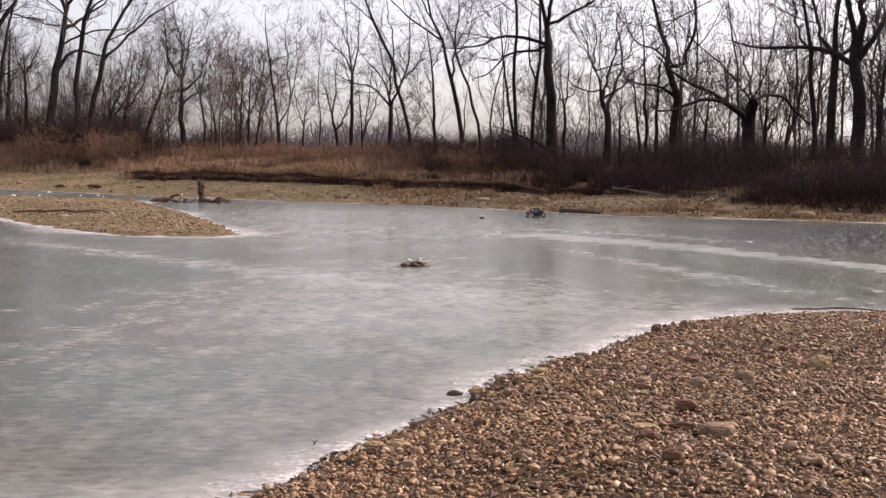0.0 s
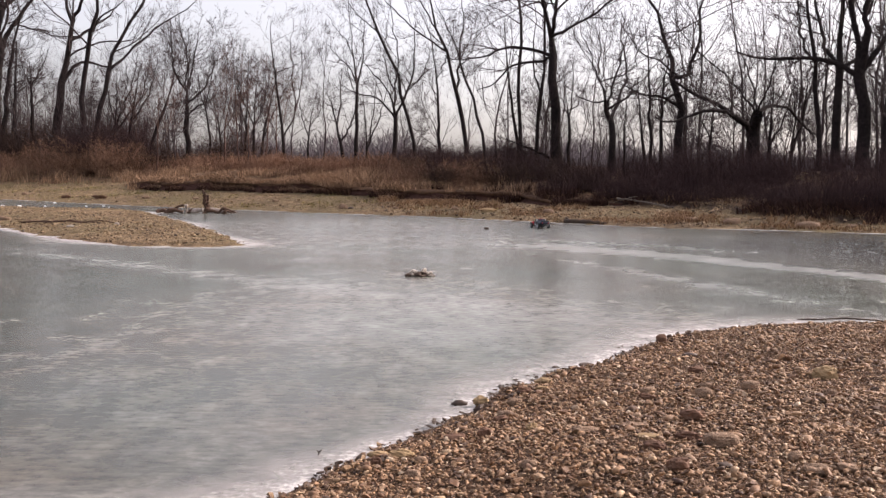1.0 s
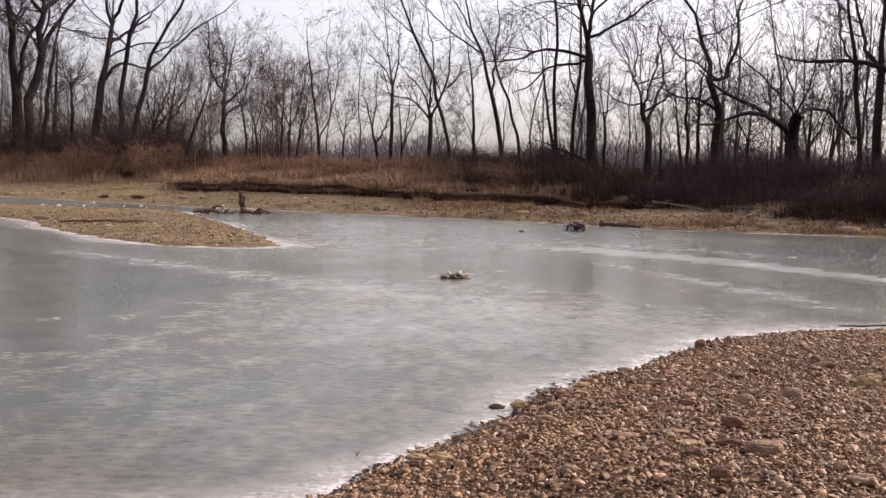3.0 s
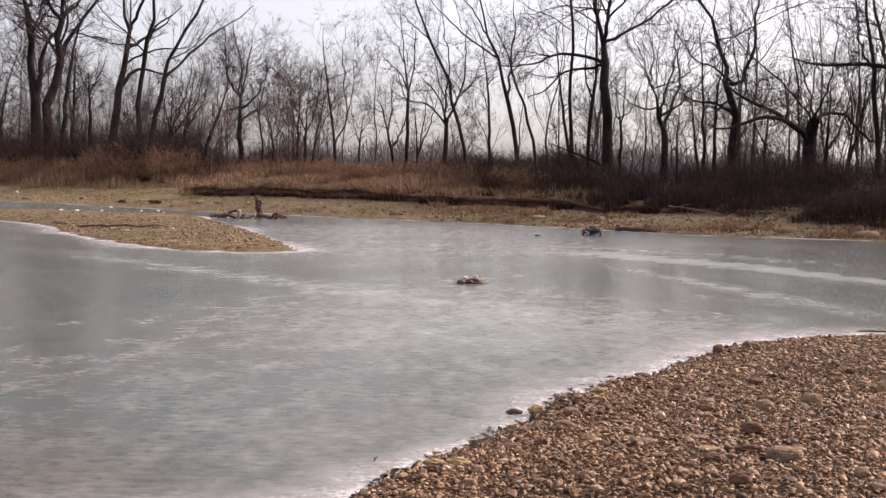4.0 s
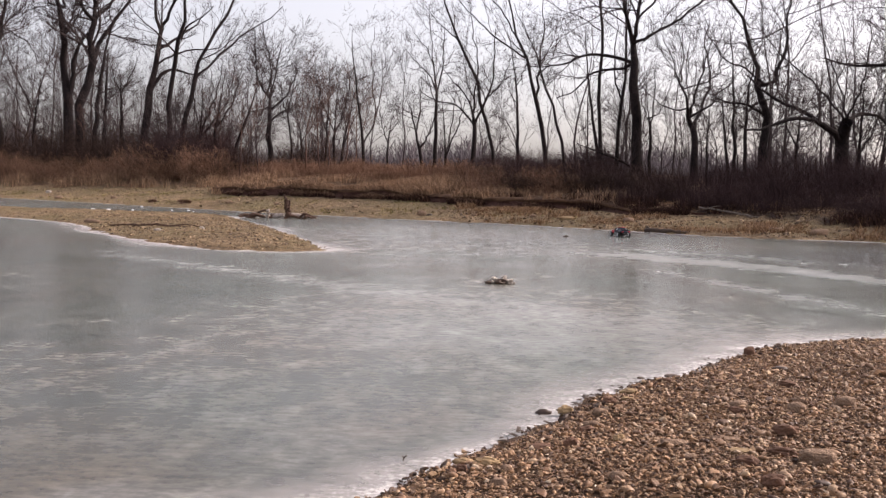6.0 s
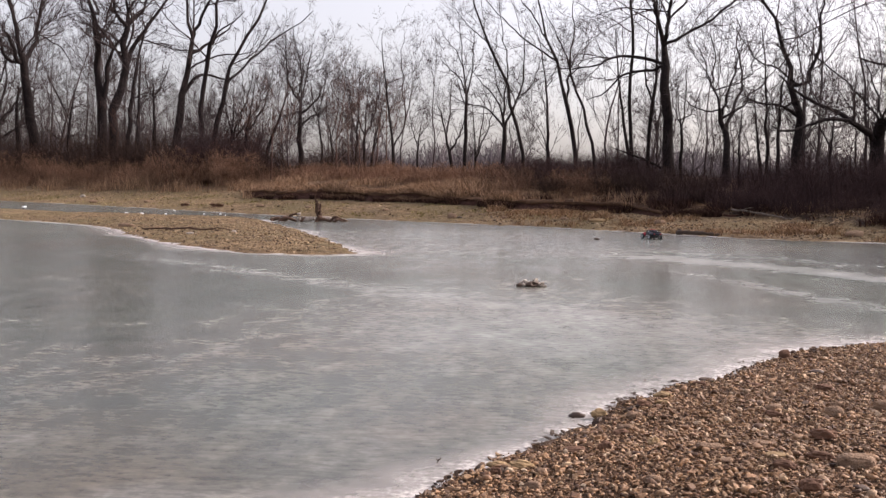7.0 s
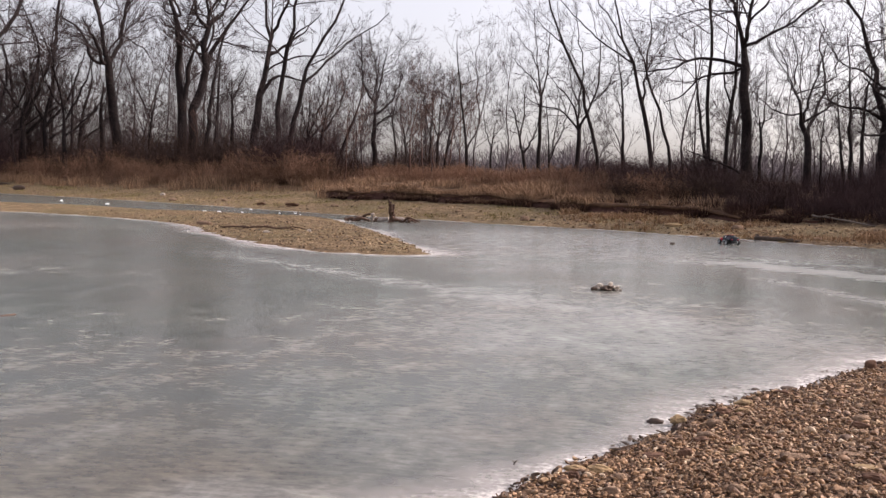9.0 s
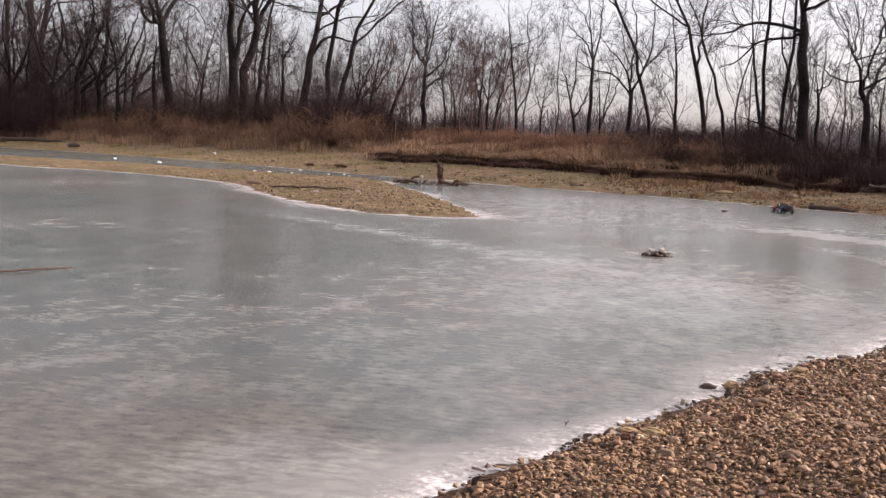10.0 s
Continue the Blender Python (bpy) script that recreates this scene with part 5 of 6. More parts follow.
x, y = in_band(rng, 5000, -4, 24, 0.3, 6.5, FAR_SHORE, 0.9)
blades("short_grass", x, y, 0.15, 0.009, M_GRASS, rng, "tan tufts of dry grass on the shore", "grass", 0.6)
# the same dark colour carries the shaded strip on to the right
x, y = in_band(rng, 9000, -5, 24, -0.5, 1.2, BANK_FOOT, 0.3)
blades("bank_roots", x, y, 0.24, 0.010, M_ROOT, rng, "matted red-brown weeds darkened for the shade at the bank's foot", "weeds", 0.6)


def distant_woods():
    """The belt of woods beyond the trees, haze put into its pale colour, as upright ribbons of many heights."""
    rng = np.random.default_rng(12)
    n = 7500
    az = np.radians(rng.uniform(-44, 32, n))
    d = rng.uniform(120, 260, n)
    h = d * np.tan(np.radians(1.65 + 0.6 * value_noise(az * 40, az * 0, 3))) * (0.5 + 0.7 * rng.random(n)) + 1
    x, y = d * np.sin(az), d * np.cos(az)
    w = 0.06 + 0.1 * rng.random(n)
    pts = np.stack([np.c_[x, y, np.ones(n)], np.c_[x + rng.normal(size=n) * 0.4, y, 1 + h * 0.5], np.c_[x + rng.normal(size=n) * 1.2, y, 1 + h]], 1)
    v, f = tubes(pts, w[:, None] * np.array([[1, 0.7, 0.3]]), 3)
    s = sprout(rng, pts, np.repeat(w[:, None], 3, 1), 4, 0.4, 0.6, 0.05, 0.5, 2, 0.15, 0.1)
    v2, f2 = ribbons(s[0], np.maximum(s[1], 0.03), rng)
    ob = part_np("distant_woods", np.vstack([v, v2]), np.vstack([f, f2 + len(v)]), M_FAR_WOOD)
    return tagged(ob, "belt of distant leafless woods coloured grey for haze", "woods", kind="stuff")


distant_woods()


# ---- stones and driftwood ----
def lump(rng, size, sub=2, rough=0.18, flat=0.0, square=0.0):
    """A worn stone as a bmesh: an uneven, squared or rounded lump of the given (x, y, z) size."""
    bm = bmesh.new()
    bmesh.ops.create_icosphere(bm, subdivisions=sub, radius=1)
    seed = Vector(rng.uniform(-50, 50, 3))
    for v in bm.verts:
        d = v.co.normalized()
        k = 1 + rough * noise.noise(d * 1.3 + seed) + rough * 0.5 * noise.noise(d * 3.1 + seed)
        c = d * k
        if square:
            q = Vector([math.copysign(abs(a) ** (1 - 0.6 * square), a) for a in c])
            c = q * (1 / max(1.0, q.length * 0.8))
        if flat:
            c.z = max(c.z, -1 + flat)
        v.co = Vector((c.x * size[0] / 2, c.y * size[1] / 2, c.z * size[2] / 2))
    return bm


def rock(x, y, size, mat, label, seed, turn=0, rough=0.2, square=0.3, sink=0.3, z=None, name="rock", tilt=0, category="rock", crisp=False):
    rng = np.random.default_rng(seed)
    ob = part(name, lump(rng, size, 3, rough * (1.6 if crisp else 1), 0, square), mat, None, "", not crisp)
    g = max(float(ground_height(x, y)), 0.0) if z is None else z
    ob.matrix_world = pose(x, y, g + size[2] * (0.5 - sink), tilt, 0, turn)
    return tagged(ob, label, category)


def stone_shapes(n, sub, seed):
    rng = np.random.default_rng(seed)
    out = []
    for _ in range(n):
        bm = lump(rng, (2, 2, 2), sub, 0.42, 0, 0.5 * rng.random())
        bm.verts.ensure_lookup_table()
        out.append((np.array([v.co[:] for v in bm.verts]), np.array([[v.index for v in f.verts] for f in bm.faces])))
        bm.free()
    return out


def shard_shapes(n, points, seed):
    """Angular stones: hulls round a few random points."""
    rng = np.random.default_rng(seed)
    out = []
    for _ in range(n):
        bm = bmesh.new()
        for d in rng.normal(size=(points, 3)):
            bm.verts.new(d / np.linalg.norm(d) * rng.uniform(0.85, 1.15))
        h = bmesh.ops.convex_hull(bm, input=bm.verts)
        bmesh.ops.delete(bm, geom=[e for e in h["geom_interior"] if isinstance(e, bmesh.types.BMVert)], context="VERTS")
        bmesh.ops.triangulate(bm, faces=bm.faces)
        bm.verts.index_update()
        bm.verts.ensure_lookup_table()
        out.append((np.array([v.co[:] for v in bm.verts]), np.array([[v.index for v in f.verts] for f in bm.faces])))
        bm.free()
    return out


def pebble_field(name, x, y, size, sub, mat, label, seed, parent=None, sink=0.25, lift=0.0, shards=0):
    """Many loose pebbles on the ground as one mesh."""
    rng = np.random.default_rng(seed)
    shapes = shard_shapes(24, shards, seed) if shards else stone_shapes(12, sub, seed)
    n = len(x)
    z = ground_height(x, y)
    which = rng.integers(len(shapes), size=n)
    vs, fs, off = [], [], 0
    for k, (v, f) in enumerate(shapes):
        i = np.nonzero(which == k)[0]
        m = len(i)
        if not m:
            continue
        s = size[i][:, None] * np.c_[0.8 + 0.7 * rng.random(m), 0.5 + 0.45 * rng.random(m), 0.32 + 0.38 * rng.random(m)]
        a, tilt = rng.random(m) * 2 * math.pi, rng.normal(size=m) * 0.35
        p = v[None] * (s / 2)[:, None, :]
        ct, st = np.cos(tilt)[:, None], np.sin(tilt)[:, None]
        px, pz = p[:, :, 0] * ct - p[:, :, 2] * st, p[:, :, 0] * st + p[:, :, 2] * ct
        ca, sa = np.cos(a)[:, None], np.sin(a)[:, None]
        q = np.stack([px * ca - p[:, :, 1] * sa + x[i][:, None], px * sa + p[:, :, 1] * ca + y[i][:, None], pz + (z[i] + s[:, 2] * (0.5 - sink) + lift * rng.random(m))[:, None]], -1)
        vs.append(q.reshape(-1, 3))
        fs.append((f[None] + (np.arange(m) * len(v))[:, None, None]).reshape(-1, 3) + off)
        off += m * len(v)
    ob = part_np(name, np.vstack(vs), np.vstack(fs), mat, parent, label, not shards)
    return tagged(ob, kind="stuff")


def on_land(rng, n, x0, x1, y0, y1, poly, edge=-0.02):
    x, y = rng.uniform(x0, x1, n), rng.uniform(y0, y1, n)
    ok = inside_distance(x, y, poly) > edge
    return x[ok], y[ok]


def wood(name, paths, mat, parent=None, sides=8, label=""):
    """A piece of wood as one mesh: one or more (points, foot radius, tip radius), rough along their length."""
    vs, fs, n = [], [], 0
    rng = np.random.default_rng(len(paths) * 7 + int(abs(paths[0][0][0][0]) * 100))
    for pts, r0, r1 in paths:
        p, r = stem(rng, [np.array(q, float) for q in pts], r0, r1, 12, 0.015)
        r = r * (1 + 0.18 * rng.normal(size=len(r)))
        p = np.vstack([p[:1], p, p[-1:]])
        r = np.r_[0.001, r, 0.001]
        v, f = tubes(p[None], r[None], sides)
        vs.append(v)
        fs.append(f + n)
        n += len(v)
    return part_np(name, np.vstack(vs), np.vstack(fs), mat, parent, label)


def log_at(name, x, y, z, turn, paths, mat, label, category="driftwood"):
    ob = wood(name, paths, mat)
    ob.matrix_world = pose(x, y, z, 0, 0, turn)
    return tagged(ob, label, category)


def driftwood_snag():
    """A root wad frozen in at the channel's mouth: a splintered upright stump, a short one, and sprawling roots."""
    root = base_at("driftwood_snag", pose(-6.97, 28.6, -0.02))
    wood("stump", [([(0.03, 0, 0), (0.02, 0, 0.3), (-0.03, 0, 0.62)], 0.085, 0.05), ([(0.05, 0.02, 0.05), (0.07, 0, 0.35), (0.075, 0, 0.57)], 0.07, 0.03),
                   ([(-0.01, 0.02, 0.2), (-0.055, 0, 0.5), (-0.095, 0, 0.72)], 0.065, 0.02)], M_BROWN_WOOD, root)
    wood("stub", [([(-0.60, 0.08, 0), (-0.58, 0.08, 0.18), (-0.60, 0.08, 0.27)], 0.05, 0.06)], M_BLEACHED, root, 8, "bleached broken stub")
    for pts, r in (([(-1.05, 0.1, 0.02), (-0.82, 0.1, 0.2), (-0.62, 0.08, 0.25)], 0.055), ([(-1.4, 0, 0.03), (-1.25, 0.05, 0.1), (-1.0, 0.1, 0.05)], 0.075),
                   ([(-1.15, -0.05, 0.0), (-0.95, -0.05, 0.12), (-0.65, 0.0, 0.05)], 0.08), ([(-0.5, -0.05, 0.02), (-0.38, 0, 0.13), (-0.2, 0, 0.1)], 0.05),
                   ([(0.08, -0.05, 0.1), (0.22, -0.05, 0.09), (0.42, -0.02, 0.02)], 0.06), ([(0.35, 0, 0.02), (0.5, 0.0, 0.16), (0.68, 0.0, 0.12), (0.86, 0.05, 0.05)], 0.05),
                   ([(0.5, -0.05, 0.0), (0.6, -0.05, 0.1), (0.78, -0.02, 0.03)], 0.05), ([(0.0, -0.15, 0.06), (-0.03, -0.2, -0.02)], 0.06),
                   ([(-2.3, 0.1, 0.02), (-2.1, 0.05, 0.07), (-1.9, 0.05, 0.02)], 0.05)):
        wood("root", [(pts, r, r * 0.45)], M_BROWN_WOOD, root)
    wood("log", [([(-0.5, -0.02, 0.06), (-0.2, 0.0, 0.11), (-0.1, 0.02, 0.12)], 0.05, 0.06), ([(0.12, 0.0, 0.12), (0.3, 0.02, 0.12), (0.52, 0.04, 0.07)], 0.06, 0.06)], M_BLEACHED, root, 8, "bleached log")
    return tagged(root, "brown splintered stump with sprawling roots frozen into ice", "driftwood")


driftwood_snag()
# three stones frozen into the open ice
rock(-0.35, 10.14, (0.10, 0.09, 0.085), M_PALE_ROCK, "pale weathered stone frozen into the ice", 3, 20, 1.1, 0.1, 0.3, 0.0, crisp=True)
rock(-0.27, 10.08, (0.13, 0.09, 0.07), M_DARK_ROCK, "dark wet stone frozen into the ice", 4, 15, 1.1, 0.1, 0.25, 0.0, tilt=-10, crisp=True)
rock(-0.24, 10.15, (0.09, 0.08, 0.10), M_PALE_ROCK, "pale upright stone frozen into the ice", 8, 70, 1.1, 0.1, 0.25, 0.0, crisp=True)
rock(-0.17, 10.12, (0.09, 0.075, 0.065), M_PALE_ROCK, "pale weathered stone frozen into the ice", 5, 100, 1.1, 0.1, 0.3, 0.0, tilt=18, crisp=True)
rock(-0.40, 10.10, (0.07, 0.06, 0.045), M_DARK_ROCK, "dark wet stone frozen into the ice", 6, 10, 0.3, 0.3, 0.25, 0.0)
rock(0.80, 20.5, (0.11, 0.09, 0.05), M_DARK_ROCK, "small dark stone on the ice", 7, 0, 0.3, 0.2, 0.2, 0.0)
# the far flat
rock(-3.27, 31.0, (0.30, 0.25, 0.22), M_TAN_ROCK, "rounded tan boulder on the gravel flat", 8)
rock(-3.02, 30.9, (0.18, 0.14, 0.10), M_DARK_ROCK, "dark stone beside a boulder", 9)
rock(1.13, 28.0, (0.46, 0.3, 0.12), M_YELLOW_ROCK, "flat pale slab on the gravel flat", 10, crisp=True)
rock(7.75, 21.4, (0.55, 0.35, 0.18), M_TAN_ROCK, "broad tan rock at the shore", 11, 10)
rock(8.6, 21.2, (0.3, 0.25, 0.1), M_TAN_ROCK, "tan rock at the shore", 12, 60)
rock(4.05, 23.3, (0.24, 0.2, 0.09), M_TAN_ROCK, "tan rock at the shore", 13, 30)
rock(-16.6, 43.2, (0.34, 0.26, 0.24), M_BROWN_ROCK, "dark lump on the channel's edge", 14, 0, 0.9, 0.1, crisp=True)
rock(-14.4, 41.0, (0.6, 0.36, 0.24), M_BROWN_ROCK, "dark clod on the channel's edge", 15, 0, 0.9, 0.1, crisp=True)
rock(-46.5, 69.8, (1.0, 0.6, 0.5), M_DARK_ROCK, "dark boulder on the channel's edge", 16)
rock(-60, 79, (0.9, 0.6, 0.5), M_DARK_ROCK, "dark boulder on the channel's edge", 17)
rock(-24, 49.6, (0.45, 0.3, 0.2), M_TAN_ROCK, "tan boulder on the gravel flat", 18)
rock(-28, 56.5, (0.3, 0.3, 0.2), M_PALE_ROCK, "pale boulder below the weeds", 19)
for i, (x, y, s) in enumerate(((-9.5, 37.5, 0.2), (-6, 34.6, 0.18), (0.2, 29.2, 0.2), (2.7, 26.8, 0.25), (5.7, 23.3, 0.25), (6.4, 22.4, 0.3), (-12, 39.5, 0.25), (-20, 47, 0.3), (-1.6, 30.6, 0.16), (9.4, 20.6, 0.3))):
    rock(x, y, (s * 1.3, s, s * 0.6), M_TAN_ROCK, "weathered tan stone on the gravel flat", 30 + i, 40 * i)
log_at("log", 2.80, 23.75, 0.0, -42, [([(0, 0, 0.05), (0.5, 0, 0.06), (1.1, 0.05, 0.03)], 0.055, 0.035), ([(0.1, 0, 0.06), (0.0, 0.1, 0.12), (-0.1, 0.12, 0.13)], 0.025, 0.015)], M_DARK_LOG, "dark half-buried log along the far shore")
zl = float(ground_height(6.05, 26.75))
log_at("log", 4.86, 28.6, zl, -57, [([(0, 0, 0.24), (1.0, 0.05, 0.15), (2.2, 0, 0.03)], 0.03, 0.018), ([(0.3, 0, 0.21), (0.5, 0.1, 0.28), (0.65, 0.15, 0.30)], 0.013, 0.009)], M_DRIFT, "bleached fallen log below the dark bank")
log_at("log", -58.8, 77.4, float(ground_height(-57, 78)), 16, [([(0, 0, 0.2), (3, 0, 0.25), (7, 0.2, 0.1)], 0.2, 0.12)], M_DARK_LOG, "long dark fallen log below the thicket")
# the spit
log_at("branch", -8.5, 19.75, float(ground_height(-8.4, 19.8)), -6, [([(0, 0, 0.02), (0.5, 0.06, 0.05), (1.1, -0.02, 0.06), (1.8, -0.05, 0.02)], 0.018, 0.010), ([(0.5, 0, 0.03), (0.9, 0.12, 0.07), (1.3, 0.2, 0.03)], 0.014, 0.007),
       ([(0.9, 0, 0.04), (1.05, -0.08, 0.09), (1.3, -0.1, 0.03)], 0.012, 0.006), ([(1.3, 0, 0.03), (1.6, 0.08, 0.08), (2.0, 0.1, 0.02)], 0.012, 0.006), ([(0.1, 0.1, 0.02), (0.3, 0.0, 0.05), (0.7, -0.12, 0.02)], 0.011, 0.006)], M_BROWN_WOOD, "brown driftwood branch on the gravel spit")
rock(-7.0, 18.4, (0.15, 0.09, 0.05), M_PALE_ROCK, "white stone on the gravel spit", 20, 30)
rock(-6.3, 18.9, (0.09, 0.08, 0.06), M_PALE_ROCK, "white stone on the gravel spit", 21)
rock(-9.9, 22.0, (0.5, 0.2, 0.12), M_TAN_ROCK, "tan slab on the gravel spit", 22, -30)
# the channel's loose ice
for i, (x, y, s) in enumerate(((-19.3, 34.9, 0.2), (-15.2, 33.9, 0.18), (-14.5, 33.6, 0.2), (-13.75, 33.9, 0.14), (-12.6, 34.6, 0.12), (-12.1, 34.9, 0.12), (-15.4, 38.9, 0.16), (-23, 41, 0.25), (-28, 45.5, 0.22), (-11.4, 33.4, 0.1))):
    rock(x, y, (s * 0.7, s * 0.5, s * 0.3), M_FLOE, "broken block of white ice on the frozen channel", 60 + i, 33 * i, 0.25, 0.7, 0.15, 0.0, "ice_block", 8, "ice block")
log_at("stick", -4.67, 5.42, 0.0, 73, [([(0, 0, 0.008), (0.45, 0.02, 0.014), (1.03, 0, 0.004)], 0.010, 0.005), ([(0.7, 0.01, 0.008), (0.78, 0.04, 0.012), (0.84, 0.06, 0.006)], 0.004, 0.002)], varied("red_stick_bark", (0.045, 0.025, 0.02), (0.11, 0.068, 0.054), 20), "red-brown stick frozen into the ice", "stick")
log_at("stick", 2.42, 6.83, 0.02, -6, [([(0, 0, 0.02), (0.4, 0.03, 0.03), (0.95, 0, 0.015)], 0.007, 0.004)], M_DARK_LOG, "dark stick along the gravel's edge", "stick")
# marked stones of the near bar
rock(0.69, 3.33, (0.07, 0.05, 0.018), M_YELLOW_ROCK, "thin ochre slab lying on the gravel", 173, -2, 0.36, 0.5, 0.25, crisp=True)
rock(1.10, 2.90, (0.088, 0.053, 0.033), M_TAN_ROCK, "long tan stone on the gravel", 177, -8, 0.36, 0.3, 0.25, crisp=True)
rock(1.20, 2.92, (0.071, 0.043, 0.032), M_TAN_ROCK, "long tan stone on the gravel", 178, -28, 0.36, 0.3, 0.25, crisp=True)
rock(1.04, 2.76, (0.056, 0.033, 0.023), M_TAN_ROCK, "flat tan stone on the gravel", 179, -19, 0.36, 0.3, 0.25, crisp=True)
rock(1.03, 2.62, (0.043, 0.026, 0.023), M_DARK_ROCK, "dark stone on the gravel", 181, -31, 0.36, 0.3, 0.25, crisp=True)
rock(0.34, 4.34, (0.066, 0.040, 0.043), M_BROWN_ROCK, "brown stone at the edge of the ice", 184, 8, 0.4, 0.3, 0.25, crisp=True)
rock(0.22, 3.77, (0.067, 0.040, 0.027), M_BROWN_ROCK, "flat brown stone by the edge of the ice", 185, -10, 0.36, 0.2, 0.25, crisp=True)
rock(0.43, 4.42, (0.058, 0.035, 0.026), M_YELLOW_ROCK, "flat ochre stone by the edge of the ice", 186, -5, 0.36, 0.3, 0.25, crisp=True)
rock(0.57, 5.14, (0.038, 0.023, 0.016), M_DARK_ROCK, "dark stone at the edge of the ice", 188, -17, 0.4, 0.2, 0.25, crisp=True)
rock(0.81, 3.97, (0.062, 0.037, 0.034), M_BROWN_ROCK, "brown stone on the gravel", 190, -8, 0.36, 0.3, 0.25, crisp=True)
rock(0.68, 3.52, (0.089, 0.053, 0.015), M_TAN_ROCK, "thin tan slab on the gravel", 191, -1, 0.36, 0.5, 0.25, crisp=True)
rock(0.70, 3.63, (0.026, 0.016, 0.017), M_DARK_ROCK, "dark pebble on the gravel", 192, -19, 0.36, 0.1, 0.25, crisp=True)
rock(0.04, 3.52, (0.083, 0.050, 0.029), M_BROWN_ROCK, "flat red-brown stone by the edge of the ice", 194, 6, 0.36, 0.4, 0.25, crisp=True)
rock(1.10, 4.15, (0.056, 0.033, 0.041), M_TAN_ROCK, "buff rounded stone on the gravel", 195, -26, 0.36, 0.1, 0.25, crisp=True)
rock(1.70, 4.42, (0.10, 0.075, 0.075), M_YELLOW_ROCK, "yellow sandstone lump on the gravel", 197, -19, 0.4, 0.2, 0.25, crisp=True)
rock(1.54, 3.94, (0.055, 0.033, 0.040), M_TAN_ROCK, "tan stone on the gravel", 198, -12, 0.36, 0.2, 0.25, crisp=True)
rock(2.14, 5.22, (0.073, 0.044, 0.027), M_TAN_ROCK, "tan stone on the gravel", 200, -24, 0.36, 0.3, 0.25, crisp=True)
rock(1.78, 4.08, (0.047, 0.028, 0.026), M_DARK_ROCK, "dark stone on the gravel", 201, -18, 0.36, 0.2, 0.25, crisp=True)
rock(1.28, 5.88, (0.065, 0.05, 0.075), M_BROWN_ROCK, "upright dark stone by the edge of the ice", 80, 0, 0.2, 0.5, crisp=True)
rock(1.27, 4.10, (0.079, 0.047, 0.054), M_TAN_ROCK, "buff rounded stone on the gravel", 300, -21, 0.3, 0.35, 0.2, crisp=False)
rock(1.04, 3.97, (0.071, 0.042, 0.051), M_TAN_ROCK, "buff rounded stone on the gravel", 301, -14, 0.3, 0.35, 0.2, crisp=False)
rock(0.84, 4.09, (0.067, 0.040, 0.034), M_TAN_ROCK, "flat tan stone on the gravel", 302, 11, 0.3, 0.35, 0.2, crisp=False)
rock(0.49, 3.46, (0.092, 0.054, 0.029), M_TAN_ROCK, "long tan slab lying on the gravel", 303, 1, 0.3, 0.35, 0.2, crisp=False)
rock(0.91, 3.62, (0.085, 0.050, 0.051), M_BROWN_ROCK, "squat brown stone on the gravel", 304, -20, 0.3, 0.40, 0.2, crisp=True)
rock(0.91, 3.23, (0.110, 0.065, 0.053), M_TAN_ROCK, "pale squared stone block on the gravel", 305, -5, 0.3, 0.85, 0.2, crisp=True)
rock(0.82, 3.31, (0.089, 0.053, 0.039), M_BROWN_ROCK, "dark split stone beside the block", 306, -3, 0.3, 0.40, 0.2, crisp=True)
rock(0.84, 2.95, (0.044, 0.031, 0.025), M_DARK_ROCK, "smooth dark pebble on the gravel", 307, -17, 0.3, 0.20, 0.2, crisp=False)
rock(0.69, 2.90, (0.071, 0.042, 0.050), M_BROWN_ROCK, "red-brown stone on the gravel", 308, 8, 0.3, 0.40, 0.2, crisp=True)
rock(0.67, 3.14, (0.069, 0.041, 0.036), M_BROWN_ROCK, "dark brown slab on the gravel", 309, -19, 0.3, 0.40, 0.2, crisp=True)
rock(1.17, 3.50, (0.048, 0.035, 0.025), M_TAN_ROCK, "small tan stone on the gravel", 310, -7, 0.3, 0.35, 0.2, crisp=False)
rock(1.18, 4.66, (0.069, 0.041, 0.039), M_BROWN_ROCK, "dark brown stone on the gravel", 311, -1, 0.3, 0.40, 0.2, crisp=True)
rock(1.28, 5.18, (0.076, 0.045, 0.030), M_DARK_ROCK, "dark flat stone on the gravel", 312, -5, 0.3, 0.20, 0.2, crisp=False)
rock(1.08, 3.02, (0.046, 0.033, 0.036), M_TAN_ROCK, "tan stone on the gravel", 313, 1, 0.3, 0.35, 0.2, crisp=False)
rock(0.15, 4.22, (0.070, 0.042, 0.042), M_YELLOW_ROCK, "buff stone at the edge of the ice", 314, 8, 0.3, 0.15, 0.2, crisp=True)
rock(0.29, 4.12, (0.069, 0.041, 0.036), M_TAN_ROCK, "tan stone by the edge of the ice", 315, 18, 0.3, 0.35, 0.2, crisp=False)
rock(0.24, 3.88, (0.070, 0.041, 0.034), M_TAN_ROCK, "flat tan stone by the edge of the ice", 316, -12, 0.3, 0.35, 0.2, crisp=False)
rock(0.14, 3.52, (0.050, 0.036, 0.044), M_BROWN_ROCK, "upright red-brown stone on the gravel", 317, 4, 0.3, 0.40, 0.2, crisp=True)
rock(-0.15, 3.31, (0.075, 0.044, 0.035), M_YELLOW_ROCK, "flat ochre slab by the edge of the ice", 318, 6, 0.3, 0.15, 0.2, crisp=True)
rock(-0.23, 3.35, (0.072, 0.042, 0.029), M_YELLOW_ROCK, "flat ochre slab by the edge of the ice", 319, -11, 0.3, 0.15, 0.2, crisp=True)
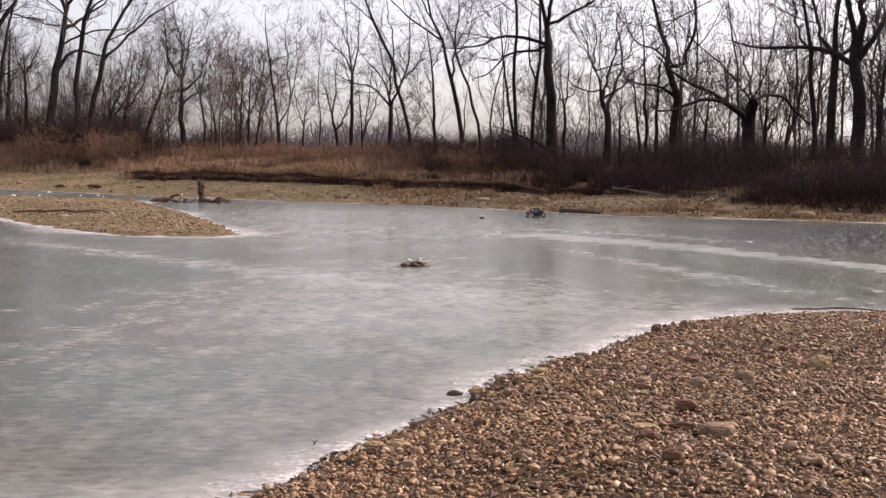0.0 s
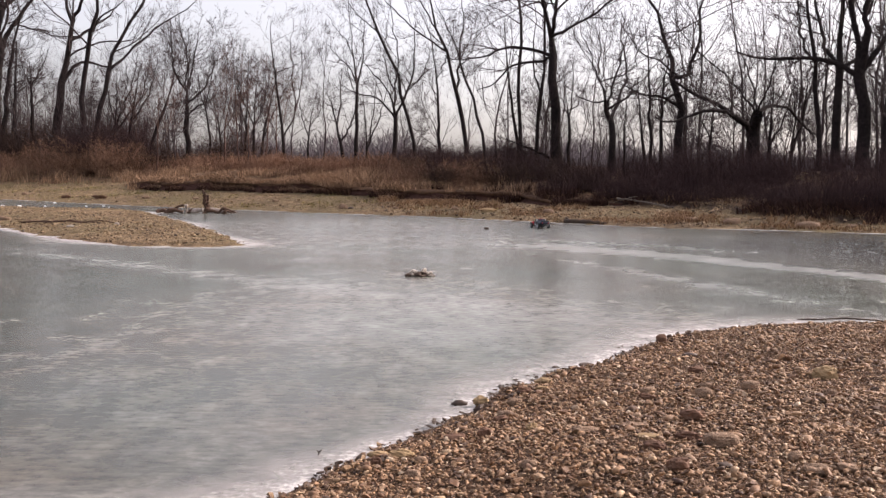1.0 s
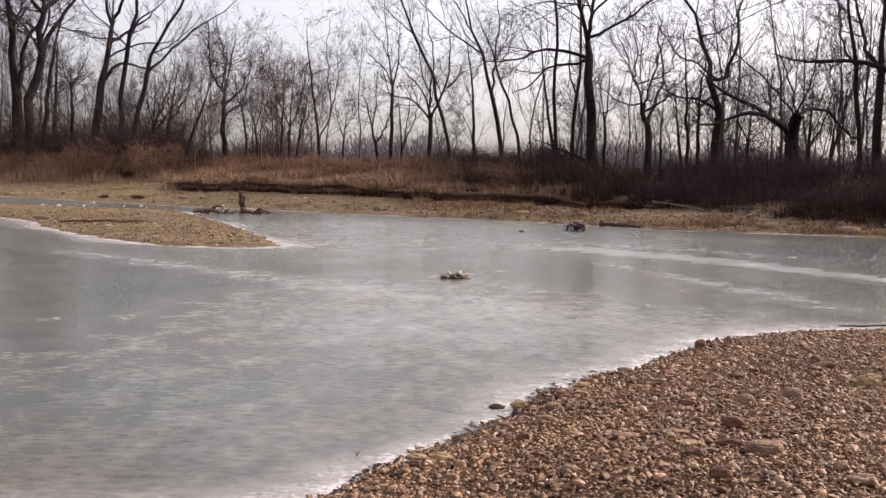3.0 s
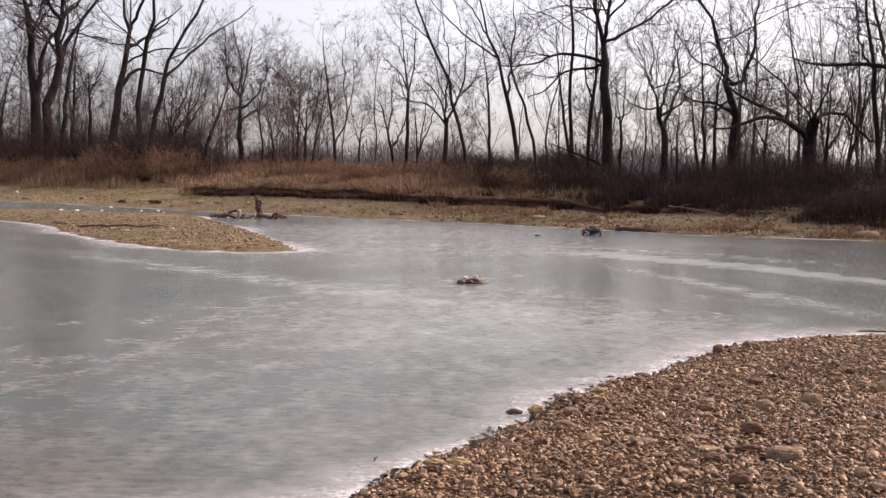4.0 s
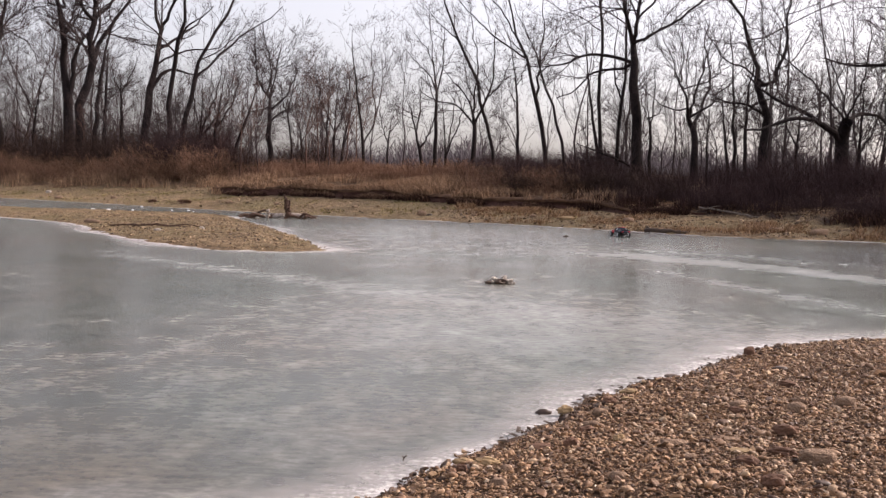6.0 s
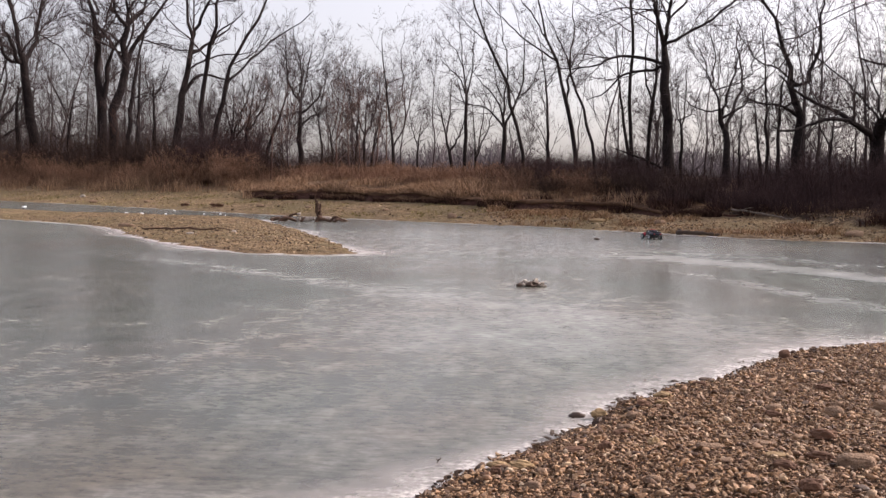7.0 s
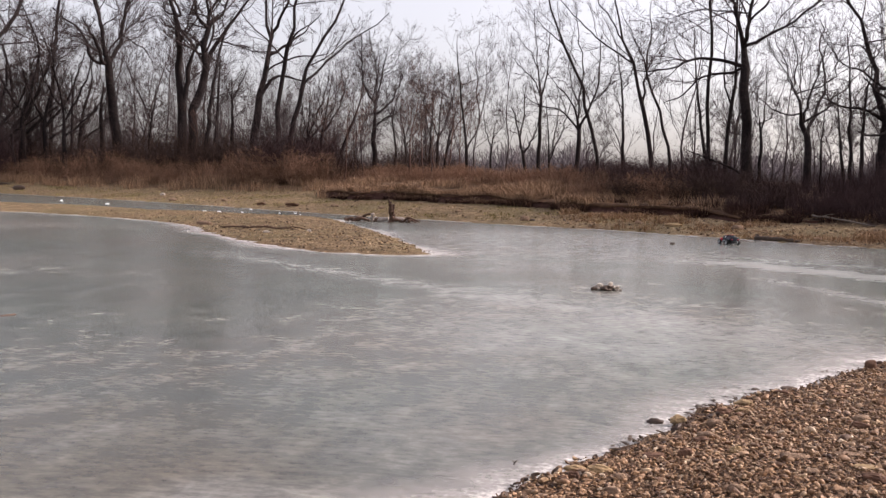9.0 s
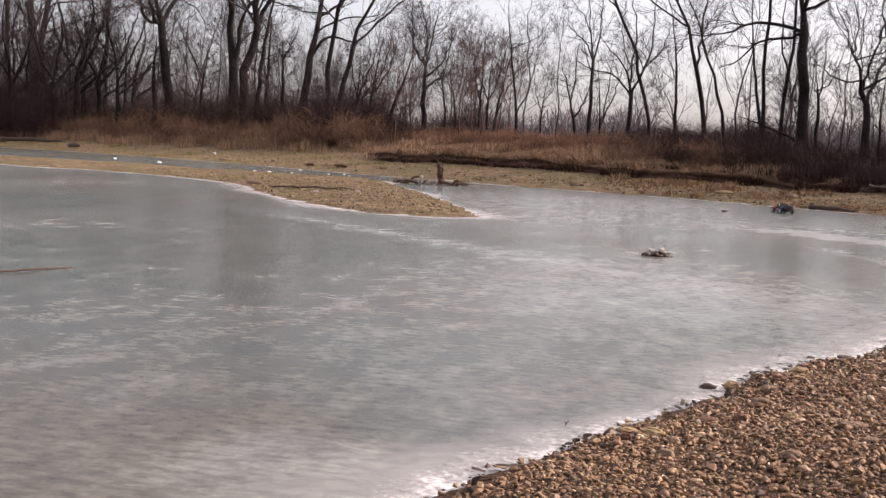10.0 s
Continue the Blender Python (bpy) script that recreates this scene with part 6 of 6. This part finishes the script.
rock(-0.10, 3.02, (0.054, 0.039, 0.034), M_TAN_ROCK, "rounded tan stone on the gravel", 320, -24, 0.3, 0.35, 0.2, crisp=False)
rock(0.31, 3.53, (0.042, 0.030, 0.036), M_YELLOW_ROCK, "small ochre stone on the gravel", 321, 18, 0.3, 0.15, 0.2, crisp=True)
rock(0.46, 4.64, (0.083, 0.049, 0.032), M_YELLOW_ROCK, "flat ochre stone by the edge of the ice", 322, -11, 0.3, 0.15, 0.2, crisp=True)
rock(0.26, 3.02, (0.051, 0.036, 0.030), M_TAN_ROCK, "rounded tan stone on the gravel", 323, -10, 0.3, 0.35, 0.2, crisp=False)
rock(-0.08, 3.19, (0.046, 0.033, 0.032), M_TAN_ROCK, "tan stone by the ochre slabs", 324, 15, 0.3, 0.35, 0.2, crisp=False)
rock(0.06, 4.25, (0.066, 0.039, 0.029), M_DARK_ROCK, "dark stone frozen in at the edge of the ice", 325, 1, 0.3, 0.20, 0.2, crisp=False)
rock(-0.23, 3.22, (0.039, 0.028, 0.032), M_BROWN_ROCK, "brown stone by the edge of the ice", 326, -3, 0.3, 0.40, 0.2, crisp=True)
rock(0.51, 3.24, (0.047, 0.034, 0.021), M_TAN_ROCK, "flat tan stone on the gravel", 327, 9, 0.3, 0.35, 0.2, crisp=False)
rock(0.89, 4.73, (0.075, 0.044, 0.024), M_BROWN_ROCK, "brown flat stone on the gravel", 328, -23, 0.3, 0.40, 0.2, crisp=True)
rock(0.73, 5.14, (0.074, 0.044, 0.023), M_DARK_ROCK, "dark stone at the edge of the ice", 329, 6, 0.3, 0.20, 0.2, crisp=False)
rock(0.88, 5.22, (0.044, 0.032, 0.017), M_DARK_ROCK, "dark stone at the edge of the ice", 330, -8, 0.3, 0.20, 0.2, crisp=False)
rock(0.67, 4.93, (0.065, 0.039, 0.025), M_BROWN_ROCK, "dark red flat stone by the edge of the ice", 331, -20, 0.3, 0.40, 0.2, crisp=True)
for i, (x, y, h) in enumerate(((-0.45, 3.45, 0.018), (0.42, 5.12, 0.014))):
    log_at("twig", x, y, 0.0, 70 * i, [([(0, 0, 0), (0.004, 0, h * 0.6), (0.012, 0, h)], 0.003, 0.002), ([(0.003, 0, h * 0.5), (-0.003, 0.002, h * 0.8), (-0.005, 0.003, h)], 0.002, 0.0015)], M_DARK_LOG, "tiny dark twig standing out of the ice", "twig")


# ---- the toy truck on the ice ----
def plain(name, colour, rough, metal=0.0, spec=0.5):
    m, t, b = material(name, rough, spec)
    n = noise_node(t, 60, 4)
    put(t, mix(t, 0.3, colour, ramp(t, n, [(0.3, tuple(c * 0.7 for c in colour)), (0.7, tuple(min(1, c * 1.2) for c in colour))])), b.inputs["Base Color"])
    b.inputs["Metallic"].default_value = metal
    return m


M_RED = plain("red_shell_paint", (0.50, 0.025, 0.035), 0.25)
M_NAVY = plain("black_blue_shell_paint", (0.016, 0.017, 0.03), 0.25)
M_GLASS = plain("smoked_window_film", (0.012, 0.012, 0.016), 0.1)
M_WHITE = plain("white_decal", (0.72, 0.72, 0.72), 0.4)
M_RUBBER = plain("black_rubber", (0.018, 0.018, 0.018), 0.85)
M_CHROME = plain("satin_chrome", (0.62, 0.62, 0.64), 0.3, 1.0)
M_PLASTIC = plain("black_plastic", (0.02, 0.02, 0.022), 0.5)
M_FLAG = plain("red_flag_film", (0.75, 0.03, 0.03), 0.5)


def loft(sections):
    """A closed shell through cross-sections (x, half width at the sill, half width at the top, sill height, top height)."""
    bm = bmesh.new()
    rings = []
    for x, w0, w1, z0, z1 in sections:
        m = z0 + (z1 - z0) * 0.55
        rings.append([bm.verts.new(p) for p in ((x, -w0 * 0.94, z0), (x, -w0, z0 + (m - z0) * 0.3), (x, -w0, m), (x, -w1 * 1.02, z1 - (z1 - m) * 0.12), (x, -w1 * 0.9, z1), (x, 0, z1 + 0.004),
                                                (x, w1 * 0.9, z1), (x, w1 * 1.02, z1 - (z1 - m) * 0.12), (x, w0, m), (x, w0, z0 + (m - z0) * 0.3), (x, w0 * 0.94, z0))])
    for a, b in zip(rings, rings[1:]):
        for i in range(11):
            bm.faces.new((a[i], a[(i + 1) % 11], b[(i + 1) % 11], b[i]))
    bm.faces.new(rings[0])
    bm.faces.new(rings[-1][::-1])
    bmesh.ops.recalc_face_normals(bm, faces=bm.faces)
    return bm


def slab(corners, depth):
    """A thin panel from its corners, thickened along its normal."""
    bm = bmesh.new()
    f = bm.faces.new([bm.verts.new(c) for c in corners])
    f.normal_update()
    n = f.normal.copy()
    g = bmesh.ops.extrude_face_region(bm, geom=[f])
    for v in (v for v in g["geom"] if isinstance(v, bmesh.types.BMVert)):
        v.co += n * depth
    bmesh.ops.recalc_face_normals(bm, faces=bm.faces)
    return bm


def lathe(profile, steps=24):
    """A ring about the y axis from (radius, y) points."""
    bm = bmesh.new()
    rings = [[bm.verts.new((r * math.cos(a), y, r * math.sin(a))) for a in np.arange(steps) * 2 * math.pi / steps] for r, y in profile]
    for a, b in zip(rings, rings[1:] + rings[:1]):
        for i in range(steps):
            bm.faces.new((a[i], a[(i + 1) % steps], b[(i + 1) % steps], b[i]))
    bmesh.ops.recalc_face_normals(bm, faces=bm.faces)
    return bm


def toy_truck(x, y, heading):
    root = base_at("toy_truck", pose(x, y, 0.0, 0, 0, heading))
    body = part("body", loft([(0.235, 0.085, 0.06, 0.085, 0.112), (0.20, 0.118, 0.095, 0.078, 0.128), (0.16, 0.125, 0.10, 0.095, 0.134), (0.11, 0.122, 0.10, 0.095, 0.138),
                              (0.085, 0.115, 0.10, 0.06, 0.14), (0.07, 0.112, 0.10, 0.055, 0.142)]), M_RED, root, "glossy red front shell")
    for s in (-1, 1):
        part("headlight", slab([(0.237, s * 0.03, 0.10), (0.232, s * 0.07, 0.10), (0.225, s * 0.07, 0.115), (0.232, s * 0.03, 0.114)], 0.003), M_WHITE, body)
        part("decal", slab([(0.055, s * 0.1165, 0.075), (-0.06, s * 0.1165, 0.068), (-0.065, s * 0.1165, 0.084), (0.04, s * 0.1165, 0.086)], 0.001 * s), M_WHITE, body, "white slanting side stripe")
    cab = part("cab", loft([(0.07, 0.112, 0.10, 0.055, 0.142), (0.02, 0.112, 0.085, 0.052, 0.186), (-0.05, 0.112, 0.085, 0.052, 0.192), (-0.085, 0.114, 0.082, 0.055, 0.183)]), M_NAVY, root, "black cab shell")
    part("windscreen", slab([(0.073, -0.085, 0.146), (0.073, 0.085, 0.146), (0.026, 0.075, 0.186), (0.026, -0.075, 0.186)], 0.002), M_GLASS, cab)
    part("roof", slab([(0.015, -0.07, 0.196), (0.015, 0.07, 0.196), (-0.07, 0.07, 0.196), (-0.07, -0.07, 0.196)], 0.004), M_RED, cab, "red roof panel")
    for s in (-1, 1):
        part("side_window", slab([(0.05, s * 0.105, 0.145), (-0.03, s * 0.105, 0.145), (-0.03, s * 0.092, 0.18), (0.018, s * 0.092, 0.18)], 0.003), M_GLASS, cab)
        part("race_plate", slab([(-0.045, s * 0.106, 0.145), (-0.085, s * 0.106, 0.145), (-0.085, s * 0.096, 0.176), (-0.045, s * 0.096, 0.176)], 0.003), M_WHITE, cab, "white plate with dark bars")
    bed = part("bed", loft([(-0.085, 0.114, 0.08, 0.055, 0.175), (-0.13, 0.118, 0.095, 0.09, 0.155), (-0.20, 0.12, 0.10, 0.095, 0.146), (-0.25, 0.112, 0.10, 0.09, 0.142), (-0.27, 0.10, 0.09, 0.095, 0.135)]), M_NAVY, root, "black rear shell")
    part("tail_spoiler", slab([(-0.245, -0.1, 0.146), (-0.245, 0.1, 0.146), (-0.278, 0.1, 0.156), (-0.278, -0.1, 0.156)], 0.005), M_PLASTIC, bed)
    for s in (-1, 1):
        part("tail_light", slab([(-0.272, s * 0.05, 0.105), (-0.272, s * 0.085, 0.105), (-0.271, s * 0.085, 0.122), (-0.271, s * 0.05, 0.122)], 0.003), M_RED, bed)
    part("chassis", loft([(0.22, 0.04, 0.04, 0.035, 0.06), (0.0, 0.075, 0.07, 0.032, 0.06), (-0.22, 0.045, 0.04, 0.035, 0.06)]), M_PLASTIC, root)
    wood("front_bumper", [([(0.27, -0.075, 0.085), (0.285, 0, 0.09), (0.27, 0.075, 0.085)], 0.008, 0.008), ([(0.21, 0.03, 0.06), (0.25, 0.03, 0.065), (0.28, 0.03, 0.10)], 0.006, 0.006), ([(0.21, -0.03, 0.06), (0.25, -0.03, 0.065), (0.28, -0.03, 0.10)], 0.006, 0.006)], M_PLASTIC, root)
    wood("rear_bumper", [([(-0.275, -0.09, 0.075), (-0.29, 0, 0.075), (-0.275, 0.09, 0.075)], 0.007, 0.007), ([(-0.22, 0, 0.06), (-0.26, 0, 0.065), (-0.29, 0, 0.075)], 0.007, 0.007)], M_PLASTIC, root)
    antenna = wood("antenna", [([(0.10, 0.06, 0.13), (0.11, 0.06, 0.20), (0.06, 0.055, 0.27)], 0.0022, 0.0016)], M_PLASTIC, root)
    part("flag", slab([(0.06, 0.055, 0.27), (0.045, 0.055, 0.272), (0.052, 0.055, 0.252)], 0.002), M_FLAG, antenna, "small red pennant")
    tyre_mesh = hub_mesh = None
    for wx in (0.165, -0.165):
        for s in (-1, 1):
            tyre = part("tyre", lathe([(0.038, -0.02), (0.047, -0.024), (0.053, -0.02), (0.055, -0.008), (0.055, 0.008), (0.053, 0.02), (0.047, 0.024), (0.038, 0.02)]), M_RUBBER, root)
            tyre.matrix_basis = pose(wx, s * 0.122, 0.055)
            bm = lathe([(0.038, -0.02), (0.038, 0.02), (0.03, 0.018), (0.03, -0.018)])
            for k in range(6):
                a = k * math.pi / 3
                g = bmesh.ops.create_cube(bm, size=1, matrix=Matrix.Rotation(a, 4, "Y") @ Matrix.Translation((0.017, s * 0.012, 0)) @ Matrix.Diagonal((0.032, 0.006, 0.009, 1)))
            part("rim", bm, M_CHROME, tyre, "bright spoked rim")
            wood("suspension_arm", [([(wx, s * 0.03, 0.055), (wx, s * 0.07, 0.052), (wx, s * 0.105, 0.055)], 0.007, 0.005)], M_PLASTIC, root)
    return tagged(root, "red and black toy short-course truck standing on the ice", "toy truck")


toy_truck(1.97, 21.28, 110)


# ---- loose gravel, the pieces last ----
rng = np.random.default_rng(20)
x, y = on_land(rng, 190000, -1.0, 4.4, 2.2, 7.3, NEAR_LAND, 0.05)
near = rng.random(len(x)) < np.clip((3.3 / np.hypot(x, y)) ** 1.8, 0, 1)
x, y = x[near], y[near]
x, y = x[:44000], y[:44000]
wide = np.clip(np.hypot(x, y) / 3.4, 0.95, 1.35)
pebble_field("fine_gravel", x, y, (0.008 + 0.012 * rng.random(len(x)) ** 1.5) * wide, 1, M_PEBBLE, "fine brown river gravel", 21, ground, 0.2, 0.006, 8)
x, y = on_land(rng, 17000, -0.9, 4.2, 2.3, 7.2, NEAR_LAND, 0.06)
size = 0.011 + 0.026 * rng.random(len(x)) ** 3.5
x2, y2 = on_land(rng, 30000, -0.9, 2.4, 2.3, 4.2, NEAR_LAND, 0.06)
x2, y2 = x2[:9000], y2[:9000]
pebble_field("pebbles", x2[:1500], y2[:1500], 0.012 + 0.013 * rng.random(1500), 1, M_PEBBLE, "rounded tan and brown river pebbles", 28, ground, 0.1, 0.008)
pebble_field("pebbles", x2[1500:], y2[1500:], 0.010 + 0.017 * rng.random(len(x2) - 1500) ** 2, 1, M_PEBBLE, "angular tan and brown river stones", 29, ground, 0.15, 0.008, 10)
half = len(x) * 28 // 100
pebble_field("pebbles", x[:half], y[:half], size[:half], 1, M_PEBBLE, "rounded tan and brown river pebbles", 22, ground, 0.2, 0.008)
pebble_field("pebbles", x[half:], y[half:], size[half:] * 1.1, 1, M_PEBBLE, "angular tan and brown river stones", 27, ground, 0.2, 0.008, 13)
x, y = on_land(rng, 8000, -2.2, 6.5, -3.5, 2.3, NEAR_LAND, 0.0)
pebble_field("pebbles", x[:6500], y[:6500], 0.018 + 0.045 * rng.random(len(x[:6500])) ** 2, 1, M_PEBBLE, "rounded tan and brown river pebbles", 26, ground, 0.3)
shapes = [part("stone", lump(rng, (1, 0.72, 0.5), 2, 0.28, 0, 0.25 * (i % 2)), M_STONE, ground) for i in range(8)]
x, y = on_land(rng, 900, -0.7, 2.6, 2.5, 5.8, NEAR_LAND, 0.08)
z = ground_height(x, y)
for i in range(290):
    src = shapes[i % 8]
    ob = src if i < 8 else new("stone", src.data)
    ob.parent = ground
    s = 0.022 + 0.03 * rng.random() ** 2
    ob.matrix_basis = pose(x[i], y[i], z[i] + 0.12 * s, rng.normal() * 8, rng.normal() * 8, rng.uniform(0, 360)) @ Matrix.Diagonal((s, s * rng.uniform(0.8, 1.1), s, 1))
# stones along the waterline, half frozen in
x, y = on_land(rng, 34000, -1.0, 3.6, 2.3, 7.2, NEAR_LAND, -0.10)
d = inside_distance(x, y, NEAR_LAND)
ok = (d < 0.16) & (rng.random(len(d)) < np.interp(d, [-0.1, -0.02, 0.03, 0.09, 0.16], [0.03, 0.12, 0.9, 1.0, 0.3]))
pebble_field("edge_pebbles", x[ok], y[ok], 0.010 + 0.03 * rng.random(int(ok.sum())) ** 2.5, 1, M_WET_PEBBLE, "wet pebbles along the ice's edge", 23, ground, 0.3, 0.004, 11)
x, y = in_band(rng, 3500, -5, 24, 0.0, 6, FAR_SHORE)
pebble_field("flat_gravel", x, y, 0.03 + 0.10 * rng.random(3500) ** 3, 1, M_FAR_STONE, "stony litter of the far shore", 31, ground, 0.3, 0.0, 9)
# the spit and the far flat
x, y = on_land(rng, 30000, -16, -2.8, 14, 33, SPIT, 0.0)
ok = rng.random(len(x)) < np.interp(y, [14, 20, 33], [1.0, 0.8, 0.3])
pebble_field("spit_gravel", x[ok][:13000], y[ok][:13000], 0.022 + 0.05 * rng.random(13000)[:len(x[ok])] ** 3, 1, M_FAR_STONE, "coarse tan gravel of the spit", 24, ground, 0.3, 0.0, 9)
x, y = in_band(rng, 8000, -38, 24, 0.1, 12, FAR_SHORE)
pebble_field("flat_gravel", x, y, 0.04 + 0.11 * rng.random(8000) ** 3, 1, M_FAR_STONE, "scattered tan stones of the far flat", 25, ground, 0.35, 0.0, 9)


def shore_litter():
    """Dark leaf scraps and bits of stick washed up along the ice's edge, as one mesh."""
    rng = np.random.default_rng(40)
    d = np.r_[0, np.cumsum(np.hypot(*np.diff(NEAR_SHORE, axis=0).T))]
    s = rng.uniform(d[-1] * 0.05, d[-1] * 0.6, 900)
    p = np.c_[np.interp(s, d, NEAR_SHORE[:, 0]), np.interp(s, d, NEAR_SHORE[:, 1])]
    p += rng.normal(size=p.shape) * 0.035
    p = p[(p[:, 1] > 2.2) & (value_noise(p[:, 0] * 3, p[:, 1] * 3, 50) > -0.15)]
    n = len(p)
    a = rng.random(n) * math.pi * 2
    ln, w = rng.uniform(0.006, 0.03, n), rng.uniform(0.003, 0.009, n)
    z = np.maximum(ground_height(p[:, 0], p[:, 1]), 0.004) + 0.004
    f, g = np.c_[np.cos(a), np.sin(a), rng.normal(size=n) * 0.12] * ln[:, None], np.c_[-np.sin(a), np.cos(a), rng.normal(size=n) * 0.15] * w[:, None]
    c = np.c_[p, z + np.abs(f[:, 2]) + np.abs(g[:, 2])]
    up = np.array([0, 0, 0.004])
    v = np.stack([c - f - g, c + f - g, c + f + g, c - f + g, c + up], 1).reshape(-1, 3)
    i = np.arange(n)[:, None] * 5
    tri = np.concatenate([i + q for q in ([0, 1, 4], [1, 2, 4], [2, 3, 4], [3, 0, 4], [1, 0, 2], [2, 0, 3])])
    return tagged(part_np("leaf_litter", v, tri, M_DARK_LOG, None, "", False), "dark leaf scraps along the edge of the ice", "litter", kind="stuff")


shore_litter()
